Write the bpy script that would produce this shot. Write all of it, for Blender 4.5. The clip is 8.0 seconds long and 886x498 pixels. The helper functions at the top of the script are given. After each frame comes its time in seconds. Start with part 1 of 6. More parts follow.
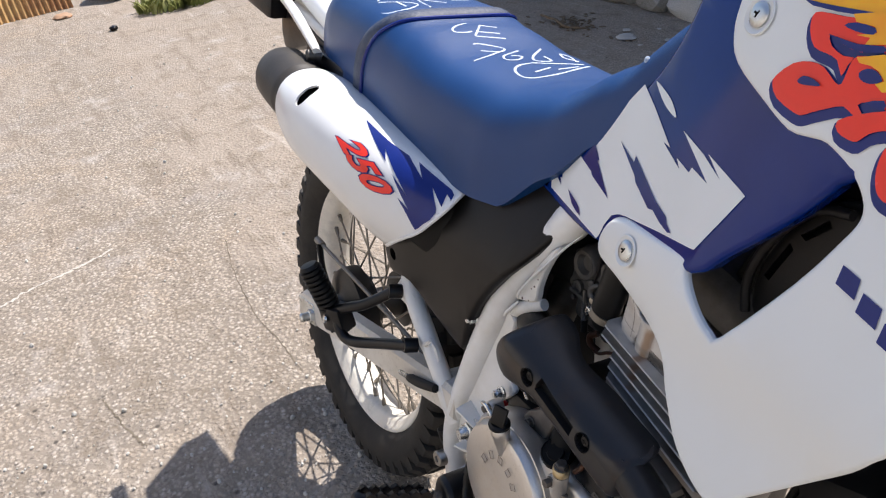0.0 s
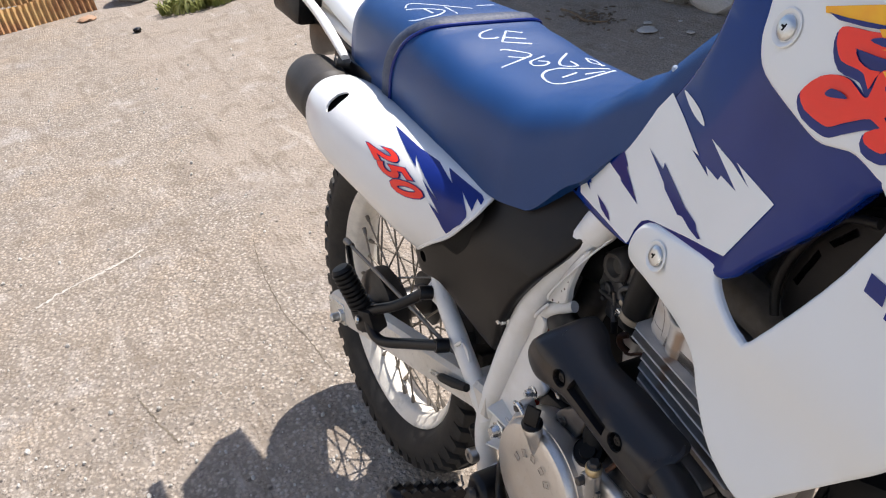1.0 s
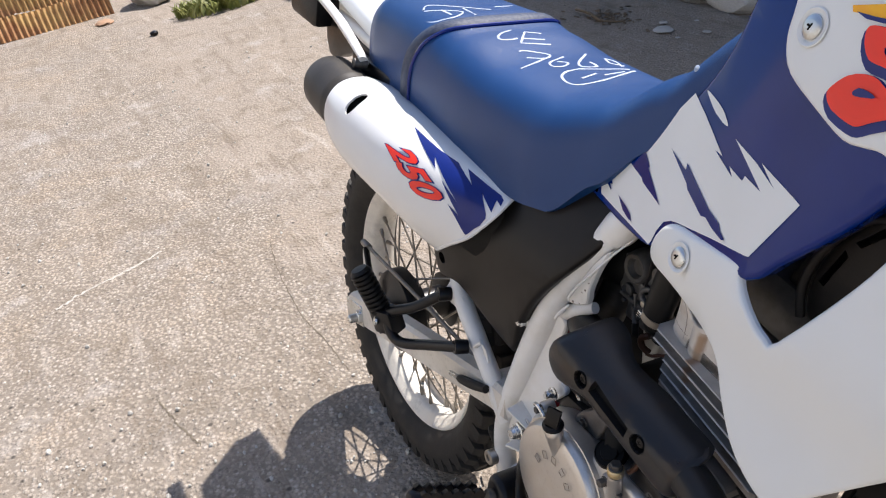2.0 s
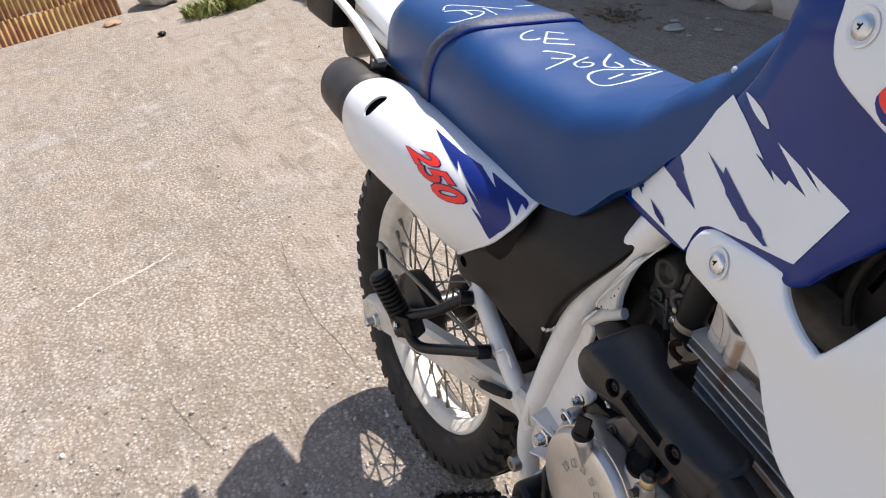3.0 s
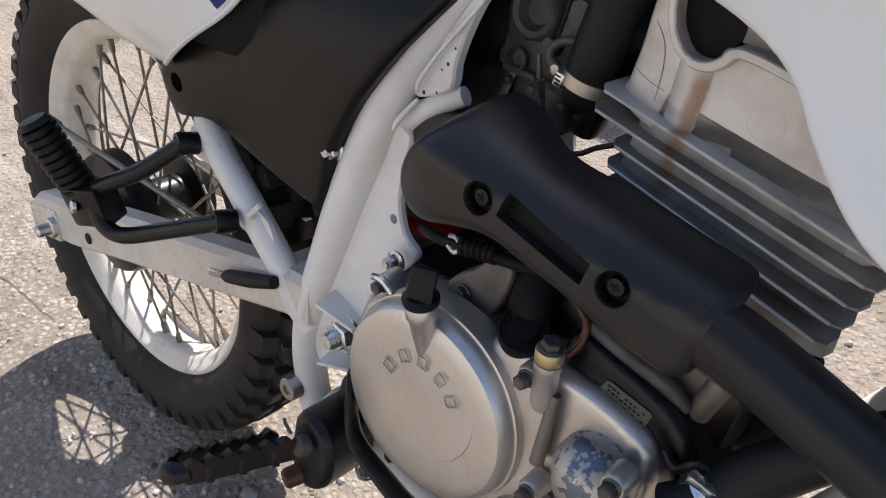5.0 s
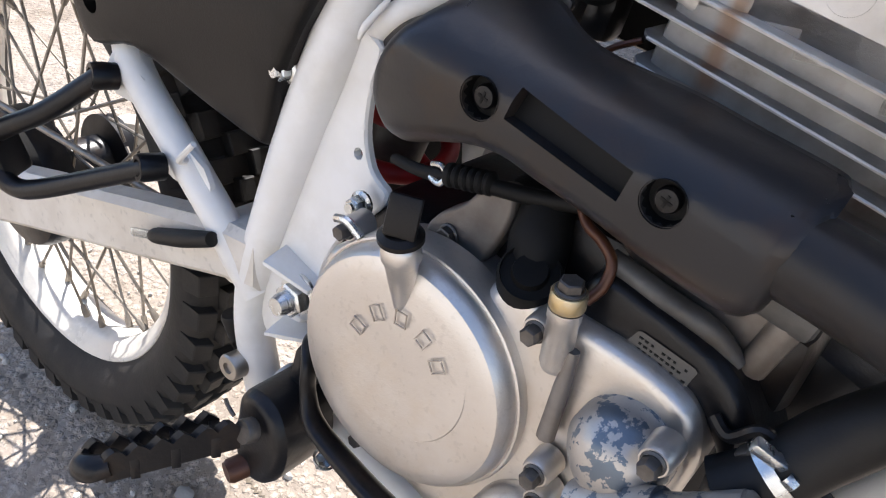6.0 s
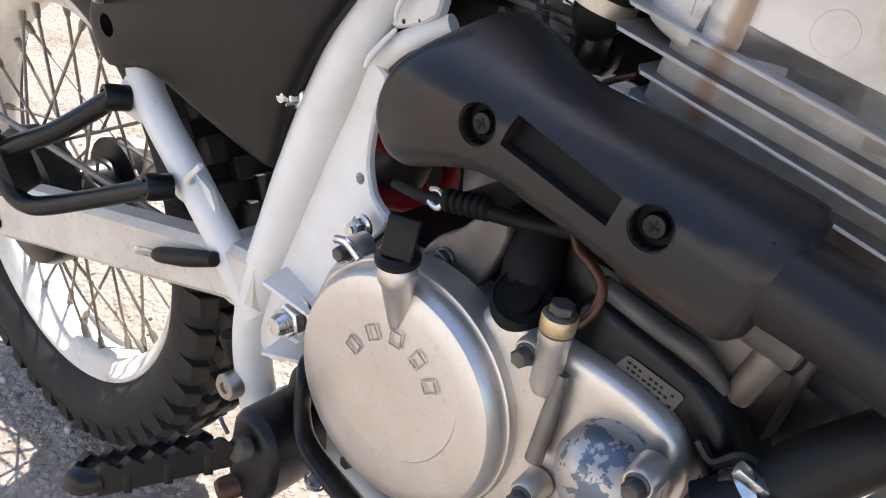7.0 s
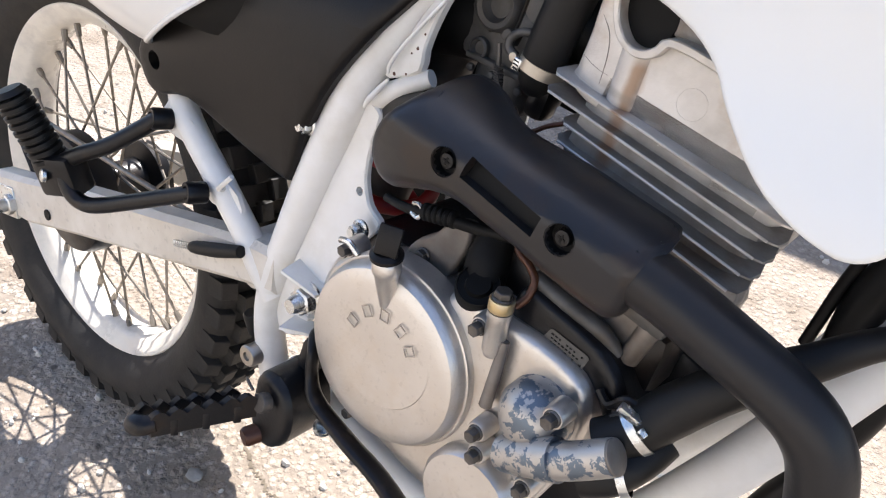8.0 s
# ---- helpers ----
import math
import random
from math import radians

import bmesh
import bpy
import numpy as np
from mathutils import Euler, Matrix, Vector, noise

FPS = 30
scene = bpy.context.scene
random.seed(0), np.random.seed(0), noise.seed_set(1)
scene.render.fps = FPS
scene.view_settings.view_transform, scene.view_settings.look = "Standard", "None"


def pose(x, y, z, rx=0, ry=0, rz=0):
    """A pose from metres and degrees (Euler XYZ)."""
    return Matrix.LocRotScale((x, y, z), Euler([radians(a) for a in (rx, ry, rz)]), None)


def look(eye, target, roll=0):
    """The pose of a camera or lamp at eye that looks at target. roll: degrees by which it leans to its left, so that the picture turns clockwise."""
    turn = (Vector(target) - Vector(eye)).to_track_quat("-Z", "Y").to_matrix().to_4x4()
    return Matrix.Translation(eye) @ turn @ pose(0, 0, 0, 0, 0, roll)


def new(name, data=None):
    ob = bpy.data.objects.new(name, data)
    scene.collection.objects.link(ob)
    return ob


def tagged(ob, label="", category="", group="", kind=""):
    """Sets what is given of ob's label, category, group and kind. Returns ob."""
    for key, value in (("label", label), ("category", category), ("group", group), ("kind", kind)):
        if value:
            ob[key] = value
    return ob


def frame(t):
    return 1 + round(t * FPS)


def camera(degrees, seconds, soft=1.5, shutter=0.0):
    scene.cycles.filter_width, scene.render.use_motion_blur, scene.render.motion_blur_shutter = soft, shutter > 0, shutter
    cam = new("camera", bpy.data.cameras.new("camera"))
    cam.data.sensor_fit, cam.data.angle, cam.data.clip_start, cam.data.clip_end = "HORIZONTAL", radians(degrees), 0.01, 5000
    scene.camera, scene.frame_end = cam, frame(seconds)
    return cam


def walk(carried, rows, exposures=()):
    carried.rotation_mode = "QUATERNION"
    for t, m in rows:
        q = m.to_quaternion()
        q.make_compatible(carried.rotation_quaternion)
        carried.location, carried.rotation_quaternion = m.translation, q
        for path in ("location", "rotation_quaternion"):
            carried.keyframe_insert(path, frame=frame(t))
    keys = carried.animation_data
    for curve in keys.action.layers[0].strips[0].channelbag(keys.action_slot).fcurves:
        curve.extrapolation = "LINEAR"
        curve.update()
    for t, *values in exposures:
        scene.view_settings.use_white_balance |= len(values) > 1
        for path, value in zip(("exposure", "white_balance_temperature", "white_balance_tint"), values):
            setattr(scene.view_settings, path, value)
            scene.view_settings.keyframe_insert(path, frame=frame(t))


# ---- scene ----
# The motorcycle has its own upright axes: x to its front, y to its left, z up, with the rear axle over x = 0.
# It leans to its left on the side stand, and BIKE carries those axes into the world.
BIKE = pose(0, 0, 0.0124, -11.46, 0, 0)
EXPO = [(0.0, 1.15, 6500, 13), (3.8, 1.15, 6520, 13), (4.5, 1.09, 6500, 13), (5.0, 1.17, 6380, 13), (5.6, 1.68, 6300, 13), (6.5, 1.93, 6250, 13), (8.0, 1.93, 6400, 13)]
cam = camera(59.41, 8.0, 1.15)
ROWS = [
    (0, (1.0997, -0.3285, 1.1234), (0.3310, 0.0400, 0.6006), -8.04),
    (0.5, (1.1024, -0.3353, 1.1358), (0.3292, 0.0190, 0.6097), -9.02),
    (1, (1.1052, -0.3422, 1.1456), (0.3272, 0.0006, 0.6190), -9.70),
    (1.5, (1.1055, -0.3462, 1.1466), (0.3219, -0.0124, 0.6226), -10.02),
    (3, (1.0783, -0.3590, 1.1480), (0.2887, -0.0380, 0.6250), -10.87),
    (3.5, (1.0553, -0.3729, 1.1432), (0.2686, -0.0473, 0.6187), -10.67),
    (4, (1.0051, -0.3647, 1.0806), (0.2475, 0.0265, 0.5581), -8.98),
    (4.5, (0.9176, -0.3199, 0.9925), (0.2569, 0.1687, 0.4228), -6.74),
    (5, (0.8546, -0.2872, 0.8625), (0.2969, 0.2779, 0.2547), -3.00),
    (5.2, (0.8401, -0.2797, 0.8304), (0.3207, 0.2984, 0.2011), -2.47),
    (6.3, (0.7983, -0.2645, 0.7798), (0.2990, 0.3621, 0.1815), 0.47),
    (6.5, (0.8001, -0.2630, 0.7776), (0.2896, 0.3646, 0.1898), 0.57),
    (7, (0.8120, -0.2742, 0.7835), (0.2946, 0.3610, 0.2100), 1.62),
    (7.5, (0.8378, -0.3034, 0.8138), (0.3329, 0.3303, 0.2276), 2.56),
    (8, (0.8848, -0.3432, 0.8638), (0.3757, 0.2866, 0.2772), 2.47),
]
walk(cam, [(t, look(eye, target, roll)) for t, eye, target, roll in ROWS], EXPO)
# ---- end of camera ----

# ---- world, sun ----
SUN_DIR = Vector((-0.20, 0.62, 1.0)).normalized()      # towards the sun
world = bpy.data.worlds.new("sky")
scene.world = world
world.use_nodes = True
wn = world.node_tree.nodes
sky = wn.new("ShaderNodeTexSky")
sky.sky_type = "NISHITA"
sky.sun_disc = False
sky.sun_elevation = math.asin(SUN_DIR.z)
sky.sun_rotation = math.atan2(SUN_DIR.x, SUN_DIR.y)
wn["Background"].inputs["Strength"].default_value = 0.09
world.node_tree.links.new(sky.outputs["Color"], wn["Background"].inputs["Color"])
sun = new("sun", bpy.data.lights.new("sun", "SUN"))
sun.data.energy, sun.data.angle, sun.data.color = 3.55, radians(0.53), (1.0, 0.96, 0.90)
sun.matrix_world = look(SUN_DIR * 30, (0, 0, 0))


# ---- materials ----
def mat(name, col, rough=0.5, metal=0.0, col2=None, scale=25.0, amount=0.35, bump=0.0, bscale=300.0, stain=None,
        sscale=6.0, spots=0.0, rvar=0.15, coat=0.0, spec=0.5, flake=(0.48, 0.72), sheen=0.0):
    """A procedural surface: two colours mixed by noise, a stain of its own colour at a larger scale, grain as bump."""
    m = bpy.data.materials.new(name)
    m.use_nodes = True
    n, l = m.node_tree.nodes, m.node_tree.links
    b = n["Principled BSDF"]
    tc = n.new("ShaderNodeTexCoord")
    def noise_node(s, detail=4.0, roughness=0.6):
        k = n.new("ShaderNodeTexNoise")
        k.inputs["Scale"].default_value, k.inputs["Detail"].default_value, k.inputs["Roughness"].default_value = s, detail, roughness
        l.new(tc.outputs["Object"], k.inputs["Vector"])
        return k
    def ramp(src, lo, hi, top=1.0):
        k = n.new("ShaderNodeMapRange")
        k.inputs["From Min"].default_value, k.inputs["From Max"].default_value, k.inputs["To Max"].default_value = lo, hi, top
        l.new(src, k.inputs["Value"])
        return k.outputs["Result"]
    def mix(fac, a, c):
        k = n.new("ShaderNodeMix")
        k.data_type = "RGBA"
        l.new(fac, k.inputs["Factor"])
        for sock, v in ((k.inputs["A"], a), (k.inputs["B"], c)):
            if isinstance(v, tuple):
                sock.default_value = (*v, 1)
            else:
                l.new(v, sock)
        return k.outputs["Result"]
    fine = noise_node(scale)
    second = col2 or tuple(c * 0.75 for c in col)
    colour = mix(ramp(fine.outputs["Fac"], 0.35, 0.7, amount), tuple(col), tuple(second))
    if stain:
        big = noise_node(sscale, 6.0, 0.65)
        colour = mix(ramp(big.outputs["Fac"], flake[0], flake[1], 0.8), colour, tuple(stain))
    if spots:
        v = noise_node(bscale * 0.5, 2.0)
        colour = mix(ramp(v.outputs["Fac"], 0.6, 0.68, spots), colour, tuple(c * 0.35 for c in col))
    l.new(colour, b.inputs["Base Color"])
    r = n.new("ShaderNodeMapRange")
    r.inputs["To Min"].default_value, r.inputs["To Max"].default_value = max(0.03, rough - rvar), min(1.0, rough + rvar)
    l.new(noise_node(scale * 0.4, 5.0).outputs["Fac"], r.inputs["Value"])
    l.new(r.outputs["Result"], b.inputs["Roughness"])
    b.inputs["Metallic"].default_value = metal
    b.inputs["Coat Weight"].default_value = coat
    b.inputs["Coat Roughness"].default_value = 0.06
    b.inputs["Sheen Weight"].default_value, b.inputs["Sheen Roughness"].default_value = sheen, 0.35
    b.inputs["Sheen Tint"].default_value = (0.72, 0.74, 0.85, 1)
    b.inputs["Specular IOR Level"].default_value = spec
    if bump:
        k = n.new("ShaderNodeBump")
        k.inputs["Strength"].default_value, k.inputs["Distance"].default_value = 0.6, bump
        l.new(noise_node(bscale, 3.0).outputs["Fac"], k.inputs["Height"])
        l.new(k.outputs["Normal"], b.inputs["Normal"])
    return m


def streak(m, a, b, width, colour, amount=0.8, rag=0.5):
    """Adds a stain of its own colour along the line from a to b (x and z in the bike's axes), with ragged, soft borders."""
    n, l = m.node_tree.nodes, m.node_tree.links
    base = n["Principled BSDF"].inputs["Base Color"]
    below = base.links[0].from_socket
    length = math.hypot(b[0] - a[0], b[1] - a[1])
    ux, uz = (b[0] - a[0]) / length, (b[1] - a[1]) / length
    tc = n.new("ShaderNodeTexCoord")
    off = n.new("ShaderNodeVectorMath")
    off.operation = "SUBTRACT"
    off.inputs[1].default_value = (a[0], 0, a[1])
    l.new(tc.outputs["Object"], off.inputs[0])
    def dot(v):
        k = n.new("ShaderNodeVectorMath")
        k.operation = "DOT_PRODUCT"
        k.inputs[1].default_value = v
        l.new(off.outputs["Vector"], k.inputs[0])
        return k.outputs["Value"]
    def math_node(op, p, q=None):
        k = n.new("ShaderNodeMath")
        k.operation = op
        for sock, v in zip(k.inputs, (p, q)):
            if v is None:
                continue
            if isinstance(v, float):
                sock.default_value = v
            else:
                l.new(v, sock)
        return k.outputs["Value"]
    def span(v, lo, hi):
        k = n.new("ShaderNodeMapRange")
        k.interpolation_type = "SMOOTHSTEP"
        k.inputs["From Min"].default_value, k.inputs["From Max"].default_value = lo, hi
        l.new(v, k.inputs["Value"])
        return k.outputs["Result"]
    grain = n.new("ShaderNodeTexNoise")
    grain.inputs["Scale"].default_value, grain.inputs["Detail"].default_value = 0.45 / width, 5
    l.new(tc.outputs["Object"], grain.inputs["Vector"])
    side = math_node("ABSOLUTE", math_node("ADD", dot((-uz, 0, ux)), math_node("MULTIPLY", math_node("SUBTRACT", grain.outputs["Fac"], 0.5), 2.0 * rag * width)))
    along = dot((ux, 0, uz))
    mask = math_node("MULTIPLY", math_node("SUBTRACT", 1.0, span(side, 0.15 * width, width)), math_node("MULTIPLY", span(along, -0.05 * length, 0.12 * length), math_node("SUBTRACT", 1.0, span(along, 0.75 * length, length))))
    k = n.new("ShaderNodeMix")
    k.data_type = "RGBA"
    l.new(math_node("MULTIPLY", mask, amount), k.inputs["Factor"])
    l.new(below, k.inputs["A"])
    k.inputs["B"].default_value = (*colour, 1)
    l.new(k.outputs["Result"], base)


WHITE = mat("white_plastic", (0.735, 0.745, 0.725), 0.30, col2=(0.705, 0.71, 0.68), scale=9, amount=0.4, rvar=0.05)
MUFFWHITE = mat("white_shield_paint", (0.74, 0.74, 0.73), 0.22, col2=(0.66, 0.645, 0.61), scale=7, amount=0.5, rvar=0.08)
FRAMEWHITE = mat("white_frame_paint", (0.78, 0.77, 0.74), 0.38, col2=(0.66, 0.64, 0.58), scale=22, amount=0.6, bump=0.0006, bscale=90, stain=(0.58, 0.55, 0.48), sscale=9)
CREAM = mat("cream_swingarm_paint", (0.66, 0.62, 0.55), 0.42, col2=(0.52, 0.47, 0.40), scale=30, amount=0.6, bump=0.0002, bscale=200, stain=(0.50, 0.45, 0.38), sscale=10, spots=0.25)
RIMPAINT = mat("rim_paint", (0.72, 0.68, 0.60), 0.3, col2=(0.58, 0.55, 0.50), scale=30, amount=0.5, stain=(0.45, 0.43, 0.40), sscale=18)
BLUE = mat("blue_panel_lacquer", (0.0005, 0.017, 0.150), 0.07, col2=(0.0005, 0.012, 0.11), scale=12, amount=0.6, rvar=0.03, spec=0.27)
NAVY = mat("navy_decal", (0.007, 0.020, 0.16), 0.25, col2=(0.006, 0.015, 0.12), scale=30, amount=0.6, rvar=0.06, spec=0.3)
RED = mat("red_decal", (0.88, 0.045, 0.025), 0.25, col2=(0.80, 0.035, 0.025), scale=30, rvar=0.06, spec=0.3)
YELLOW = mat("yellow_decal", (0.90, 0.50, 0.02), 0.25, col2=(0.88, 0.30, 0.02), scale=18, amount=0.8, rvar=0.06, spec=0.3)
DECALWHITE = mat("white_decal", (0.76, 0.76, 0.73), 0.3, col2=(0.70, 0.70, 0.66), scale=8, amount=0.5, rvar=0.06)
VINYL = mat("blue_seat_vinyl", (0.0020, 0.039, 0.148), 0.42, col2=(0.0020, 0.031, 0.118), scale=6, amount=0.7, bump=0.0005, bscale=900, rvar=0.07, spec=0.40)
STRAP = mat("seat_strap_vinyl", (0.020, 0.034, 0.075), 0.55, col2=(0.09, 0.10, 0.125), scale=240, amount=0.7, bump=0.0008, bscale=600, spec=0.35)
CHALK = mat("white_paint_marker", (0.54, 0.58, 0.63), 0.6, col2=(0.20, 0.28, 0.44), scale=380, amount=0.95)
BLACKPL = mat("black_plastic", (0.006, 0.0055, 0.0055), 0.40, col2=(0.010, 0.008, 0.007), scale=12, amount=0.7, bump=0.0002, bscale=700, stain=(0.017, 0.012, 0.009), sscale=5, spec=0.22)
GUARD = mat("black_guard_plastic", (0.014, 0.014, 0.016), 0.36, col2=(0.021, 0.018, 0.015), scale=9, amount=0.7, bump=0.0001, bscale=500, stain=(0.032, 0.019, 0.011), sscale=14, spec=0.36, flake=(0.52, 0.68))
BLACK = mat("black_painted_metal", (0.006, 0.006, 0.007), 0.34, col2=(0.010, 0.009, 0.009), scale=60, amount=0.6, bump=0.0003, bscale=300, stain=(0.024, 0.016, 0.011), sscale=25, spec=0.28, flake=(0.54, 0.64))
# near-black, for black parts and for the shade inside cavities
DARK = mat("black_part_and_cavity_shade", (0.004, 0.004, 0.004), 0.6, col2=(0.007, 0.0065, 0.006), scale=20, spec=0.2)
PIPE = mat("black_exhaust_paint", (0.017, 0.017, 0.018), 0.38, col2=(0.017, 0.015, 0.014), scale=40, amount=0.6, bump=0.0002, bscale=250, stain=(0.026, 0.020, 0.016), sscale=15, spec=0.26)
TAILCAP = mat("grey_heat_paint", (0.034, 0.031, 0.028), 0.5, col2=(0.055, 0.048, 0.040), scale=30, amount=0.6, bump=0.0002, bscale=300, stain=(0.075, 0.062, 0.048), sscale=12, spec=0.3)
RUBBER = mat("tyre_rubber", (0.011, 0.011, 0.011), 0.66, col2=(0.028, 0.025, 0.022), scale=35, amount=0.7, bump=0.0006, bscale=260, stain=(0.040, 0.034, 0.028), sscale=14, spec=0.3)
HOSE = mat("rubber_hose", (0.007, 0.007, 0.007), 0.48, col2=(0.016, 0.014, 0.013), scale=40, bump=0.0002, bscale=400, spec=0.25)
CAST = mat("cast_aluminium", (0.63, 0.60, 0.56), 0.36, 0.8, col2=(0.50, 0.47, 0.435), scale=14, amount=0.6, bump=0.0003, bscale=420, stain=(0.55, 0.485, 0.405), sscale=16, rvar=0.1, spots=0.12)
CASTMARK = mat("shadowed_cast_strokes", (0.50, 0.46, 0.41), 0.45, 0.7, col2=(0.24, 0.21, 0.18), scale=200, amount=0.8)
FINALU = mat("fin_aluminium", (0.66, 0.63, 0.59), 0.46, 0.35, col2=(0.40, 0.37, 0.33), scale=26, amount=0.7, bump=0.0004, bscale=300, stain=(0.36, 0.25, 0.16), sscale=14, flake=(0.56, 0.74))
FLAKED = mat("flaking_silver_paint", (0.47, 0.44, 0.40), 0.36, 0.6, col2=(0.36, 0.34, 0.31), scale=60, amount=0.6, bump=0.0006, bscale=160, stain=(0.05, 0.095, 0.15), sscale=95, flake=(0.525, 0.55))
ZINC = mat("zinc_steel", (0.66, 0.68, 0.68), 0.28, 0.9, col2=(0.46, 0.47, 0.46), scale=70, amount=0.6, stain=(0.36, 0.32, 0.26), sscale=50)
BOLTDARK = mat("dark_bolt_steel", (0.09, 0.085, 0.08), 0.5, 0.7, col2=(0.16, 0.14, 0.12), scale=140, amount=0.7, bump=0.0003, bscale=500)
SPOKE = mat("spoke_steel", (0.20, 0.18, 0.155), 0.5, 0.75, col2=(0.33, 0.29, 0.24), scale=90, amount=0.7)
BRASS = mat("aged_brass", (0.58, 0.44, 0.22), 0.4, 0.8, col2=(0.50, 0.48, 0.42), scale=90, amount=0.6)
RUSTPIPE = mat("rusty_pipe", (0.085, 0.030, 0.013), 0.4, 0.3, col2=(0.04, 0.015, 0.008), scale=60, amount=0.7)
REDSPRING = mat("red_spring_paint", (0.45, 0.02, 0.02), 0.4, col2=(0.30, 0.02, 0.02), scale=40)
CARB = mat("grey_carburettor_alloy", (0.105, 0.103, 0.100), 0.48, 0.35, col2=(0.030, 0.028, 0.026), scale=40, amount=0.7, bump=0.0004, bscale=350, stain=(0.075, 0.06, 0.045), sscale=22)
LABEL = mat("engine_label_foil", (0.085, 0.082, 0.076), 0.45, 0.3, col2=(0.09, 0.085, 0.08), scale=90, amount=0.7)
CLAMP = mat("stainless_clamp", (0.46, 0.42, 0.36), 0.36, 0.85, col2=(0.36, 0.31, 0.25), scale=90, amount=0.7)
BASEALU = mat("grimy_cast_alloy_and_shadow", (0.22, 0.20, 0.18), 0.5, 0.4, col2=(0.12, 0.105, 0.09), scale=26, amount=0.8, bump=0.0004, bscale=300, stain=(0.10, 0.07, 0.045), sscale=16)
# darker copy of FINALU: grime, plus the lower fins' shade in the colour
FINSHADEGRIME = mat("shaded_grimy_fin_alloy", (0.34, 0.325, 0.305), 0.5, 0.35, col2=(0.17, 0.155, 0.14), scale=34, amount=0.8, bump=0.0004, bscale=300, stain=(0.15, 0.095, 0.055), sscale=20, flake=(0.50, 0.70))
streak(FINALU, (0.7095, 0.684), (0.7035, 0.630), 0.0062, (0.30, 0.165, 0.075), 0.75)
streak(FINALU, (0.6835, 0.665), (0.760, 0.648), 0.0040, (0.27, 0.235, 0.20), 0.5)
streak(FINSHADEGRIME, (0.7045, 0.665), (0.7000, 0.610), 0.0070, (0.20, 0.10, 0.045), 0.7)
streak(GUARD, (0.600, 0.577), (0.770, 0.563), 0.0150, (0.050, 0.031, 0.020), 0.75, 0.7)


# ---- mesh helpers ----
def part(name, bm, material, parent, label="", smooth=40):
    """Links a bmesh as one mesh object under a thing or a part; edges sharper than smooth degrees stay sharp."""
    bmesh.ops.recalc_face_normals(bm, faces=bm.faces)
    me = bpy.data.meshes.new(name)
    lim = radians(smooth)
    for f in bm.faces:
        f.smooth = True
    for e in bm.edges:
        e.smooth = len(e.link_faces) == 2 and e.calc_face_angle(0) < lim
    bm.to_mesh(me)
    bm.free()
    for m in material if isinstance(material, (list, tuple)) else [material]:
        me.materials.append(m)
    ob = new(name, me)
    if parent:
        ob.parent = parent
    return tagged(ob, label) if label else ob


def catmull(pts, sub=6, closed=False):
    pts = [Vector(p) for p in pts]
    n, out = len(pts), []
    if n < 3:
        return pts
    for i in range(n if closed else n - 1):
        p = [pts[(i + k) % n] if closed else pts[min(max(i + k, 0), n - 1)] for k in (-1, 0, 1, 2)]
        for s in range(sub):
            t = s / sub
            out.append(0.5 * (2 * p[1] + (p[2] - p[0]) * t + (2 * p[0] - 5 * p[1] + 4 * p[2] - p[3]) * t * t
                              + (3 * p[1] - p[0] - 3 * p[2] + p[3]) * t ** 3))
    return out if closed else out + [pts[-1]]


def tube(bm, pts, r, n=14, sub=6, flat=1.0, cap=True, closed=False):
    """A round bar along a smooth path. r: one radius, or one for each given point. flat squeezes it in its side direction."""
    m = len(pts)
    rs = [r] * m if isinstance(r, (int, float)) else list(r)
    path = catmull(pts, sub, closed)
    k = len(path)
    tangents = [(path[(i + 1) % k] - path[i - 1] if closed else path[min(i + 1, k - 1)] - path[max(i - 1, 0)]).normalized() for i in range(k)]
    side = tangents[0].orthogonal().normalized()
    rings = []
    for i in range(k):
        side = (side - tangents[i] * side.dot(tangents[i])).normalized()
        up = tangents[i].cross(side)
        u = i / max(k - 1, 1) * (m - 1)
        a = min(int(u), m - 1)
        rad = rs[a] + (rs[min(a + 1, m - 1)] - rs[a]) * (u - a)
        rings.append([bm.verts.new(path[i] + rad * (math.cos(2 * math.pi * j / n) * side * flat + math.sin(2 * math.pi * j / n) * up)) for j in range(n)])
    for i in range(k if closed else k - 1):
        a, b = rings[i], rings[(i + 1) % k]
        for j in range(n):
            bm.faces.new((a[j], a[(j + 1) % n], b[(j + 1) % n], b[j]))
    if cap and not closed:
        bm.faces.new(rings[0][::-1])
        bm.faces.new(rings[-1])
    return bm


def lathe(bm, profile, centre, axis=(0, -1, 0), n=48, close=False):
    """Turns a profile of (radius, height along the axis) round the axis through centre."""
    ax = Vector(axis).normalized()
    s = ax.orthogonal().normalized()
    if abs(ax.y) > 0.99:
        s = Vector((1, 0, 0))
    u, c = ax.cross(s), Vector(centre)
    rings = []
    for r, h in profile:
        if r < 1e-6:
            rings.append([bm.verts.new(c + ax * h)])
        else:
            rings.append([bm.verts.new(c + ax * h + r * (math.cos(2 * math.pi * j / n) * s + math.sin(2 * math.pi * j / n) * u)) for j in range(n)])
    for i in range(len(rings) if close else len(rings) - 1):
        a, b = rings[i], rings[(i + 1) % len(rings)]
        for j in range(n):
            k = (j + 1) % n
            if len(a) == 1 and len(b) > 1:
                bm.faces.new((a[0], b[k], b[j]))
            elif len(b) == 1 and len(a) > 1:
                bm.faces.new((a[j], a[k], b[0]))
            elif len(a) > 1:
                bm.faces.new((a[j], a[k], b[k], b[j]))
    return bm


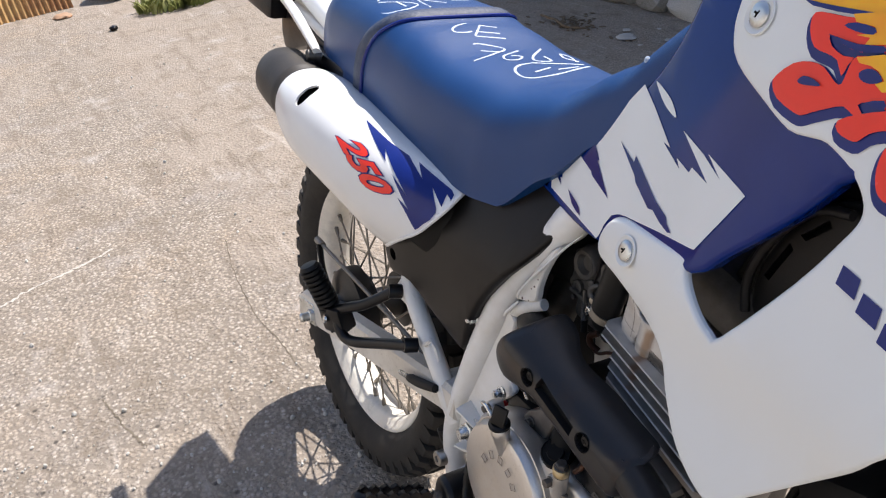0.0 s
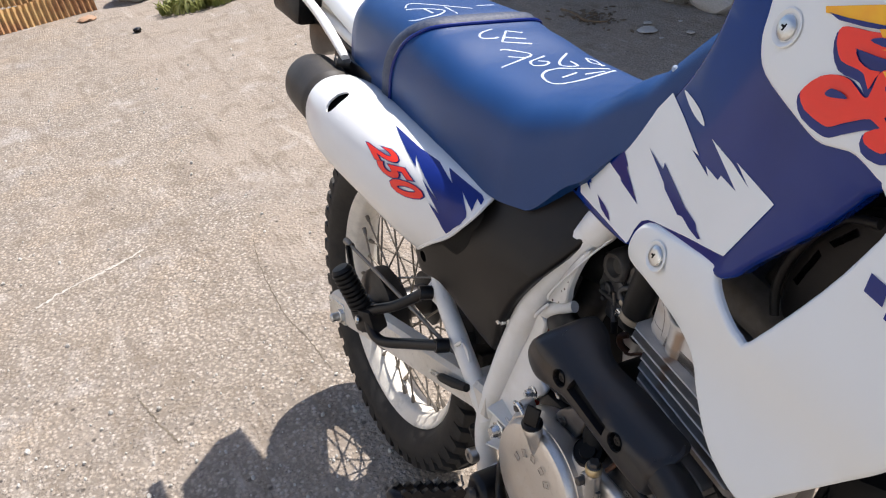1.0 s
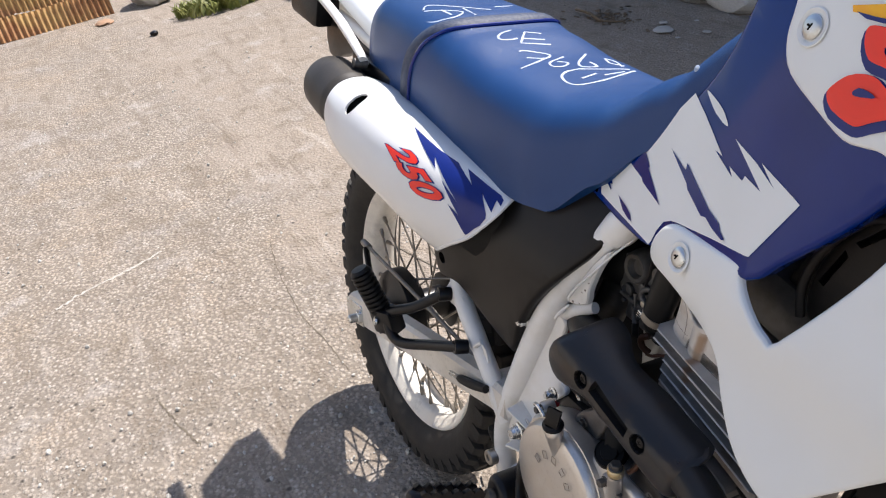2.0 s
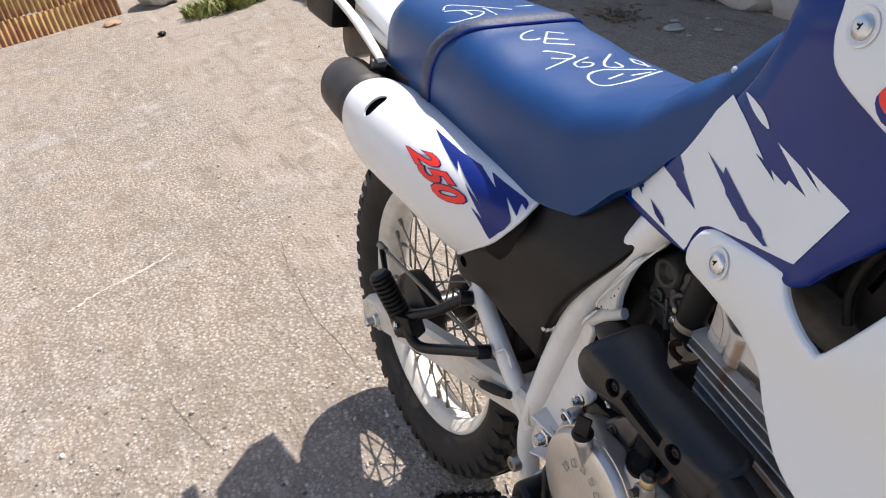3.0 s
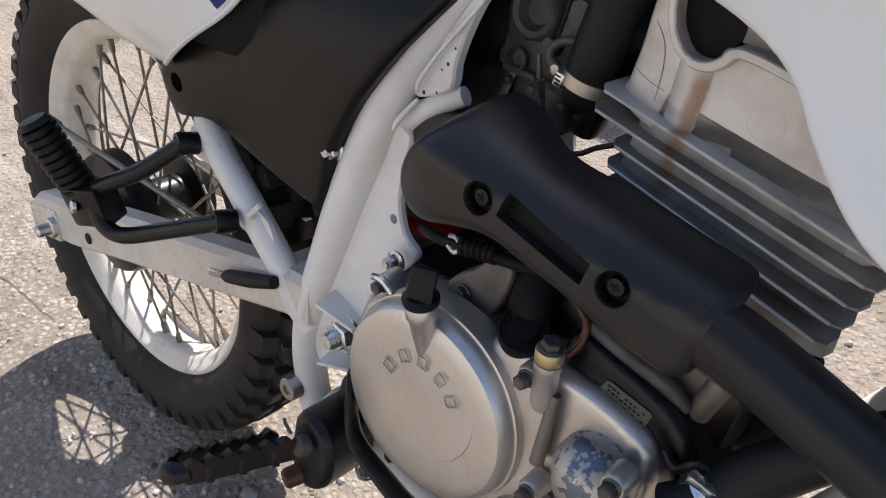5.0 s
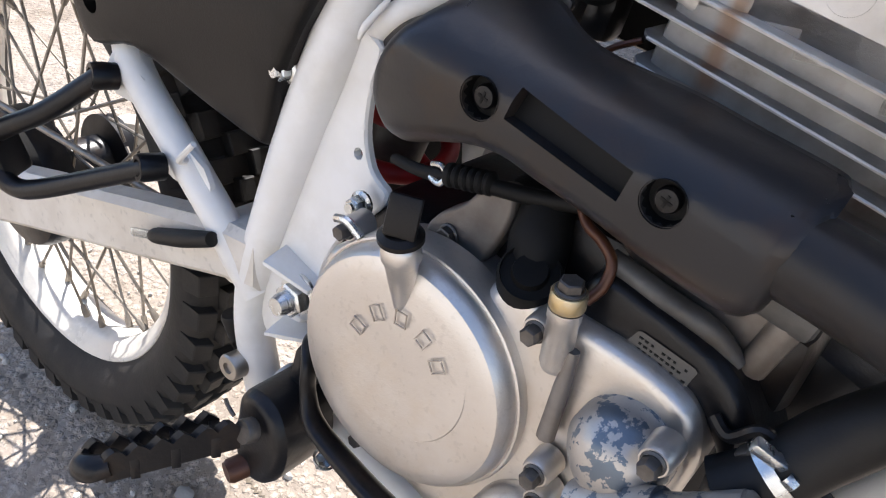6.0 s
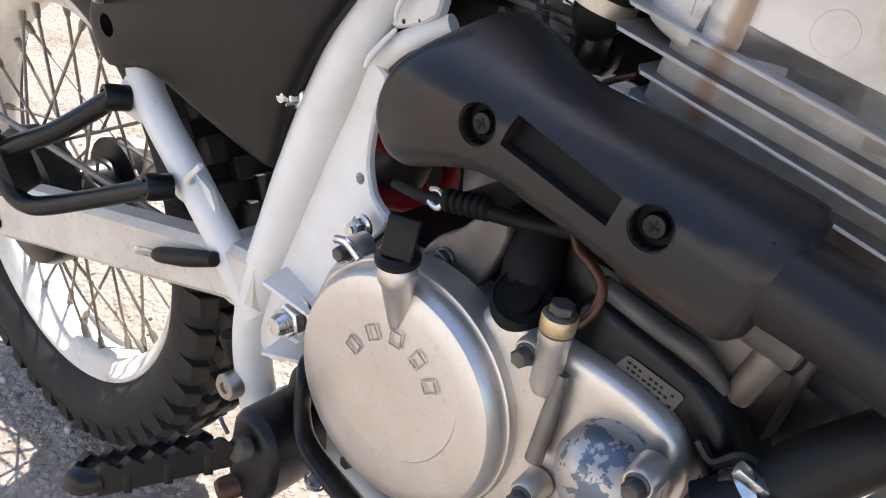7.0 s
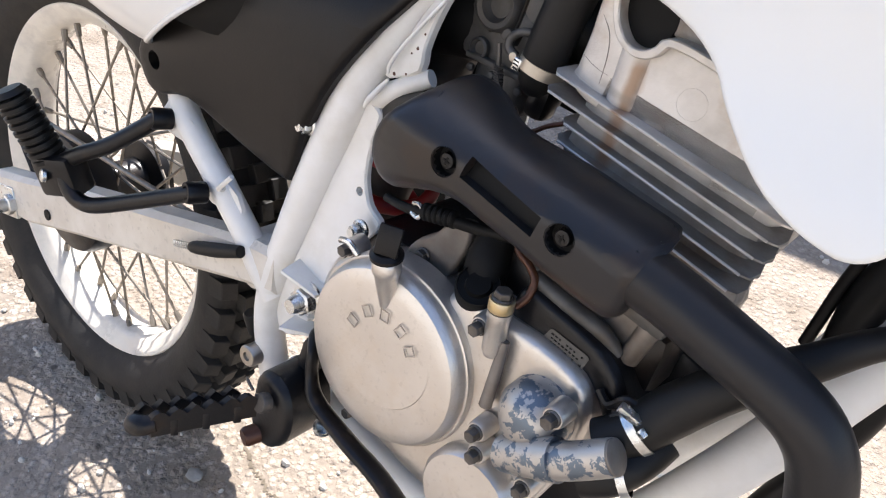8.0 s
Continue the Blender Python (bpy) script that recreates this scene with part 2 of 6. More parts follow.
def box(bm, c, size, turn=None, bevel=0.0):
    """A box with bevelled edges round c, turned by a matrix."""
    m = Matrix.Translation(c) @ (turn.to_4x4() if turn else Matrix()) @ Matrix.Diagonal((*size, 1))
    made = bmesh.ops.create_cube(bm, size=1, matrix=m)["verts"]
    if bevel:
        edges = list({e for v in made for e in v.link_edges})
        bmesh.ops.bevel(bm, geom=edges, offset=bevel, segments=2, affect="EDGES", profile=0.5)
    return bm


def turn_y(deg):
    return Matrix.Rotation(radians(deg), 3, "Y")


def edge_gap(p, poly):
    """The distance of a point of the plane from the outline poly."""
    best = 1e9
    for i in range(len(poly)):
        a, b = poly[i - 1], poly[i]
        ab = b - a
        t = max(0.0, min(1.0, (p - a).dot(ab) / max(ab.length_squared, 1e-12)))
        best = min(best, (p - a - ab * t).length)
    return best


def inside(p, poly):
    hit = False
    for i in range(len(poly)):
        a, b = poly[i - 1], poly[i]
        if (a.y > p.y) != (b.y > p.y) and p.x < (b.x - a.x) * (p.y - a.y) / (b.y - a.y) + a.x:
            hit = not hit
    return hit


def sheet(outline, place, cell=0.02, depth=0.004, edge=0.0, holes=(), sub=4, smooth_outline=True, rings=4):
    """A panel with a rounded rim: an outline in (u, v), laid on a surface by place(u, v, height), with a thickness of depth below it.
    edge: the radius of the rounded rim. holes: convex outlines cut through it."""
    poly = [p.to_2d() for p in catmull([(u, v, 0) for u, v in outline], sub, True)] if smooth_outline else [Vector(p) for p in outline]
    bm = bmesh.new()
    face = bm.faces.new([bm.verts.new((p.x, p.y, 0)) for p in poly])
    done = 0.0
    if edge:
        for k in range(rings):
            want = edge * ((k + 1) / rings) ** 1.6
            bmesh.ops.inset_region(bm, faces=[face], thickness=want - done, use_even_offset=edge < 0.008, use_boundary=True)
            done = want
    lines = []
    xs, ys = [p.x for p in poly], [p.y for p in poly]
    for axis, lo, hi in ((0, min(xs), max(xs)), (1, min(ys), max(ys))):
        k = int((hi - lo) / cell)
        for i in range(1, k + 1):
            co, no = [0, 0, 0], [0, 0, 0]
            co[axis], no[axis] = lo + i * (hi - lo) / (k + 1), 1
            lines.append((co, no))
    for hole in holes:
        h = [Vector(p) for p in hole]
        for i in range(len(h)):
            d = h[i] - h[i - 1]
            lines.append(((h[i].x, h[i].y, 0), (-d.y, d.x, 0)))
    for co, no in lines:
        bmesh.ops.bisect_plane(bm, geom=bm.verts[:] + bm.edges[:] + bm.faces[:], dist=1e-7, plane_co=co, plane_no=no)
    for hole in holes:
        h = [Vector(p) for p in hole]
        gone = [f for f in bm.faces if inside(f.calc_center_median().to_2d(), h)]
        bmesh.ops.delete(bm, geom=gone, context="FACES")
    top = bm.verts[:]
    flat = {v: v.co.to_2d() for v in top}
    faces = bm.faces[:]
    rim = [e for e in bm.edges if len(e.link_faces) == 1]
    low = {}
    for v in top:
        u, w = flat[v]
        drop = 0.0
        if edge:
            g = min(edge_gap(flat[v], poly), edge)
            drop = edge - math.sqrt(max(edge * edge - (edge - g) ** 2, 0.0))
        v.co = place(u, w, -drop)
    if depth:
        for v in {v for e in rim for v in e.verts}:
            u, w = flat[v]
            low[v] = bm.verts.new(place(u, w, -depth - edge))
        for e in rim:
            a, b = e.verts
            bm.faces.new((a, b, low[b], low[a]))
    return bm


def hexbolt(bm, c, r, h, axis=(0, -1, 0), flange=1.35):
    """A hexagon bolt head with a flange and a dished top, standing on c."""
    ax = Vector(axis).normalized()
    lathe(bm, [(r * flange, 0), (r * flange, h * 0.18), (r * 1.02, h * 0.3)], c, ax, 18)
    s = ax.orthogonal().normalized()
    u = ax.cross(s)
    rings = []
    for rad, z in ((r, h * 0.15), (r, h * 0.9), (r * 0.85, h), (r * 0.6, h * 0.96)):
        rings.append([bm.verts.new(Vector(c) + ax * z + rad * (math.cos(k * math.pi / 3) * s + math.sin(k * math.pi / 3) * u)) for k in range(6)])
    for a, b in zip(rings, rings[1:]):
        for k in range(6):
            bm.faces.new((a[k], a[(k + 1) % 6], b[(k + 1) % 6], b[k]))
    bm.faces.new(rings[-1])
    return bm


def screw(bm, c, r, h, axis=(0, -1, 0)):
    """A round screw head with a cross slot."""
    ax = Vector(axis).normalized()
    lathe(bm, [(r, 0), (r, h * 0.5), (r * 0.85, h * 0.9), (r * 0.5, h), (0, h)], c, ax, 20)
    return bm


def ribbon(bm, pts, width, place, thick=0.0006, sub=5):
    """A flat painted stroke along (u, v) points, laid on a surface by place(u, v, height)."""
    path = [p.to_2d() for p in catmull([(u, v, 0) for u, v in pts], sub)]
    rows = []
    for i, p in enumerate(path):
        d = (path[min(i + 1, len(path) - 1)] - path[max(i - 1, 0)]).normalized()
        w = Vector((-d.y, d.x)) * width * 0.5 * (0.8 + 0.3 * noise.noise((p.x * 90, p.y * 90, 0)))
        rows.append([bm.verts.new(place(*(p + w * k), thick * (1 - abs(k) * 0.6))) for k in (-1, 0, 1)])
    for a, b in zip(rows, rows[1:]):
        for k in (0, 1):
            bm.faces.new((a[k], a[k + 1], b[k + 1], b[k]))
    return bm


# ---- ground and yard ----
POUR = 0.46


def concrete():
    m = bpy.data.materials.new("weathered_concrete")
    m.use_nodes = True
    n, l = m.node_tree.nodes, m.node_tree.links
    b = n["Principled BSDF"]
    tc = n.new("ShaderNodeTexCoord")
    def noise_node(s, d=5.0, rough=0.6):
        k = n.new("ShaderNodeTexNoise")
        k.inputs["Scale"].default_value, k.inputs["Detail"].default_value, k.inputs["Roughness"].default_value = s, d, rough
        l.new(tc.outputs["Object"], k.inputs["Vector"])
        return k.outputs["Fac"]
    def ramp(src, lo, hi, top=1.0):
        k = n.new("ShaderNodeMapRange")
        k.inputs["From Min"].default_value, k.inputs["From Max"].default_value, k.inputs["To Max"].default_value = lo, hi, top
        l.new(src, k.inputs["Value"])
        return k.outputs["Result"]
    def mix(fac, a, c):
        k = n.new("ShaderNodeMix")
        k.data_type = "RGBA"
        l.new(fac, k.inputs["Factor"])
        for sock, v in ((k.inputs["A"], a), (k.inputs["B"], c)):
            if isinstance(v, tuple):
                sock.default_value = (*v, 1)
            else:
                l.new(v, sock)
        return k.outputs["Result"]
    def cells(scale, feature="F1"):
        k = n.new("ShaderNodeTexVoronoi")
        k.feature = feature
        k.inputs["Scale"].default_value = scale
        l.new(tc.outputs["Object"], k.inputs["Vector"])
        return k
    base = mix(ramp(noise_node(0.9, 8), 0.36, 0.62), (0.366, 0.307, 0.243), (0.316, 0.274, 0.227))
    base = mix(ramp(noise_node(2.3, 7, 0.65), 0.50, 0.62, 0.8), base, (0.368, 0.292, 0.215))
    base = mix(ramp(noise_node(1.7, 6, 0.7), 0.54, 0.66, 0.7), base, (0.333, 0.313, 0.301))
    base = mix(ramp(noise_node(14, 6, 0.7), 0.48, 0.70, 0.65), base, (0.204, 0.164, 0.124))
    # sandy aggregate: ragged pale stones, dark pits between them
    warp = n.new("ShaderNodeTexNoise")
    warp.inputs["Scale"].default_value, warp.inputs["Detail"].default_value = 210, 3
    l.new(tc.outputs["Object"], warp.inputs["Vector"])
    bend = n.new("ShaderNodeVectorMath")
    bend.operation = "MULTIPLY_ADD"
    bend.inputs[1].default_value = (0.0075, 0.0075, 0.0075)
    l.new(warp.outputs["Color"], bend.inputs[0])
    l.new(tc.outputs["Object"], bend.inputs[2])
    grain = cells(92)
    l.new(bend.outputs["Vector"], grain.inputs["Vector"])
    tone = n.new("ShaderNodeSeparateColor")
    l.new(grain.outputs["Color"], tone.inputs["Color"])
    def both(a, c):
        k = n.new("ShaderNodeMath")
        k.operation = "MULTIPLY"
        l.new(a, k.inputs[0])
        l.new(c, k.inputs[1])
        return k.outputs["Value"]
    base = mix(ramp(noise_node(75, 2, 0.5), 0.55, 0.68, 0.5), base, (0.164, 0.138, 0.112))
    base = mix(ramp(grain.outputs["Distance"], 0.38, 0.70, 0.72), base, (0.134, 0.110, 0.087))
    base = mix(both(ramp(grain.outputs["Distance"], 0.46, 0.30), ramp(tone.outputs["Red"], 0.50, 0.98, 0.70)), base, (0.557, 0.497, 0.436))
    base = mix(both(ramp(grain.outputs["Distance"], 0.50, 0.34), ramp(tone.outputs["Green"], 0.84, 0.95, 0.8)), base, (0.095, 0.079, 0.067))
    # smooth skins of cement with torn borders left on the aggregate, and sandy drifts
    skin = ramp(noise_node(1.35, 9, 0.64), 0.52, 0.62, 0.5)
    base = mix(skin, base, (0.318, 0.268, 0.218))
    # a later pour of smooth cement along the wall's side of the yard, its border ragged
    apart = n.new("ShaderNodeSeparateXYZ")
    l.new(tc.outputs["Object"], apart.inputs["Vector"])
    edge = n.new("ShaderNodeMath")
    edge.operation = "MULTIPLY_ADD"
    edge.inputs[1].default_value = 0.9
    l.new(noise_node(2.6, 9, 0.66), edge.inputs[0])
    l.new(apart.outputs["Y"], edge.inputs[2])
    base = mix(ramp(edge.outputs["Value"], POUR - 0.04, POUR + 0.10, 0.58), base, (0.298, 0.248, 0.199))
    base = mix(ramp(noise_node(6.5, 7, 0.7), 0.53, 0.65, 0.72), base, (0.179, 0.142, 0.103))
    base = mix(ramp(noise_node(9.5, 9, 0.78), 0.600, 0.67, 0.8), base, (0.124, 0.097, 0.071))
    base = mix(ramp(noise_node(4.2, 6, 0.66), 0.58, 0.68, 0.5), base, (0.403, 0.369, 0.335))
    # trowel streaks drawn out in one direction
    turned = n.new("ShaderNodeMapping")
    turned.inputs["Rotation"].default_value = (0, 0, -0.967)
    turned.inputs["Scale"].default_value = (2.2, 15.0, 1.0)
    l.new(tc.outputs["Object"], turned.inputs["Vector"])
    for shift, lo, hi, amount, tint in ((0.0, 0.53, 0.66, 0.75, (0.164, 0.128, 0.094)), (7.0, 0.57, 0.68, 0.55, (0.468, 0.419, 0.365))):
        streak = n.new("ShaderNodeTexNoise")
        streak.noise_dimensions = "4D"
        streak.inputs["W"].default_value = shift
        streak.inputs["Scale"].default_value, streak.inputs["Detail"].default_value, streak.inputs["Roughness"].default_value = 1.0, 6.0, 0.7
        l.new(turned.outputs["Vector"], streak.inputs["Vector"])
        base = mix(ramp(streak.outputs["Fac"], lo, hi, amount), base, tint)
    # gritty relief of dark pits and worn pale crests
    base = mix(ramp(noise_node(46, 8, 0.8), 0.53, 0.64, 0.62), base, (0.150, 0.120, 0.091))
    base = mix(ramp(noise_node(62, 8, 0.8), 0.56, 0.66, 0.50), base, (0.520, 0.462, 0.386))
    # rare dark specks and dirty seams
    spot = cells(21)
    rnd = n.new("ShaderNodeSeparateColor")
    l.new(spot.outputs["Color"], rnd.inputs["Color"])
    near = ramp(spot.outputs["Distance"], 0.16, 0.08)
    pick = n.new("ShaderNodeMath")
    pick.operation = "MULTIPLY"
    l.new(near, pick.inputs[0])
    l.new(ramp(rnd.outputs["Red"], 0.84, 0.88, 0.85), pick.inputs[1])
    base = mix(pick.outputs["Value"], base, (0.045, 0.037, 0.031))
    base = mix(ramp(noise_node(3.1, 9, 0.75), 0.66, 0.70, 0.6), base, (0.149, 0.123, 0.097))
    l.new(base, b.inputs["Base Color"])
    b.inputs["Roughness"].default_value = 0.88
    bump = n.new("ShaderNodeBump")
    bump.inputs["Strength"].default_value, bump.inputs["Distance"].default_value = 1.0, 0.0036
    add = n.new("ShaderNodeMath")
    add.operation = "ADD"
    l.new(ramp(grain.outputs["Distance"], 0.12, 0.62), add.inputs[0])
    bump.invert = True
    l.new(noise_node(38, 5, 0.7), add.inputs[1])
    l.new(add.outputs["Value"], bump.inputs["Height"])
    l.new(bump.outputs["Normal"], b.inputs["Normal"])
    return m


CONCRETE = concrete()


def ground_height(x, y):
    near = math.exp(-((x - 0.2) ** 2 + y * y) / 0.25)
    h = 0.010 * noise.noise((x * 0.9, y * 0.9, 3.1)) + 0.003 * noise.noise((x * 5, y * 5, 7.7)) + 0.0012 * noise.noise((x * 21, y * 21, 1.7))
    return h * (1 - near) if abs(x) + abs(y) < 40 else 0.0


def ground():
    steps = sorted({round(s * v, 3) for s in (-1, 1) for v in [i * 0.045 for i in range(60)] + [2.7 + i * 0.16 for i in range(28)] + [8, 10, 14, 22, 40, 90, 250, 700, 1500]})
    bm = bmesh.new()
    grid = [[bm.verts.new((x - 0.6, y, ground_height(x - 0.6, y))) for y in steps] for x in steps]
    for a, b in zip(grid, grid[1:]):
        for j in range(len(steps) - 1):
            bm.faces.new((a[j], b[j], b[j + 1], a[j + 1]))
    return tagged(part("ground", bm, CONCRETE, None, "sunlit weathered concrete yard with worn pale aggregate"), kind="structure", category="ground")


ground()

STONE = mat("rubble_stone", (0.34, 0.32, 0.29), 0.85, col2=(0.20, 0.19, 0.17), scale=16, amount=0.8, bump=0.004, bscale=45, stain=(0.16, 0.16, 0.12), sscale=5)
PALESTONE = mat("pale_stone", (0.50, 0.48, 0.44), 0.85, col2=(0.34, 0.32, 0.29), scale=18, amount=0.8, bump=0.003, bscale=60)
MORTAR = mat("wall_mortar", (0.28, 0.27, 0.25), 0.9, col2=(0.20, 0.19, 0.17), scale=20, amount=0.7, bump=0.004, bscale=60)
TILE = mat("dusty_tile", (0.36, 0.20, 0.11), 0.8, col2=(0.28, 0.21, 0.15), scale=18, amount=0.8, bump=0.001, bscale=120)
RUST = mat("rusty_iron", (0.46, 0.25, 0.11), 0.75, 0.1, col2=(0.27, 0.105, 0.045), scale=9, amount=0.9, bump=0.0008, bscale=160, stain=(0.58, 0.40, 0.14), sscale=2.2)
LEAF = mat("weed_leaf", (0.17, 0.20, 0.045), 0.55, col2=(0.30, 0.28, 0.09), scale=14, amount=0.8)
DRY = mat("dry_leaf_litter", (0.17, 0.12, 0.07), 0.8, col2=(0.09, 0.06, 0.035), scale=40, amount=0.8)
WALL_Y, WALL_H = 2.36, 2.2


def rock(name, c, r, seed, material, parent=None, label="", squash=0.6):
    bm = bmesh.new()
    bmesh.ops.create_icosphere(bm, subdivisions=3, radius=1)
    for v in bm.verts:
        d = v.co.normalized()
        k = 1 + 0.28 * noise.noise(d * 1.3 + Vector((seed * 7.1, seed * 3.3, 0))) + 0.10 * noise.noise(d * 4 + Vector((0, seed * 5.7, 1)))
        v.co = Vector(c) + Vector((d.x * r * k, d.y * r * k * 0.8, d.z * r * k * squash))
    return part(name, bm, material, parent, label, 30)


def stone_wall():
    """A rubble wall: a mortar core with stones standing proud of its face."""
    bm = bmesh.new()
    x0, x1 = -9.0, 4.0
    n = 90
    rows = []
    for i in range(n + 1):
        x = x0 + (x1 - x0) * i / n
        top = WALL_H + 0.03 * noise.noise((x * 2, 0, 5))
        rows.append([bm.verts.new(p) for p in ((x, WALL_Y + 0.03, -0.05), (x, WALL_Y + 0.03, top), (x, WALL_Y + 0.40, top + 0.02), (x, WALL_Y + 0.40, -0.05))])
    for a, b in zip(rows, rows[1:]):
        for k in range(4):
            bm.faces.new((a[k], a[(k + 1) % 4], b[(k + 1) % 4], b[k]))
    bm.faces.new(rows[0])
    bm.faces.new(rows[-1][::-1])
    wall = tagged(part("wall_north", bm, MORTAR, None, "low rubble stone wall in shade", 30), kind="structure", category="wall")
    rng = random.Random(4)
    shapes = []
    for s in range(7):
        bm = bmesh.new()
        bmesh.ops.create_icosphere(bm, subdivisions=2, radius=1)
        for v in bm.verts:
            d = v.co.normalized()
            v.co = Vector((max(-0.8, min(0.8, d.x)), max(-0.75, min(0.75, d.y)), max(-0.8, min(0.8, d.z)))) * (1 + 0.25 * noise.noise(d * 1.7 + Vector((s * 9, 0, 0))))
        shapes.append(part("stone", bm, (STONE, PALESTONE)[s % 3 == 0], wall, "", 35))
    z, k = 0.035, 0
    while z < WALL_H:
        h = rng.uniform(0.11, 0.17)
        x = -5.2 + rng.uniform(0, 0.2)
        while x < 1.0:
            w = rng.uniform(0.16, 0.34)
            src = shapes[k % 7]
            ob = src if k < 7 else new("stone", src.data)
            ob.parent = wall
            ob.matrix_basis = pose(x + w / 2, WALL_Y + 0.05, z + h * 0.1, rng.uniform(-8, 8), rng.uniform(-10, 10), rng.uniform(-6, 6)) @ Matrix.Diagonal((w * 0.62, 0.10, h * 0.60, 1))
            x += w
            k += 1
        z += h
    return wall


stone_wall()


def corrugated(x, y, z, length, height, lean, yaw, seed, label, wave=0.085):
    """A sheet of corrugated iron on edge, its ribs upright, leaning back, with a bent rim."""
    bm = bmesh.new()
    nx, nz = int(length / 0.0066), 6
    rows = []
    for j in range(nz + 1):
        t = j / nz
        row = []
        for i in range(nx + 1):
            u = length * i / nx
            d = 0.011 * math.sin(2 * math.pi * u / wave)
            ragged = 0.02 * noise.noise((u * 4, seed, 0)) if j in (0, nz) else 0
            sag = 0.05 * noise.noise((u * 0.9, t, seed))
            row.append(bm.verts.new((d + sag * t, u, t * height + ragged)))
        rows.append(row)
    for a, b in zip(rows, rows[1:]):
        for i in range(nx):
            bm.faces.new((a[i], a[i + 1], b[i + 1], b[i]))
    back = bmesh.ops.duplicate(bm, geom=bm.verts[:] + bm.edges[:] + bm.faces[:])["geom"]
    for v in (g for g in back if isinstance(g, bmesh.types.BMVert)):
        v.co.x -= 0.003
    ob = part("corrugated_sheet", bm, RUST, None, label, 60)
    ob.matrix_basis = pose(x, y, z, 0, lean, yaw)
    return tagged(ob, category="corrugated sheet", group="rusty corrugated sheets")


corrugated(-4.98, -3.2, 0.0, 3.25, 0.17, -20, 3, 1.3, "rusty brown corrugated iron sheet leaning at the edge of the yard", 0.040)
corrugated(-5.06, -3.3, 0.14, 3.40, 0.20, -26, 3, 2.6, "rust-orange corrugated iron sheet lapped behind another", 0.040)
corrugated(-5.18, -3.4, 0.30, 3.60, 0.24, -30, 3, 4.1, "ochre rusted corrugated iron sheet, upper course", 0.040)
corrugated(-5.34, -3.4, 0.48, 3.60, 0.60, -34, 3, 6.2, "ochre rusted corrugated iron sheet, top course", 0.040)

tagged(rock("boulder", (-5.22, 0.34, 0.08), 0.20, 1.0, PALESTONE), "pale grey boulder lying by the corrugated sheets", "rock")
tagged(rock("broken_tile", (-4.86, -0.06, 0.012), 0.075, 2.0, TILE, squash=0.2), "rust-stained broken tile beside the boulder", "broken tile")


def weeds(name, c, spread, count, seed, label):
    """A clump of low weeds: many bent blades and small leaves."""
    rng = random.Random(seed)
    bm = bmesh.new()
    for k in range(count):
        a, d = rng.uniform(0, 6.28), spread * rng.random() ** 0.7
        p = Vector((c[0] + d * math.cos(a) * 0.6, c[1] + d * math.sin(a), 0))
        h, w = rng.uniform(0.03, 0.12), rng.uniform(0.003, 0.009)
        lean = Vector((rng.uniform(-1, 1), rng.uniform(-1, 1), 0)) * h * 0.6
        side = Vector((math.cos(a * 3), math.sin(a * 3), 0)) * w
        vs = []
        for t, f in ((0, 0.5), (0.4, 1.0), (0.75, 0.8), (1, 0.1)):
            m = p + lean * t * t + Vector((0, 0, h * t * (1 - 0.2 * t)))
            vs.append((bm.verts.new(m - side * f), bm.verts.new(m + side * f)))
        for q, r in zip(vs, vs[1:]):
            bm.faces.new((q[0], q[1], r[1], r[0]))
    return tagged(part(name, bm, LEAF, None, label, 60), kind="stuff", category="weeds")


weeds("weeds", (-4.42, 0.66, 0), 0.30, 1500, 5, "dry green weeds growing along the yard's edge")
weeds("weeds", (-4.62, 0.95, 0), 0.24, 700, 9, "low weeds at the edge of the shade")


def litter():
    """Pebbles and flakes of concrete strewn on the ground."""
    rng = random.Random(11)
    bm = bmesh.new()
    for k in range(1300):
        x, y = (rng.uniform(-3.2, 1.4), rng.uniform(-1.4, 1.2)) if k % 2 else (rng.uniform(-0.5, 1.0), rng.uniform(-0.8, 0.5))
        r = rng.choice((0.0018, 0.0025, 0.0035, 0.005, 0.007)) * rng.uniform(0.7, 1.3)
        m = Matrix.Translation((x, y, ground_height(x, y) + r * 0.25)) @ Euler((rng.uniform(0, 6), rng.uniform(0, 6), 0)).to_matrix().to_4x4() @ Matrix.Diagonal((r, r * 0.8, r * 0.6, 1))
        bmesh.ops.create_icosphere(bm, subdivisions=1, radius=1, matrix=m)
    tagged(part("pebbles", bm, PALESTONE, None, "fine loose grit and pebbles on concrete", 20), kind="stuff", category="pebbles")
    bm = bmesh.new()
    for k in range(90):
        x, y = -1.93 + rng.gauss(0, 0.09), 1.98 + rng.gauss(0, 0.05)
        r = rng.uniform(0.006, 0.022)
        m = Matrix.Translation((x, y, ground_height(x, y) + 0.004)) @ Euler((rng.uniform(-.3, .3), rng.uniform(-.3, .3), rng.uniform(0, 6))).to_matrix().to_4x4() @ Matrix.Diagonal((r, r * 0.5, 0.003, 1))
        bmesh.ops.create_icosphere(bm, subdivisions=1, radius=1, matrix=m)
    tagged(part("leaf_litter", bm, DRY, None, "dry leaf litter lying in the wall's shade", 20), kind="stuff", category="leaf litter")


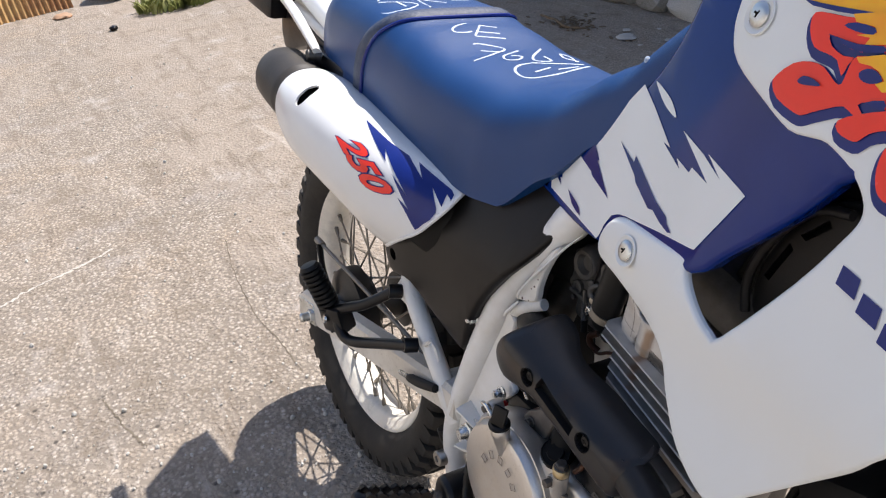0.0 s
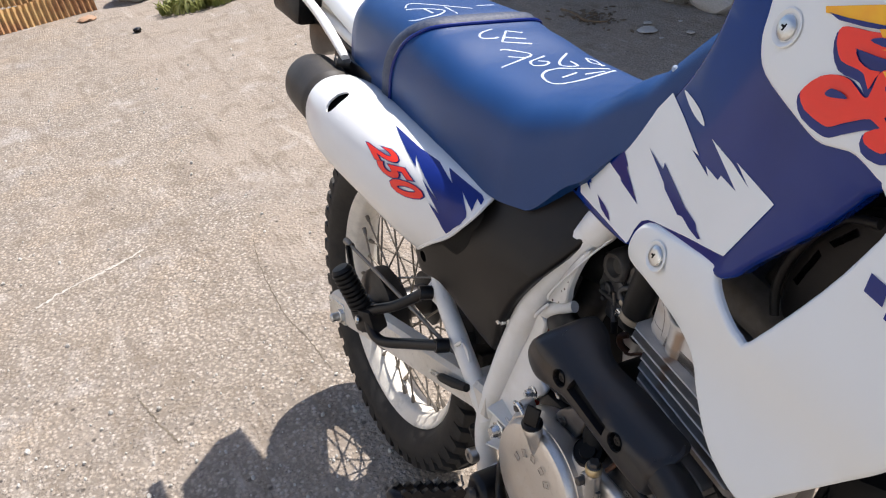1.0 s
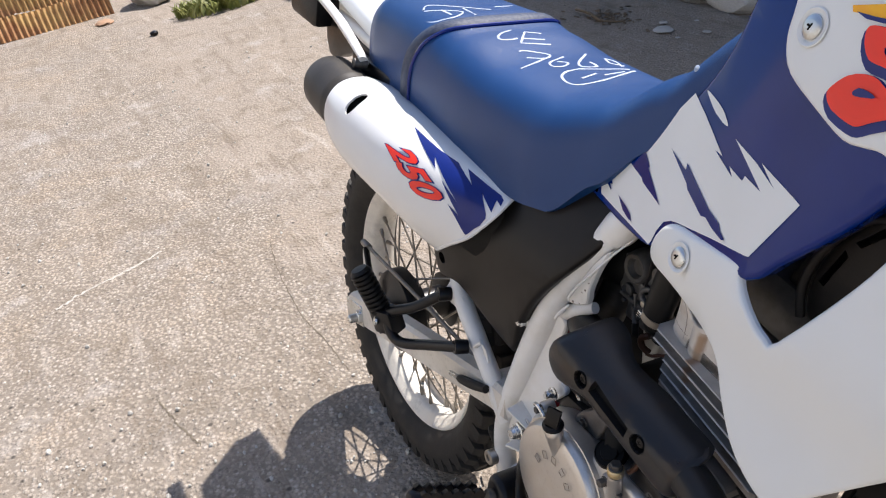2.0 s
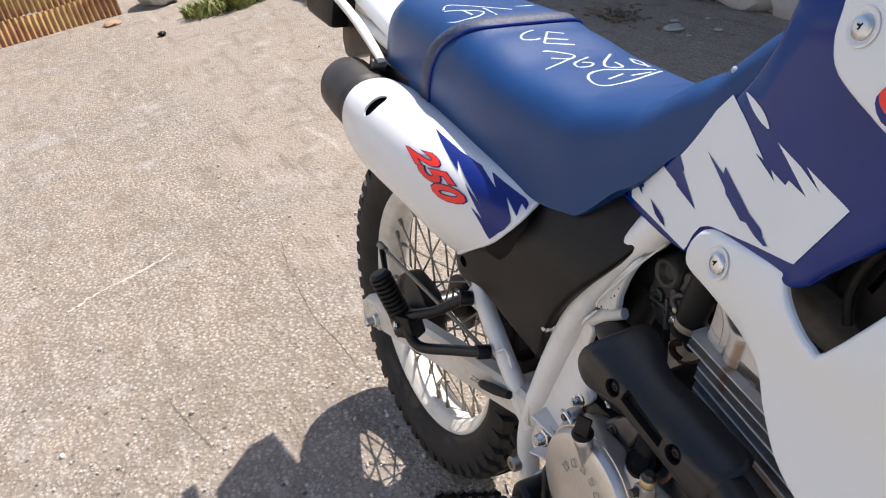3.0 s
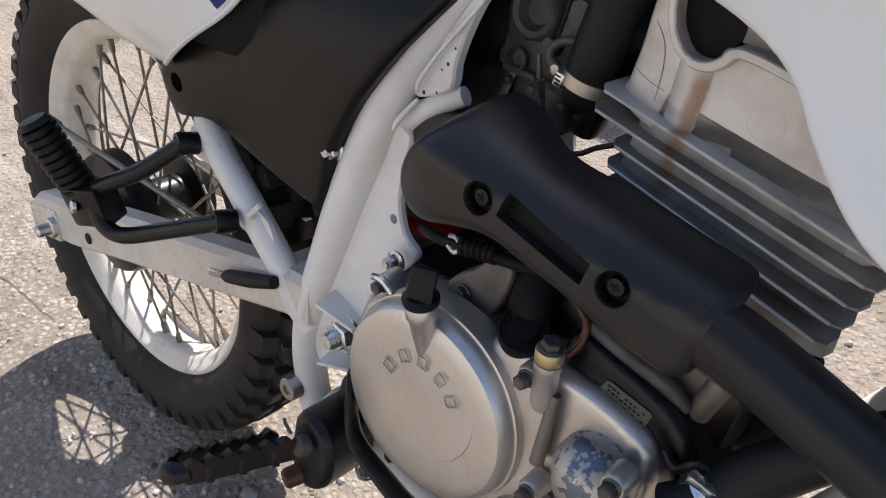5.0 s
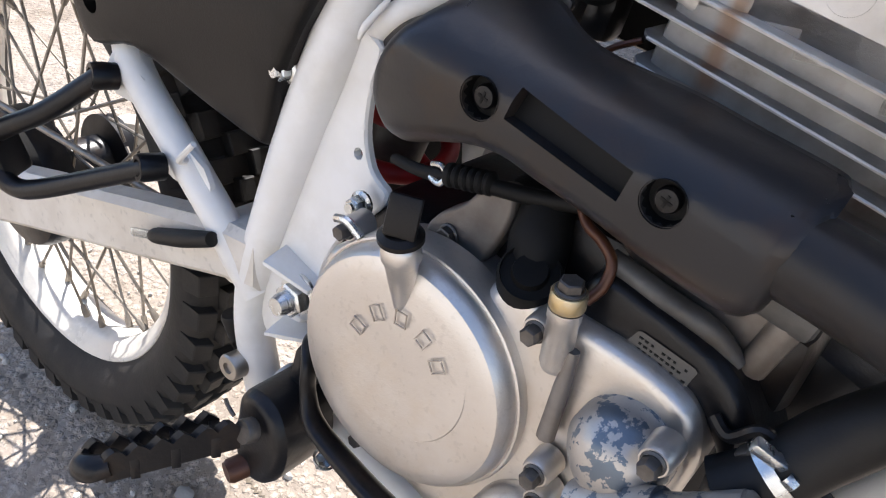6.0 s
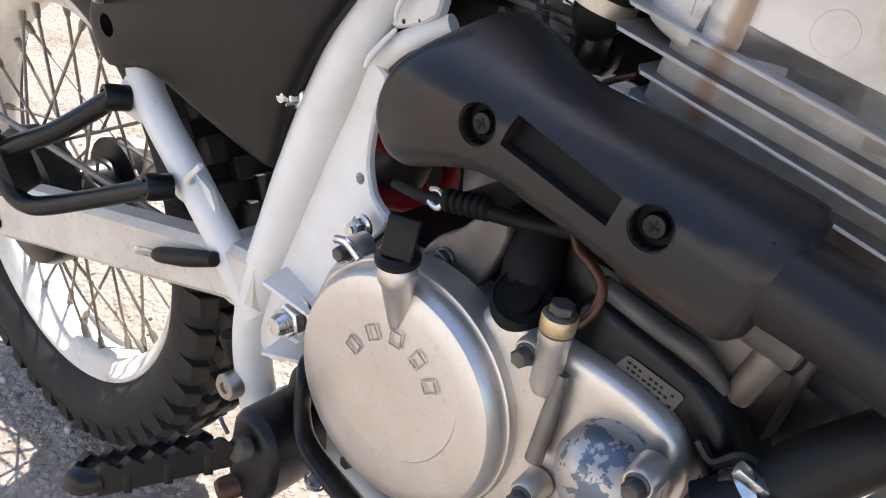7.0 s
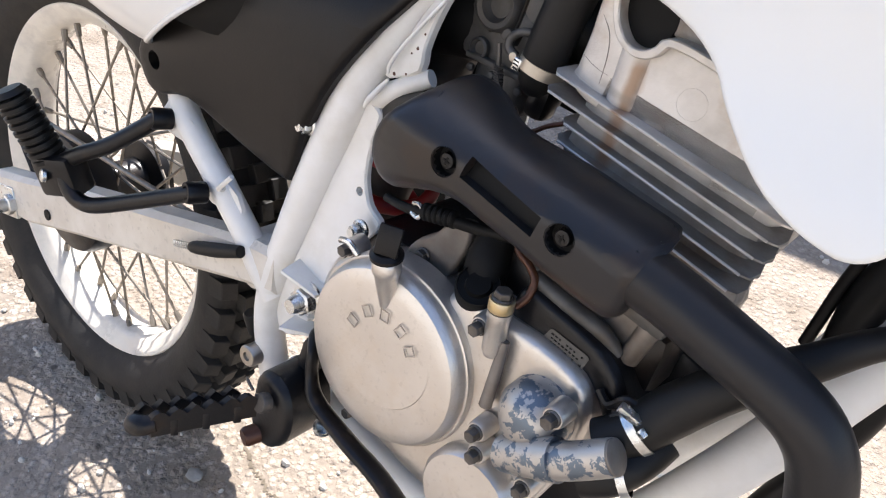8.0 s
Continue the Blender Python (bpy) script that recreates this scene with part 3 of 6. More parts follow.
litter()
tagged(rock("dark_pebble", (-4.141, 0.163, 0.012), 0.03, 6.0, BLACK, squash=0.5), "small dark lump lying on the sunlit concrete", "stone")
for k, (x, y, s) in enumerate(((-1.558, 1.994, 0.05), (-1.635, 2.064, 0.022), (-1.382, 2.084, 0.02), (-1.426, 1.959, 0.012), (-1.532, 2.166, 0.012))):
    tagged(rock("flat_fragment", (x, y, 0.008), s, k + 3.0, PALESTONE, squash=0.16), "pale flat fragment lying in the wall's shade", "fragment", group="pale fragments in the shade")


# unseen wall, added to bounce warm sunlight onto the motorcycle's right side
def bounce_wall():
    bm = bmesh.new()
    box(bm, (-1.0, -4.6, 1.55), (20.0, 0.24, 3.1))
    box(bm, (-1.0, -4.6, 3.15), (20.1, 0.32, 0.10), None, 0.01)
    return tagged(part("bounce_wall_south", bm, RENDER, None, "unseen rendered wall added to close the yard and bounce light"), kind="structure", category="wall")


RENDER = mat("lime_render", (0.62, 0.60, 0.56), 0.9, col2=(0.50, 0.46, 0.40), scale=4, amount=0.7, bump=0.003, bscale=40, stain=(0.40, 0.37, 0.32), sscale=0.8)
bounce_wall()
CRACK = mat("crack_dirt", (0.115, 0.095, 0.072), 0.95, col2=(0.20, 0.17, 0.13), scale=60, amount=0.8, spec=0.1)
PALEDUST = mat("pale_scratch", (0.50, 0.47, 0.42), 0.9, col2=(0.34, 0.31, 0.27), scale=90, amount=0.9, spec=0.1)


def seam(name, pts, width, material, label, seed, lift=0.0012):
    """A ragged thin strip lying on the concrete."""
    rng = random.Random(seed)
    path = catmull([Vector((x, y, 0)) for x, y in pts], 12)
    bm = bmesh.new()
    prev = None
    for k, p in enumerate(path):
        d = (path[min(k + 1, len(path) - 1)] - path[max(k - 1, 0)]).normalized()
        s = Vector((-d.y, d.x, 0))
        c = p + s * rng.uniform(-1, 1) * width * 0.9
        w = width * (0.12 if k in (0, len(path) - 1) else rng.uniform(0.25, 1.0))
        row = []
        for q in (c - s * w, c + s * w):
            row.append(bm.verts.new((q.x, q.y, ground_height(q.x, q.y) + lift)))
        if prev:
            bm.faces.new((prev[0], row[0], row[1], prev[1]))
        prev = row
    return tagged(part(name, bm, material, None, label), kind="stuff", category=name.replace("_", " "))


seam("ground_scratch", ((-1.11, -0.652), (-1.156, -0.559), (-1.194, -0.411), (-1.233, -0.322)), 0.007, PALEDUST, "pale scratch in the concrete surface", 1)
seam("ground_crack", ((-1.049, -0.017), (-0.86, -0.05), (-0.6, -0.069), (-0.472, -0.056), (-0.31, -0.049)), 0.0018, CRACK, "dark hairline crack in the concrete", 2)
seam("ground_crack", ((-0.513, -0.466), (-0.44, -0.45), (-0.37, -0.435), (-0.287, -0.408)), 0.0026, CRACK, "short dark crack in the concrete", 3)
seam("ground_crack", ((0.225, 0.06), (0.232, 0.045), (0.269, 0.026), (0.30, 0.02), (0.321, 0.012), (0.36, 0.02)), 0.003, CRACK, "dark crack in the concrete under the motorcycle", 6)
tagged(rock("concrete_chip", (0.228, -0.035, 0.003), 0.012, 5.0, STONE, squash=0.3), "pale chip of concrete lying on the ground", "stone")
seam("ground_crack", ((0.09, -0.60), (0.14, -0.52), (0.13, -0.42), (0.17, -0.33), (0.16, -0.24)), 0.004, CRACK, "branching dark crack in the concrete", 4)
tagged(part("dry_twig", tube(bmesh.new(), [(-2.124, 1.938, 0.02), (-1.99, 1.925, 0.026), (-1.869, 1.898, 0.02), (-1.789, 1.952, 0.014)], [0.006, 0.007, 0.006, 0.003], 8), DRY, None, "bent dry twig lying on the concrete"), category="twig")


# ---- motorcycle ----
bike = tagged(new("motorcycle"), "white and blue off-road motorcycle leaning on its side stand", "motorcycle")
bike.matrix_basis = BIKE
AX = Vector((0, 0, 0.3105))                           # rear axle


def rear_wheel():
    rp = [(0.231, 0.032), (0.2285, 0.0345), (0.224, 0.0335), (0.219, 0.027), (0.2125, 0.024), (0.206, 0.016), (0.2035, 0.0), (0.206, -0.016),
          (0.2125, -0.024), (0.219, -0.027), (0.224, -0.0335), (0.2285, -0.0345), (0.231, -0.032), (0.222, -0.024), (0.211, -0.012), (0.209, 0.0), (0.211, 0.012), (0.222, 0.024)]
    wheel = part("rear_wheel", lathe(bmesh.new(), rp, AX, n=96, close=True), RIMPAINT, bike, "spoked rear wheel with cream-white rim and knobbly tyre")
    tp = [(0.224, 0.028), (0.232, 0.036), (0.244, 0.047), (0.258, 0.054), (0.272, 0.0555), (0.284, 0.053), (0.292, 0.046), (0.298, 0.032), (0.301, 0.012)]
    bm = lathe(bmesh.new(), tp + [(r, -h) for r, h in tp[::-1]], AX, n=120)
    part("tyre", bm, RUBBER, wheel, "dusty black knobbly tyre", 35)
    count = 46
    for y, wy, r0, h, off, dw, drop in ((-0.0465, 0.017, 0.283, 0.023, 0, 0.30, 0.008), (0.0465, 0.017, 0.283, 0.023, 0, 0.30, 0.008), (-0.022, 0.021, 0.288, 0.022, 0.5, 0.31, 0.0), (0.022, 0.021, 0.288, 0.022, 0.5, 0.31, 0.0), (0.0, 0.018, 0.290, 0.022, 0, 0.27, 0.0)):
        bm = bmesh.new()
        da, ring = 2 * math.pi / count * dw, []
        for r, s in ((r0, 1.08), (r0 + h * 0.93, 0.92), (r0 + h, 0.82)):
            ring.append([bm.verts.new(((r - (drop if abs(k) > abs(y) else 0)) * math.cos(b), k, (r - (drop if abs(k) > abs(y) else 0)) * math.sin(b)))
                         for b, k in ((-da * s, y - wy / 2 * s), (da * s, y - wy / 2 * s), (da * s, y + wy / 2 * s), (-da * s, y + wy / 2 * s))])
        bm.faces.new(ring[2])
        for lo, hi in zip(ring, ring[1:]):
            for k in range(4):
                bm.faces.new((lo[k], lo[(k + 1) % 4], hi[(k + 1) % 4], hi[k]))
        first = part("tread_block", bm, RUBBER, wheel, "", 20)
        for i in range(count):
            ob = first if i == 0 else new("tread_block", first.data)
            ob.parent = wheel
            ob.matrix_basis = Matrix.Translation(AX) @ Matrix.Rotation(2 * math.pi * (i + off) / count, 4, "Y")
    bm = bmesh.new()
    lathe(bm, [(0.0, -0.06), (0.03, -0.06), (0.05, -0.052), (0.052, -0.035), (0.03, -0.03), (0.028, 0.02), (0.062, 0.028), (0.066, 0.045), (0.058, 0.058), (0.03, 0.064), (0, 0.064)], AX, n=40)
    part("hub", bm, BLACK, wheel, "black wheel hub")
    spoke_src = []
    for side in (1, -1):
        for cross in (1, -1):
            bm = bmesh.new()
            a0 = cross * radians(52)
            hub = Vector((0.058 * math.cos(a0), -side * 0.034, 0.058 * math.sin(a0)))
            rim = Vector((0.2045, -side * 0.008, 0))
            tube(bm, [hub, hub.lerp(rim, 0.5), rim], 0.0019, 6, 1)
            d = (hub - rim).normalized()
            tube(bm, [rim, rim + d * 0.008, rim + d * 0.016], [0.0042, 0.0042, 0.0030], 8, 1)
            spoke_src.append((bm, side, cross))
    for k, (bm, side, cross) in enumerate(spoke_src):
        first = part("spoke", bm, SPOKE, wheel)
        for i in range(9):
            ob = first if i == 0 else new("spoke", first.data)
            ob.parent = wheel
            ob.matrix_basis = Matrix.Translation(AX) @ Matrix.Rotation(radians(40 * i + 10 * k), 4, "Y")
    return wheel


rear_wheel()


def brake():
    bm = bmesh.new()
    lathe(bm, [(0.0, 0.085), (0.03, 0.085), (0.036, 0.078), (0.060, 0.074), (0.074, 0.068), (0.078, 0.058), (0.078, 0.04), (0.0, 0.04)], AX, n=44)
    panel = part("brake_panel", bm, BLACK, bike, "black rear drum brake panel")
    bm = bmesh.new()
    tube(bm, [(-0.030, -0.086, 0.325), (-0.072, -0.084, 0.362), (-0.103, -0.078, 0.396)], [0.010, 0.007, 0.008], 10, 4, 0.6)
    lathe(bm, [(0.012, 0), (0.012, 0.014), (0, 0.014)], (-0.03, -0.078, 0.325), n=18)
    part("brake_arm", bm, BLACK, panel, "black brake arm")
    bm = tube(bmesh.new(), [(-0.112, -0.074, 0.397), (0.10, -0.074, 0.398), (0.34, -0.074, 0.398)], 0.0034, 10, 3)
    tube(bm, [(-0.125, -0.074, 0.397), (-0.098, -0.074, 0.397)], 0.0065, 12, 1)
    part("brake_rod", bm, SPOKE, panel, "steel brake rod")
    bm = hexbolt(bmesh.new(), (-0.028, -0.118, 0.299), 0.013, 0.013)
    lathe(bm, [(0.008, 0.0), (0.008, 0.026), (0.006, 0.028), (0, 0.028)], (-0.028, -0.118, 0.299), n=18)
    part("axle_nut", bm, ZINC, panel, "zinc axle nut")


brake()


def swingarm():
    def arm(y0, y1):
        secs = []
        for x, zt, zb in ((-0.088, 0.316, 0.286), (-0.075, 0.326, 0.275), (0.0, 0.344, 0.284), (0.12, 0.377, 0.319), (0.30, 0.420, 0.369), (0.42, 0.448, 0.403), (0.452, 0.450, 0.408)):
            b = 0.006
            secs.append([(x, y0 + b, zt), (x, y1 - b, zt), (x, y1, zt - b), (x, y1, zb + b), (x, y1 - b, zb), (x, y0 + b, zb), (x, y0, zb + b), (x, y0, zt - b)])
        bm = bmesh.new()
        rings = [[bm.verts.new(p) for p in s] for s in secs]
        for a, b in zip(rings, rings[1:]):
            for k in range(8):
                bm.faces.new((a[k], a[(k + 1) % 8], b[(k + 1) % 8], b[k]))
        bm.faces.new(rings[0][::-1])
        bm.faces.new(rings[-1])
        return bm
    sw = part("swingarm", arm(-0.122, -0.092), CREAM, bike, "cream painted box-section swingarm")
    part("arm", arm(0.092, 0.122), CREAM, sw)
    bm = tube(bmesh.new(), [(0.40, -0.10, 0.412), (0.40, 0.10, 0.412)], 0.028, 16, 1)
    part("cross_tube", bm, CREAM, sw)
    bm = lathe(bmesh.new(), [(0.0065, 0), (0.0065, 0.0012), (0.0045, 0.0016), (0, 0.0006)], (0.062, -0.1225, 0.3215), n=18)
    part("grommet", bm, DARK, sw)
    # brake switch with its spring on the arm's outer face
    bm = tube(bmesh.new(), [(0.352, -0.132, 0.4145), (0.360, -0.132, 0.4175), (0.388, -0.131, 0.427), (0.418, -0.129, 0.4385)], [0.004, 0.0062, 0.0068, 0.0055], 14, 3)
    part("brake_switch", bm, HOSE, sw, "black rubber brake switch cover")
    path = [(0.326 + 0.0027 * k / 3, -0.131 + 0.0035 * math.cos(k * 2.1), 0.407 + 0.0035 * math.sin(k * 2.1) + 0.0008 * k / 3) for k in range(36)]
    part("switch_spring", tube(bmesh.new(), path, 0.0008, 6, 2), ZINC, sw)
    bm = bmesh.new()
    box(bm, (-0.055, -0.121, 0.295), (0.075, 0.006, 0.040), turn_y(-12), 0.002)
    part("axle_plate", bm, ZINC, sw, "zinc chain adjuster plate")


swingarm()


def frame_tubes():
    main = [(0.70, -0.05, 0.93), (0.648, -0.062, 0.83), (0.604, -0.078, 0.765), (0.558, -0.090, 0.700), (0.539, -0.095, 0.672), (0.516, -0.101, 0.631), (0.498, -0.105, 0.585), (0.4765, -0.106, 0.532), (0.458, -0.107, 0.475),
            (0.4445, -0.108, 0.430), (0.437, -0.108, 0.395), (0.4385, -0.109, 0.367), (0.4465, -0.109, 0.335), (0.457, -0.108, 0.300), (0.4695, -0.107, 0.274)]
    fr = part("frame", tube(bmesh.new(), main, [0.0165] * 4 + [0.0160, 0.0158, 0.0155, 0.0152, 0.0150, 0.0146] + [0.0140] * 5, 20), FRAMEWHITE, bike, "white painted steel frame with worn chips")
    part("main_tube", tube(bmesh.new(), [(x, -y, z) for x, y, z in main], 0.015, 16), FRAMEWHITE, fr)
    cradle = [(0.462, -0.100, 0.330), (0.495, -0.103, 0.323), (0.531, -0.104, 0.315), (0.574, -0.104, 0.304), (0.635, -0.103, 0.296), (0.720, -0.096, 0.288), (0.760, -0.082, 0.315)]
    part("cradle_tube", tube(bmesh.new(), cradle, 0.0155, 18), FRAMEWHITE, fr)
    part("cradle_tube", tube(bmesh.new(), [(x, -y, z) for x, y, z in cradle], 0.0155, 12), FRAMEWHITE, fr)
    stay = [(0.444, -0.109, 0.400), (0.4264, -0.112, 0.4214), (0.4076, -0.113, 0.4436), (0.3857, -0.114, 0.4645), (0.3579, -0.114, 0.4887), (0.3316, -0.113, 0.5084), (0.304, -0.108, 0.5285), (0.272, -0.096, 0.560), (0.20, -0.085, 0.64), (0.10, -0.08, 0.71), (-0.05, -0.08, 0.78)]
    part("subframe_stay", tube(bmesh.new(), stay, 0.0125, 16), FRAMEWHITE, fr)
    part("subframe_stay", tube(bmesh.new(), [(x, -y, z) for x, y, z in stay], 0.0125, 12), FRAMEWHITE, fr)
    part("seat_rail", tube(bmesh.new(), [(0.60, -0.070, 0.775), (0.45, -0.075, 0.742), (0.2, -0.085, 0.76), (-0.2, -0.08, 0.80)], 0.012, 12), FRAMEWHITE, fr)
    part("seat_rail", tube(bmesh.new(), [(0.60, 0.085, 0.76), (0.45, 0.085, 0.735), (0.2, 0.085, 0.76), (-0.2, 0.08, 0.80)], 0.012, 12), FRAMEWHITE, fr)
    # weld beads and the sleeve at the top joint
    bm = tube(bmesh.new(), [(0.572, -0.0875, 0.717), (0.579, -0.0860, 0.727), (0.590, -0.083, 0.743), (0.600, -0.080, 0.756)], [0.0170, 0.0190, 0.0188, 0.0185], 18)
    part("joint_sleeve", bm, FRAMEWHITE, fr)
    # gusset plate with a hollow front edge
    G = [(0.521, 0.6030), (0.5255, 0.6005), (0.5315, 0.5965), (0.533, 0.593), (0.531, 0.584), (0.527, 0.571), (0.5252, 0.553), (0.5261, 0.5397), (0.5313, 0.526), (0.538, 0.5194), (0.546, 0.5136), (0.541, 0.502), (0.520, 0.480), (0.507, 0.4587), (0.5003, 0.434), (0.493, 0.4087), (0.479, 0.380), (0.455, 0.372), (0.447, 0.40), (0.452, 0.44), (0.464, 0.49), (0.482, 0.54), (0.500, 0.58), (0.512, 0.602)]
    gus = sheet(G, lambda u, v, h: Vector((u, -0.108 - h - 0.004 * math.sin(v * 20), v)), 0.02, 0.004, 0.002, holes=[[(0.5215 + 0.0036 * math.cos(a * math.pi / 4), 0.5310 + 0.0038 * math.sin(a * math.pi / 4)) for a in range(8)]], sub=3, rings=2)
    part("gusset_plate", gus, FRAMEWHITE, fr)
    gus = sheet(G, lambda u, v, h: Vector((u, 0.112 + h, v)), 0.03, 0.004, 0.0, sub=2)
    part("gusset_plate", gus, FRAMEWHITE, fr)
    # weld bead along the tube's front
    bm = tube(bmesh.new(), [(0.598, -0.086, 0.722), (0.583, -0.099, 0.699), (0.5685, -0.1055, 0.6771), (0.5512, -0.108, 0.6537), (0.5393, -0.109, 0.6351), (0.5364, -0.107, 0.6265)], [0.0008, 0.0012, 0.0016, 0.0012, 0.0016, 0.0010], 10)
    part("weld_bead", bm, FRAMEWHITE, fr)
    plate = [(0.5290, 0.6225), (0.5413, 0.6240), (0.5600, 0.6335), (0.5613, 0.6480), (0.5660, 0.6656), (0.5745, 0.6860), (0.586, 0.706), (0.574, 0.696), (0.556, 0.672), (0.541, 0.646)]
    part("joint_plate", sheet(plate, lambda u, v, h: Vector((u, -0.103 - h, v)), 0.01, 0.006, 0.002, sub=2, rings=2), FRAMEWHITE, fr, "white joint plate with worn weld and chips")
    for u, v, r in ((0.5560, 0.6485, 0.0013), (0.5515, 0.6440, 0.0008), (0.5605, 0.6590, 0.0009), (0.5385, 0.6262, 0.0014), (0.5490, 0.6290, 0.0009)):
        part("rust_chip", lathe(bmesh.new(), [(r, 0.0), (r * 0.7, 0.0004), (0, 0.0004)], (u, -0.1030, v), n=9), RUSTPIPE, fr)
    bm = tube(bmesh.new(), [(0.516, -0.096, 0.599), (0.530, -0.098, 0.6078), (0.5472, -0.098, 0.6198), (0.565, -0.094, 0.6300)], [0.0105, 0.0085, 0.0068, 0.0062], 18)
    part("shock_bracket", bm, FRAMEWHITE, fr, "scuffed white cross tube")
    part("weld_bead", tube(bmesh.new(), [(0.5225, -0.1115, 0.5985), (0.527, -0.1125, 0.606), (0.5335, -0.1085, 0.6165), (0.5375, -0.1070, 0.6225)], [0.0012, 0.0022, 0.0020, 0.0010], 10), FRAMEWHITE, fr)
    # pivot tabs, pivot nut
    for a, b in (((0.4755, -0.134, 0.4495), (0.506, -0.124, 0.4375)), ((0.4780, -0.134, 0.3965), (0.504, -0.124, 0.3995))):
        bm = bmesh.new()
        ring = [bm.verts.new((x, y, z + dz)) for dz in (0.0, -0.0026) for x, y, z in (a, b, (b[0], -0.108, b[2] + 0.001), (a[0] - 0.006, -0.108, a[2] + 0.001))]
        bm.faces.new(ring[:4])
        bm.faces.new(ring[7:3:-1])
        for k in range(4):
            bm.faces.new((ring[k], ring[(k + 1) % 4], ring[4 + (k + 1) % 4], ring[4 + k]))
        part("pivot_tab", bm, FRAMEWHITE, fr)
    nut = (0.494, -0.118, 0.4265)
    bm = hexbolt(bmesh.new(), nut, 0.0118, 0.012, flange=1.4)
    lathe(bm, [(0.0076, 0), (0.0076, 0.0125), (0.0070, 0.0135), (0.0076, 0.0145), (0.0070, 0.0158), (0.0076, 0.0170), (0.0070, 0.0185), (0.0060, 0.0215), (0, 0.0215)], nut, n=20)
    part("pivot_nut", bm, ZINC, fr, "zinc pivot nut")
    for name, c, r in (("gusset_bolt", (0.5385, -0.116, 0.5095), 0.0058), ("side_bolt", (0.4735, -0.1155, 0.5690), 0.0060)):
        bm = hexbolt(bmesh.new(), c, r, 0.009)
        lathe(bm, [(r * 0.55, 0), (r * 0.55, 0.012), (0, 0.012)], c, n=14)
        part(name, bm, ZINC, fr, "hex bolt")
    # foot peg lug behind the tube
    bm = lathe(bmesh.new(), [(0.0105, -0.012), (0.0105, 0.010), (0.0092, 0.0115), (0.0045, 0.0115), (0.0042, 0.009), (0, 0.009)], (0.4385, -0.121, 0.342), (-0.1, -1, 0), 24)
    part("peg_lug", bm, CLAMP, fr, "worn steel bush")
    bm = lathe(bmesh.new(), [(0.008, -0.01), (0.008, 0.010), (0.0065, 0.012), (0, 0.012)], (0.421, -0.112, 0.362), (-0.1, -0.3, 1), 18)
    part("rubber_bung", bm, HOSE, fr)
    bm = tube(bmesh.new(), [(0.380, -0.120, 0.4805), (0.388, -0.131, 0.4865), (0.408, -0.134, 0.505)], [0.003, 0.0025, 0.002], 8)
    part("cable_hook", bm, FRAMEWHITE, fr)
    # front down tube with its flat white bracket, and the cradle
    down = [(1.06, 0.0, 0.92), (0.955, -0.03, 0.72), (0.8775, -0.060, 0.560), (0.8525, -0.066, 0.5025), (0.8215, -0.071, 0.4405), (0.790, -0.077, 0.385), (0.735, -0.088, 0.300), (0.64, -0.10, 0.235)]
    part("down_tube", tube(bmesh.new(), down, 0.0170, 16), FRAMEWHITE, fr)
    part("down_tube", tube(bmesh.new(), [(x, -y, z) for x, y, z in down], 0.019, 12), FRAMEWHITE, fr)
    # plain black tube on the centre line, behind the down tube
    bm = tube(bmesh.new(), [(0.905, 0.0, 0.58), (0.8866, 0.0, 0.5095), (0.8772, 0.0, 0.4733), (0.8571, 0.0, 0.4158), (0.8400, 0.0, 0.365)], 0.0095, 14)
    part("centre_black_tube", bm, HOSE, fr, "black tube behind the down tube")
    return fr


frame_tubes()


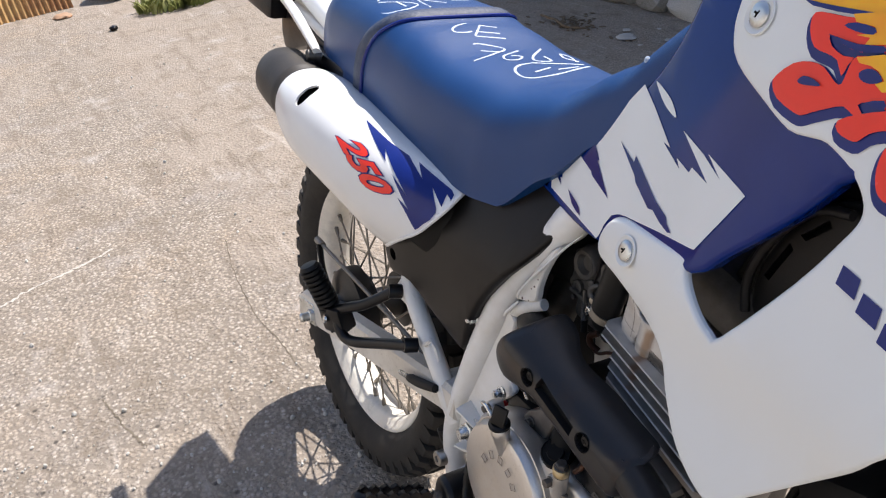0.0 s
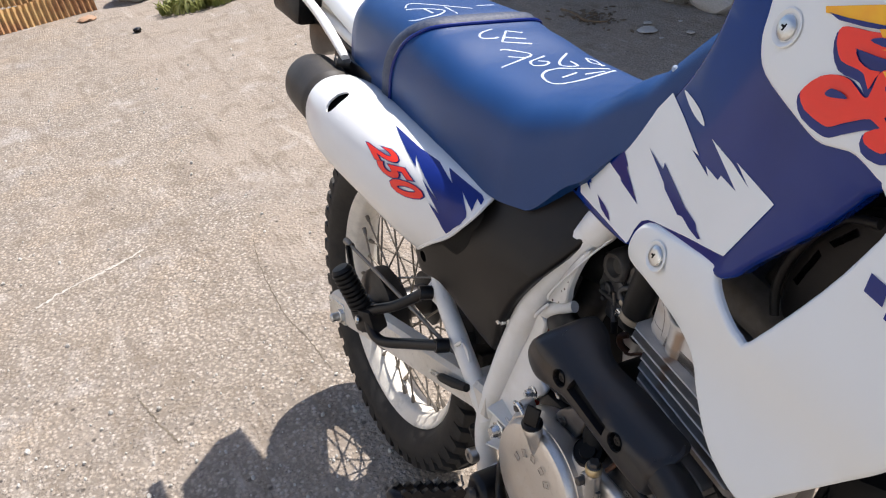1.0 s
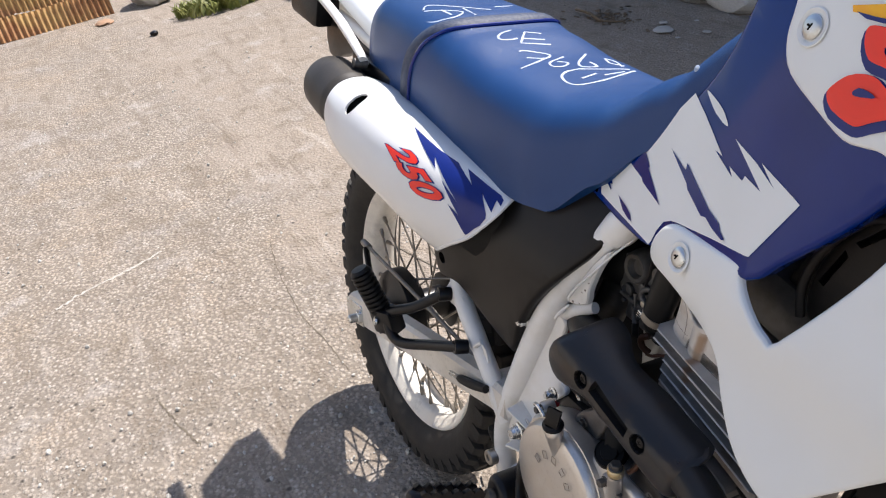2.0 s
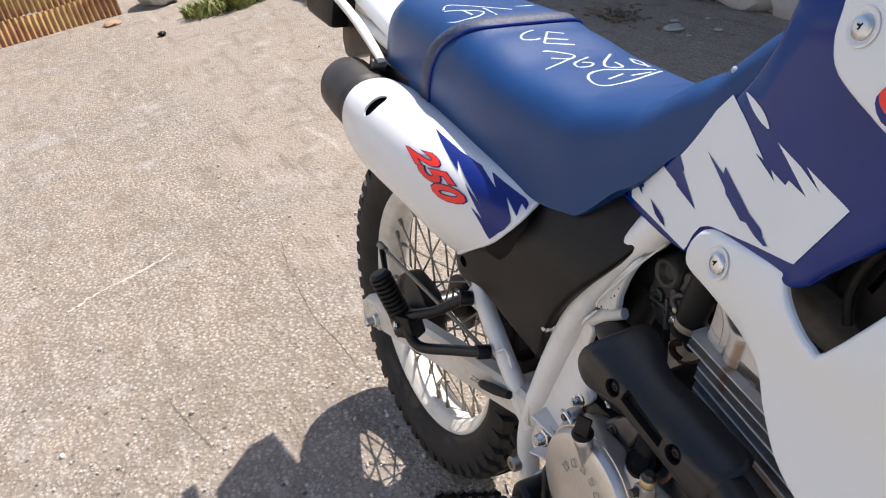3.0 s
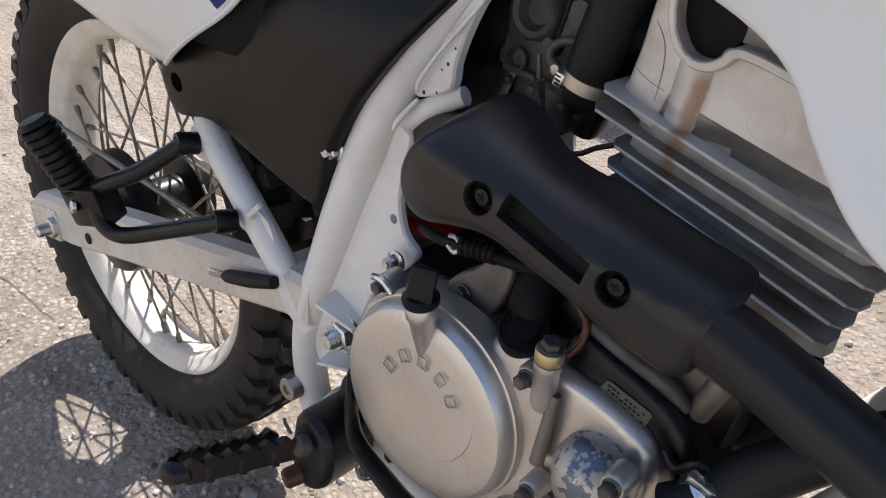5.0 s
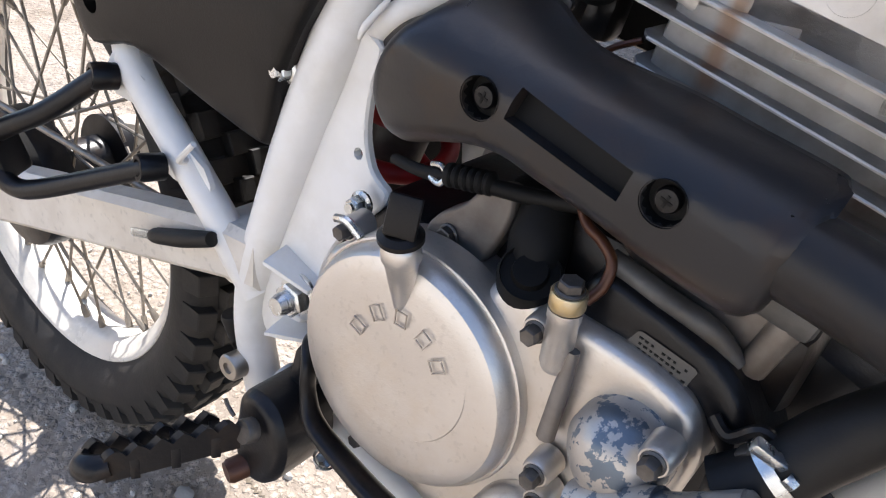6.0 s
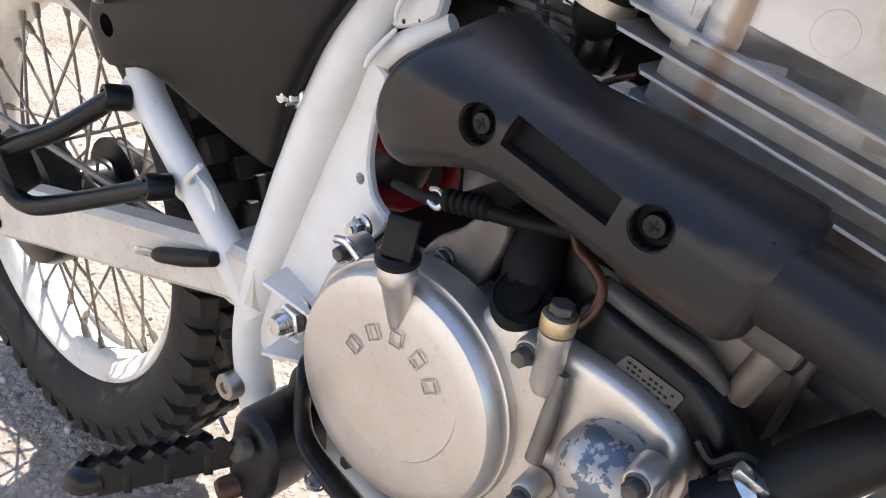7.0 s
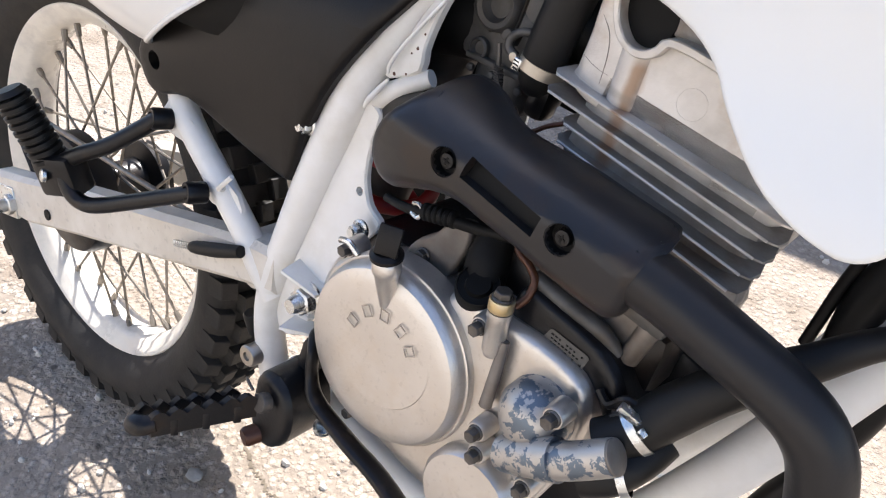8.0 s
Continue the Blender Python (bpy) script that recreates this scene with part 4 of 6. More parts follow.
def pillion_peg():
    bar = [(0.301, -0.132, 0.519), (0.268, -0.157, 0.488), (0.240, -0.171, 0.471), (0.218, -0.179, 0.456)]
    peg = part("pillion_peg_bracket", tube(bmesh.new(), bar, 0.0076, 14), BLACK, bike, "black folded pillion foot peg on a tube bracket")
    part("bracket_bar", tube(bmesh.new(), [(0.368, -0.139, 0.476), (0.306, -0.156, 0.447), (0.268, -0.169, 0.430), (0.248, -0.175, 0.425), (0.233, -0.179, 0.431), (0.222, -0.180, 0.448)], 0.0076, 14), BLACK, peg)
    for c in ((0.301, -0.131, 0.519), (0.366, -0.140, 0.4755)):
        bm = lathe(bmesh.new(), [(0.0096, -0.010), (0.0100, 0.005), (0.0090, 0.008), (0.0060, 0.008), (0.0054, 0.005), (0, 0.005)], c, (-0.25, -1, 0.1), 20)
        part("bracket_boss", bm, BLACK, peg)
        t = Vector(c)
        bm = sheet([(t.x - 0.012, t.z - 0.010), (t.x - 0.004, t.z + 0.014), (t.x + 0.030, t.z + 0.004), (t.x + 0.036, t.z - 0.016), (t.x + 0.010, t.z - 0.017)], lambda u, v, h: Vector((u, -0.119 - h - 0.10 * max(0, t.x + 0.012 - u), v)), 0.03, 0.004, 0.001, sub=2, rings=1)
        part("peg_lug", bm, FRAMEWHITE, peg, "white welded lug")
    bm = box(bmesh.new(), (0.2145, -0.176, 0.4440), (0.042, 0.028, 0.040), Euler((radians(10), radians(-12), radians(20))).to_matrix(), 0.004)
    part("hinge", bm, BLACK, peg)
    bm = lathe(bmesh.new(), [(0.0065, 0), (0.0065, 0.003), (0.004, 0.0045), (0, 0.0045)], (0.212, -0.1920, 0.4430), (-0.3, -1, 0.1), 16)
    part("hinge_pin", bm, ZINC, peg)
    a, b = Vector((0.2045, -0.180, 0.451)), Vector((0.186, -0.206, 0.5165))
    d, prof = (b - a).length, [(0.012, 0)]
    for k in range(9):
        z = 0.004 + k * (d - 0.006) / 9
        prof += [(0.0125, z), (0.0165, z + 0.0012), (0.0165, z + 0.0048), (0.0125, z + 0.0060)]
    prof += [(0.0155, d - 0.002), (0.012, d + 0.003), (0, d + 0.004)]
    part("peg_rubber", lathe(bmesh.new(), prof, a, b - a, 20), HOSE, peg, "ribbed black rubber peg", 25)


pillion_peg()


# ---- muffler ----
MP = [Vector(p) for p in ((0.435, -0.085, 0.653), (0.245, -0.146, 0.672), (0.0, -0.148, 0.714))]
M_END = 0.915
LIP = [(-3.15, 0.20), (-2.2, 0.36), (-1.57, 0.37), (-1.1, 0.31), (-0.6, 0.215), (-0.185, 0.136), (0.21, 0.078), (0.62, 0.052), (1.29, 0.044), (2.0, 0.06), (3.15, 0.20)]


def table(rows, x):
    for (a, p), (b, q) in zip(rows, rows[1:]):
        if x <= b:
            t = max(0.0, (x - a) / (b - a))
            t = t * t * (3 - 2 * t) * 0.5 + t * 0.5
            return p + (q - p) * t
    return rows[-1][1]


def muffler_at(s, phi, h=0.0):
    """The shield's surface: s along the axis from front to tail, phi round it from straight out, upwards."""
    p = MP[0] * (1 - s) ** 2 + MP[1] * 2 * s * (1 - s) + MP[2] * s * s
    t = ((MP[1] - MP[0]) * (1 - s) + (MP[2] - MP[1]) * s).normalized()
    out = t.cross(Vector((0, 0, 1))).normalized()
    out = out if out.y < 0 else -out
    up = t.cross(out)
    up = up if up.z > 0 else -up
    f = min(1.0, s / 0.45)
    k = f * f * (3 - 2 * f)
    tail = max(0.0, (s - 0.74) / (M_END - 0.74))
    c, sn = math.cos(phi), math.sin(phi)
    ro = (0.047 + 0.014 * k) * (1 - 0.17 * tail * tail)
    ru = (0.056 + 0.006 * k) * (1 - 0.17 * tail * tail) + (0.026 * math.exp(-((s - 0.32) / 0.22) ** 2) * sn * sn if sn < 0 else 0.0)
    e = 2 / 2.3
    return p + (ro + h) * abs(c) ** e * (1 if c > 0 else -1) * out + (ru + h) * abs(sn) ** e * (1 if sn > 0 else -1) * up


def muffler():
    def lay(lift):
        return lambda u, v, h: muffler_at(u, v * 4, lift + h)
    edge = [(sum(table(LIP, -3.1415 + 6.283 * k / 60 + d) for d in (-0.42, -0.28, -0.14, 0, 0.14, 0.28, 0.42)) / 7, (-3.1415 + 6.283 * k / 60) / 4) for k in range(61)]
    edge += [(M_END, (3.1415 - 6.283 * k / 30) / 4) for k in range(31)]
    slot = [(0.754 + 0.021 * math.cos(a) - 0.002 * math.sin(a), (0.90 + 0.36 * math.sin(a) * abs(math.sin(a)) ** -0.3) / 4) for a in [math.pi * (k + 0.5) / 7 for k in range(14)]]
    sh = part("muffler_shield", sheet(edge, lay(0), 0.026, 0.003, 0, holes=[slot], smooth_outline=False), MUFFWHITE, bike, "glossy white muffler shield with a blue and red decal", 50)
    lip = [muffler_at(u + 0.004, v * 4, -0.0005) for u, v in edge[:60]]
    part("lip", tube(bmesh.new(), lip, 0.0026, 8, 1, closed=True), MUFFWHITE, sh)
    bm = bmesh.new()
    rings = [[bm.verts.new(muffler_at(s, 2 * math.pi * j / 32, g)) for j in range(32)] for s, g in ((0.04, -0.016), (0.15, -0.008), (0.8, -0.007), (0.86, -0.006))]
    for a, b in zip(rings, rings[1:]):
        for j in range(32):
            bm.faces.new((a[j], a[(j + 1) % 32], b[(j + 1) % 32], b[j]))
    bm.faces.new(rings[0])
    part("can", bm, DARK, sh)
    s = M_END
    end = MP[0] * (1 - s) ** 2 + MP[1] * 2 * s * (1 - s) + MP[2] * s * s
    t = ((MP[1] - MP[0]) * (1 - s) + (MP[2] - MP[1]) * s).normalized()
    prof = [(0.046, -0.03), (0.0465, 0.0), (0.0465, 0.020), (0.0475, 0.022), (0.0475, 0.030), (0.0470, 0.070), (0.0455, 0.098), (0.041, 0.110), (0.031, 0.112), (0.025, 0.104), (0, 0.102)]
    part("tail_cap", lathe(bmesh.new(), prof, end, t, 48), TAILCAP, sh, "matt dark grey muffler tail cap")
    flash = [(0.5, 1.337), (0.36, 1.206), (0.271, 1.178), (0.182, 0.867), (0.231, 1.173), (0.084, 0.974), (0.068, 0.89), (0.066, 0.735), (0.087, 0.825), (0.083, 0.513), (0.139, 0.811), (0.098, 0.439), (0.094, 0.338), (0.106, 0.153), (0.150, -0.13), (0.227, 0.248), (0.183, 0.141), (0.274, 0.622), (0.198, 0.367), (0.345, 1.007), (0.314, 0.771)]
    part("blue_decal", sheet([(u, v / 4) for u, v in flash], lay(0.0008), 0.02, 0, 0, smooth_outline=False), NAVY, sh, "jagged blue decal")
    for name, material, fat, lift in (("number_outline", NAVY, 0.065, 0.0012), ("number_decal", RED, 0.036, 0.0020)):
        cu = bpy.data.curves.new(name, "FONT")
        cu.body, cu.size, cu.align_x, cu.align_y, cu.offset, cu.shear, cu.resolution_u = "250", 1.0, "CENTER", "CENTER", fat, 0.25, 3
        tmp = new(name, cu)
        me = bpy.data.meshes.new_from_object(tmp.evaluated_get(bpy.context.evaluated_depsgraph_get()))
        bpy.data.objects.remove(tmp)
        bm = bmesh.new()
        bm.from_mesh(me)
        bmesh.ops.triangulate(bm, faces=bm.faces)
        for k in range(-8, 9):
            bmesh.ops.bisect_plane(bm, geom=bm.verts[:] + bm.edges[:] + bm.faces[:], plane_co=(k * 0.15, 0, 0), plane_no=(1, 0, 0))
        for v in bm.verts:
            x, y = v.co.x, v.co.y
            v.co = muffler_at(0.390 - 0.128 * x - 0.110 * y, 0.46 - 0.36 * x + 0.38 * y, lift)
        part(name, bm, material, sh, "red number 250" if material is RED else "dark blue edge of the number")
    return sh


muffler()


# ---- seat ----
Z_BOT = [(-0.30, 0.815), (0.04, 0.745), (0.148, 0.737), (0.30, 0.722), (0.43, 0.706), (0.487, 0.711), (0.546, 0.761), (0.600, 0.811), (0.639, 0.847), (0.667, 0.886), (0.70, 0.945), (0.74, 0.99)]
Z_TOP = [(-0.30, 0.885), (-0.022, 0.850), (-0.010, 0.864), (0.01, 0.868), (0.18, 0.862), (0.205, 0.858), (0.24, 0.849), (0.34, 0.832), (0.45, 0.826), (0.53, 0.842), (0.60, 0.882), (0.66, 0.935), (0.70, 0.975), (0.74, 1.01)]
HALF = [(-0.30, 0.075), (-0.022, 0.088), (-0.012, 0.097), (0.02, 0.104), (0.15, 0.110), (0.30, 0.116), (0.45, 0.113), (0.54, 0.095), (0.60, 0.083), (0.66, 0.070), (0.74, 0.055)]


SEAT_N = 4.3            # squareness of the seat's section


def seat_at(x, a, h=0.0):
    """The seat's skin: x along it, a from 0 at the right lower edge over the top to pi at the left."""
    zb, zt, w = table(Z_BOT, x), table(Z_TOP, x), table(HALF, x)
    c, s = math.cos(a), math.sin(a)
    e = 2 / SEAT_N
    out = Vector((0, -c * 0.5, s)).normalized() * h
    lean = 0.010 * (1 - abs(s)) * (1 if c > 0 else -1)
    return Vector((x, -abs(c) ** e * (1 if c > 0 else -1) * w - lean * 0.5, zb + (zt - zb) * abs(s) ** e)) + out


def seat_top(x, y, h=0.0):
    """The seat's skin over (x, y), for what is painted on its top."""
    zb, zt, w = table(Z_BOT, x), table(Z_TOP, x), table(HALF, x)
    c = min(0.999, abs(y) / w) ** (SEAT_N / 2)
    return Vector((x, y, zb + (zt - zb) * math.sqrt(1 - c * c) ** (2 / SEAT_N) + h))


def seat():
    def skin(x0, x1, nx, grow=0.0):
        bm = bmesh.new()
        m = 44
        rings = [[bm.verts.new(seat_at(x0 + (x1 - x0) * i / nx, math.pi * j / m, grow)) for j in range(m + 1)] for i in range(nx + 1)]
        for a, b in zip(rings, rings[1:]):
            for j in range(m):
                bm.faces.new((a[j], a[j + 1], b[j + 1], b[j]))
        for r in rings[0], rings[-1]:
            bm.faces.new(r)
        for side in (0, m):
            low = [bm.verts.new(r[side].co + Vector((0, (0.016 if side == 0 else -0.016), -0.004))) for r in rings]
            for i in range(nx):
                bm.faces.new((rings[i][side], rings[i + 1][side], low[i + 1], low[i]))
        return bm
    st = part("seat", skin(-0.022, 0.74, 90), VINYL, bike, "worn blue vinyl motorcycle seat with white handwritten marks", 50)
    # strap with its raised seam, running slantwise up the side and over the top
    bm = bmesh.new()
    def along(a, u):
        k = math.sin(a)
        return seat_at(0.140 + 0.066 * k ** 1.3 + u, a, 0.0035 - 0.0025 * (abs(u) / 0.012) ** 4)
    rows = [[bm.verts.new(along(math.pi * i / 60, u)) for u in (-0.0135, -0.012, -0.006, 0, 0.006, 0.012, 0.0135)] for i in range(61)]
    for a, b in zip(rows, rows[1:]):
        for k in range(6):
            bm.faces.new((a[k], a[k + 1], b[k + 1], b[k]))
    part("seat_strap", bm, STRAP, st, "grained blue seat strap", 60)
    path = [seat_at(0.1565 + 0.066 * math.sin(math.pi * i / 40) ** 1.3, math.pi * i / 40, 0.001) for i in range(41)]
    part("seam", tube(bmesh.new(), path, 0.0028, 8, 1), NAVY, st)
    # white handwriting
    strokes = [
        [(0.240, -0.009), (0.247, -0.026), (0.258, -0.039), (0.268, -0.040), (0.271, -0.026), (0.269, -0.018)],
        [(0.251, 0.005), (0.271, -0.011), (0.283, -0.021)], [(0.251, 0.005), (0.261, 0.024)], [(0.271, -0.009), (0.280, 0.017)], [(0.283, -0.021), (0.295, 0.016)],
        [(0.305, -0.038), (0.305, -0.028), (0.322, -0.005), (0.332, -0.017), (0.324, -0.038)], [(0.332, -0.017), (0.345, -0.044), (0.352, -0.065)],
        [(0.333, 0.009), (0.347, -0.020), (0.363, -0.027), (0.366, -0.013), (0.356, -0.001), (0.348, -0.011)],
        [(0.331, 0.044), (0.359, 0.013), (0.375, 0.006), (0.380, 0.024), (0.362, 0.027)],
        [(0.352, 0.058), (0.365, 0.064), (0.388, 0.056)], [(0.352, 0.058), (0.372, 0.050), (0.384, 0.062)],
        [(0.382, -0.006), (0.386, -0.025), (0.399, -0.040), (0.419, -0.046), (0.430, -0.037), (0.426, -0.003), (0.414, 0.036), (0.404, 0.062)],
        [(0.412, -0.022), (0.402, 0.006)], [(0.381, -0.005), (0.392, 0.027), (0.398, 0.058)], [(0.410, 0.011), (0.406, 0.044)],
        [(0.117, -0.074), (0.105, -0.062), (0.125, -0.041), (0.167, 0.004)], [(0.122, -0.075), (0.136, -0.064), (0.165, -0.040), (0.183, -0.059), (0.174, -0.081), (0.155, -0.088)],
        [(0.140, -0.058), (0.172, -0.059)], [(0.146, -0.028), (0.188, -0.031)], [(0.151, 0.019), (0.148, 0.050)]]
    for s in strokes:
        part("painted_stroke", ribbon(bmesh.new(), s, 0.0038, lambda u, v, h: seat_top(u, v, h), 0.0008), CHALK, st, "white handwritten paint stroke", 60)
    bm = lathe(bmesh.new(), [(0.0032, 0), (0.002, 0.001), (0, 0.0012)], seat_at(0.628, 0.62, 0.0005), (0, -1, 0.3), 12)
    part("paint_spot", bm, CHALK, st, "white paint spot")


seat()


# ---- tank panel, shroud, side panel ----
def ease(t):
    t = max(0.0, min(1.0, t))
    return t * t * (3 - 2 * t)


def panel_at(u, v, h=0.0):
    return Vector((u, -0.117 - 0.27 * (u - 0.75) + 0.266 * (v - 0.85) - 0.25 * (v - 0.85) ** 2 - h, v))


def shroud_at(u, v, h=0.0):
    return Vector((u, -0.123 - 0.20 * (u - 0.75) + 0.21 * (v - 0.85) - 0.10 * (v - 0.82) ** 2 + 0.25 * max(0, u - 0.88) ** 2 + 0.018 * ease((0.765 - v) / 0.065) - h, v))


def bodywork():
    O = [(0.526, 0.746), (0.531, 0.754), (0.590, 0.818), (0.644, 0.878), (0.664, 0.916), (0.672, 0.952), (0.68, 1.0), (0.76, 1.02), (0.80, 0.97), (0.87, 0.895), (0.858, 0.874), (0.833, 0.8395), (0.796, 0.799), (0.786, 0.786), (0.777, 0.7795), (0.767, 0.776), (0.707, 0.770), (0.664, 0.755), (0.648, 0.744), (0.586, 0.742)]
    pn = part("tank_side_panel", sheet(O, panel_at, 0.02, 0.012, 0.006, sub=3), BLUE, bike, "glossy dark blue side panel with jagged white decal", 50)
    W = [(0.5454, 0.758), (0.5553, 0.7766), (0.5753, 0.7969), (0.592, 0.8163), (0.6395, 0.8748), (0.6641, 0.8632), (0.7015, 0.8433), (0.6899, 0.8446), (0.721, 0.834), (0.7134, 0.8399), (0.7327, 0.8359), (0.7338, 0.8401), (0.7555, 0.8365), (0.709, 0.8591), (0.7403, 0.8521), (0.7662, 0.8433), (0.7452, 0.8539), (0.7879, 0.845), (0.7948, 0.8433), (0.7693, 0.7943), (0.764, 0.7932), (0.7269, 0.7878), (0.678, 0.7795), (0.6696, 0.7773), (0.6609, 0.7726), (0.6559, 0.7624), (0.6544, 0.7523), (0.6522, 0.7487), (0.575, 0.7516), (0.5495, 0.7528)]
    lay = lambda u, v, h: panel_at(u, v, 0.0007 + h)
    part("white_decal", sheet(W, lay, 0.03, 0, 0, smooth_outline=False), DECALWHITE, pn, "white decal with torn edges")
    over = lambda u, v, h: panel_at(u, v, 0.0014 + h)
    flashes = ([(0.5928, 0.8151), (0.6133, 0.8029), (0.6118, 0.8012), (0.6472, 0.7817), (0.6105, 0.7881), (0.6081, 0.7903), (0.5883, 0.7936), (0.5755, 0.7966)],
               [(0.6347, 0.8268), (0.6578, 0.8203), (0.6643, 0.8188), (0.6633, 0.8242), (0.7097, 0.8049), (0.728, 0.8006), (0.732, 0.7966), (0.74, 0.7935), (0.7366, 0.7919), (0.7227, 0.7941), (0.71, 0.798), (0.7036, 0.7967), (0.6757, 0.8068), (0.6721, 0.8102)],
               [(0.581, 0.7638), (0.6009, 0.7604), (0.6098, 0.758), (0.6169, 0.7531), (0.6082, 0.7536), (0.5958, 0.756)],
               [(0.5475, 0.7695), (0.556, 0.780), (0.558, 0.773), (0.564, 0.768), (0.560, 0.767), (0.566, 0.762), (0.556, 0.765)])
    for f in flashes:
        part("blue_flash", sheet(f, over, 0.03, 0, 0, smooth_outline=False), BLUE, pn)
    part("white_fleck", sheet([(0.6536, 0.8811), (0.6714, 0.8772), (0.6846, 0.8721), (0.6948, 0.8645), (0.6843, 0.8657), (0.6694, 0.8712)], lay, 0.03, 0, 0, sub=3), DECALWHITE, pn)
    # tank behind the panels
    bm = bmesh.new()
    rings = []
    for x, zt, zb, w in ((0.64, 0.93, 0.84, 0.05), (0.70, 0.985, 0.82, 0.075), (0.80, 1.03, 0.80, 0.085), (0.92, 1.05, 0.80, 0.095), (1.02, 1.04, 0.84, 0.09), (1.10, 1.00, 0.90, 0.05)):
        rings.append([bm.verts.new((x, w * math.copysign(abs(math.cos(a)) ** 0.7, math.cos(a)), (zt + zb) / 2 + (zt - zb) / 2 * math.copysign(abs(math.sin(a)) ** 0.7, math.sin(a)))) for a in [2 * math.pi * k / 28 for k in range(28)]])
    for a, b in zip(rings, rings[1:]):
        for k in range(28):
            bm.faces.new((a[k], a[(k + 1) % 28], b[(k + 1) % 28], b[k]))
    bm.faces.new(rings[0])
    bm.faces.new(rings[-1])
    part("fuel_tank", bm, BLUE, bike, "dark blue fuel tank", 60)
    S = [(0.656, 0.743), (0.659, 0.758), (0.668, 0.773), (0.683, 0.7795), (0.705, 0.7815), (0.740, 0.7845), (0.762, 0.7865), (0.7665, 0.7850), (0.768, 0.7800), (0.7740, 0.7700), (0.793, 0.756), (0.806, 0.7505), (0.817, 0.7535), (0.855, 0.812), (0.874, 0.850), (0.879, 0.864), (0.875, 0.874), (0.862, 0.884),
         (0.840, 0.8925), (0.824, 0.8915), (0.808, 0.891), (0.781, 0.901), (0.746, 0.917), (0.733, 0.934), (0.730, 0.955), (0.735, 1.0), (0.80, 1.035), (0.92, 1.04), (1.03, 0.98), (1.05, 0.90), (1.00, 0.828), (0.950, 0.765), (0.934, 0.740), (0.908, 0.707), (0.874, 0.667), (0.861, 0.650), (0.850, 0.644), (0.838, 0.6445), (0.824, 0.648), (0.808, 0.655), (0.794, 0.665), (0.776, 0.6825), (0.763, 0.698), (0.745, 0.7105), (0.721, 0.720), (0.688, 0.729), (0.663, 0.734)]
    sh = part("radiator_shroud", sheet(S, shroud_at, 0.025, 0.003, 0.004, sub=3), WHITE, bike, "white plastic radiator shroud with red and yellow decal", 50)
    mirror = part("radiator_shroud", sheet(S, lambda u, v, h: shroud_at(u, v, h) * Vector((1, -1, 1)), 0.05, 0.003, 0, sub=1), WHITE, bike, "white plastic radiator shroud on the far side")
    # near-black sheet behind the opening; the duct's shade is put into its colour
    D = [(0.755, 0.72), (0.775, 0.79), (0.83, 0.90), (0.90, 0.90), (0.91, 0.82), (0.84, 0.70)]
    part("duct", sheet(D, lambda u, v, h: Vector((u, -0.082 - 0.12 * (u - 0.8) - h, v)), 0.02, 0.004, 0.004), DARK, sh, "near-black sheet standing in for the duct's shade")
    F = [(0.802, 0.752), (0.797, 0.780), (0.808, 0.815), (0.835, 0.850), (0.862, 0.858), (0.885, 0.845), (0.86, 0.80), (0.83, 0.752)]
    part("duct_vane", sheet(F, lambda u, v, h: Vector((u, -0.105 - 0.12 * (u - 0.8) - h, v)), 0.02, 0.006, 0.006,
                            holes=[[(0.805, 0.785), (0.810, 0.783), (0.823, 0.812), (0.819, 0.816)], [(0.825, 0.824), (0.830, 0.822), (0.846, 0.838), (0.842, 0.842)]]), BLACKPL, sh, "black slotted duct vane")
    rim = [(0.803, -0.113, 0.757), (0.799, -0.113, 0.782), (0.810, -0.115, 0.815), (0.836, -0.118, 0.847), (0.862, -0.121, 0.855)]
    part("vane_rim", tube(bmesh.new(), rim, 0.0035, 10), BLACKPL, sh, "rounded black vane rim")
    lay = lambda u, v, h: shroud_at(u, v, 0.0006 + h)
    lay2 = lambda u, v, h: shroud_at(u, v, 0.0012 + h)
    lay3 = lambda u, v, h: shroud_at(u, v, 0.0018 + h)
    lay4 = lambda u, v, h: shroud_at(u, v, 0.0024 + h)
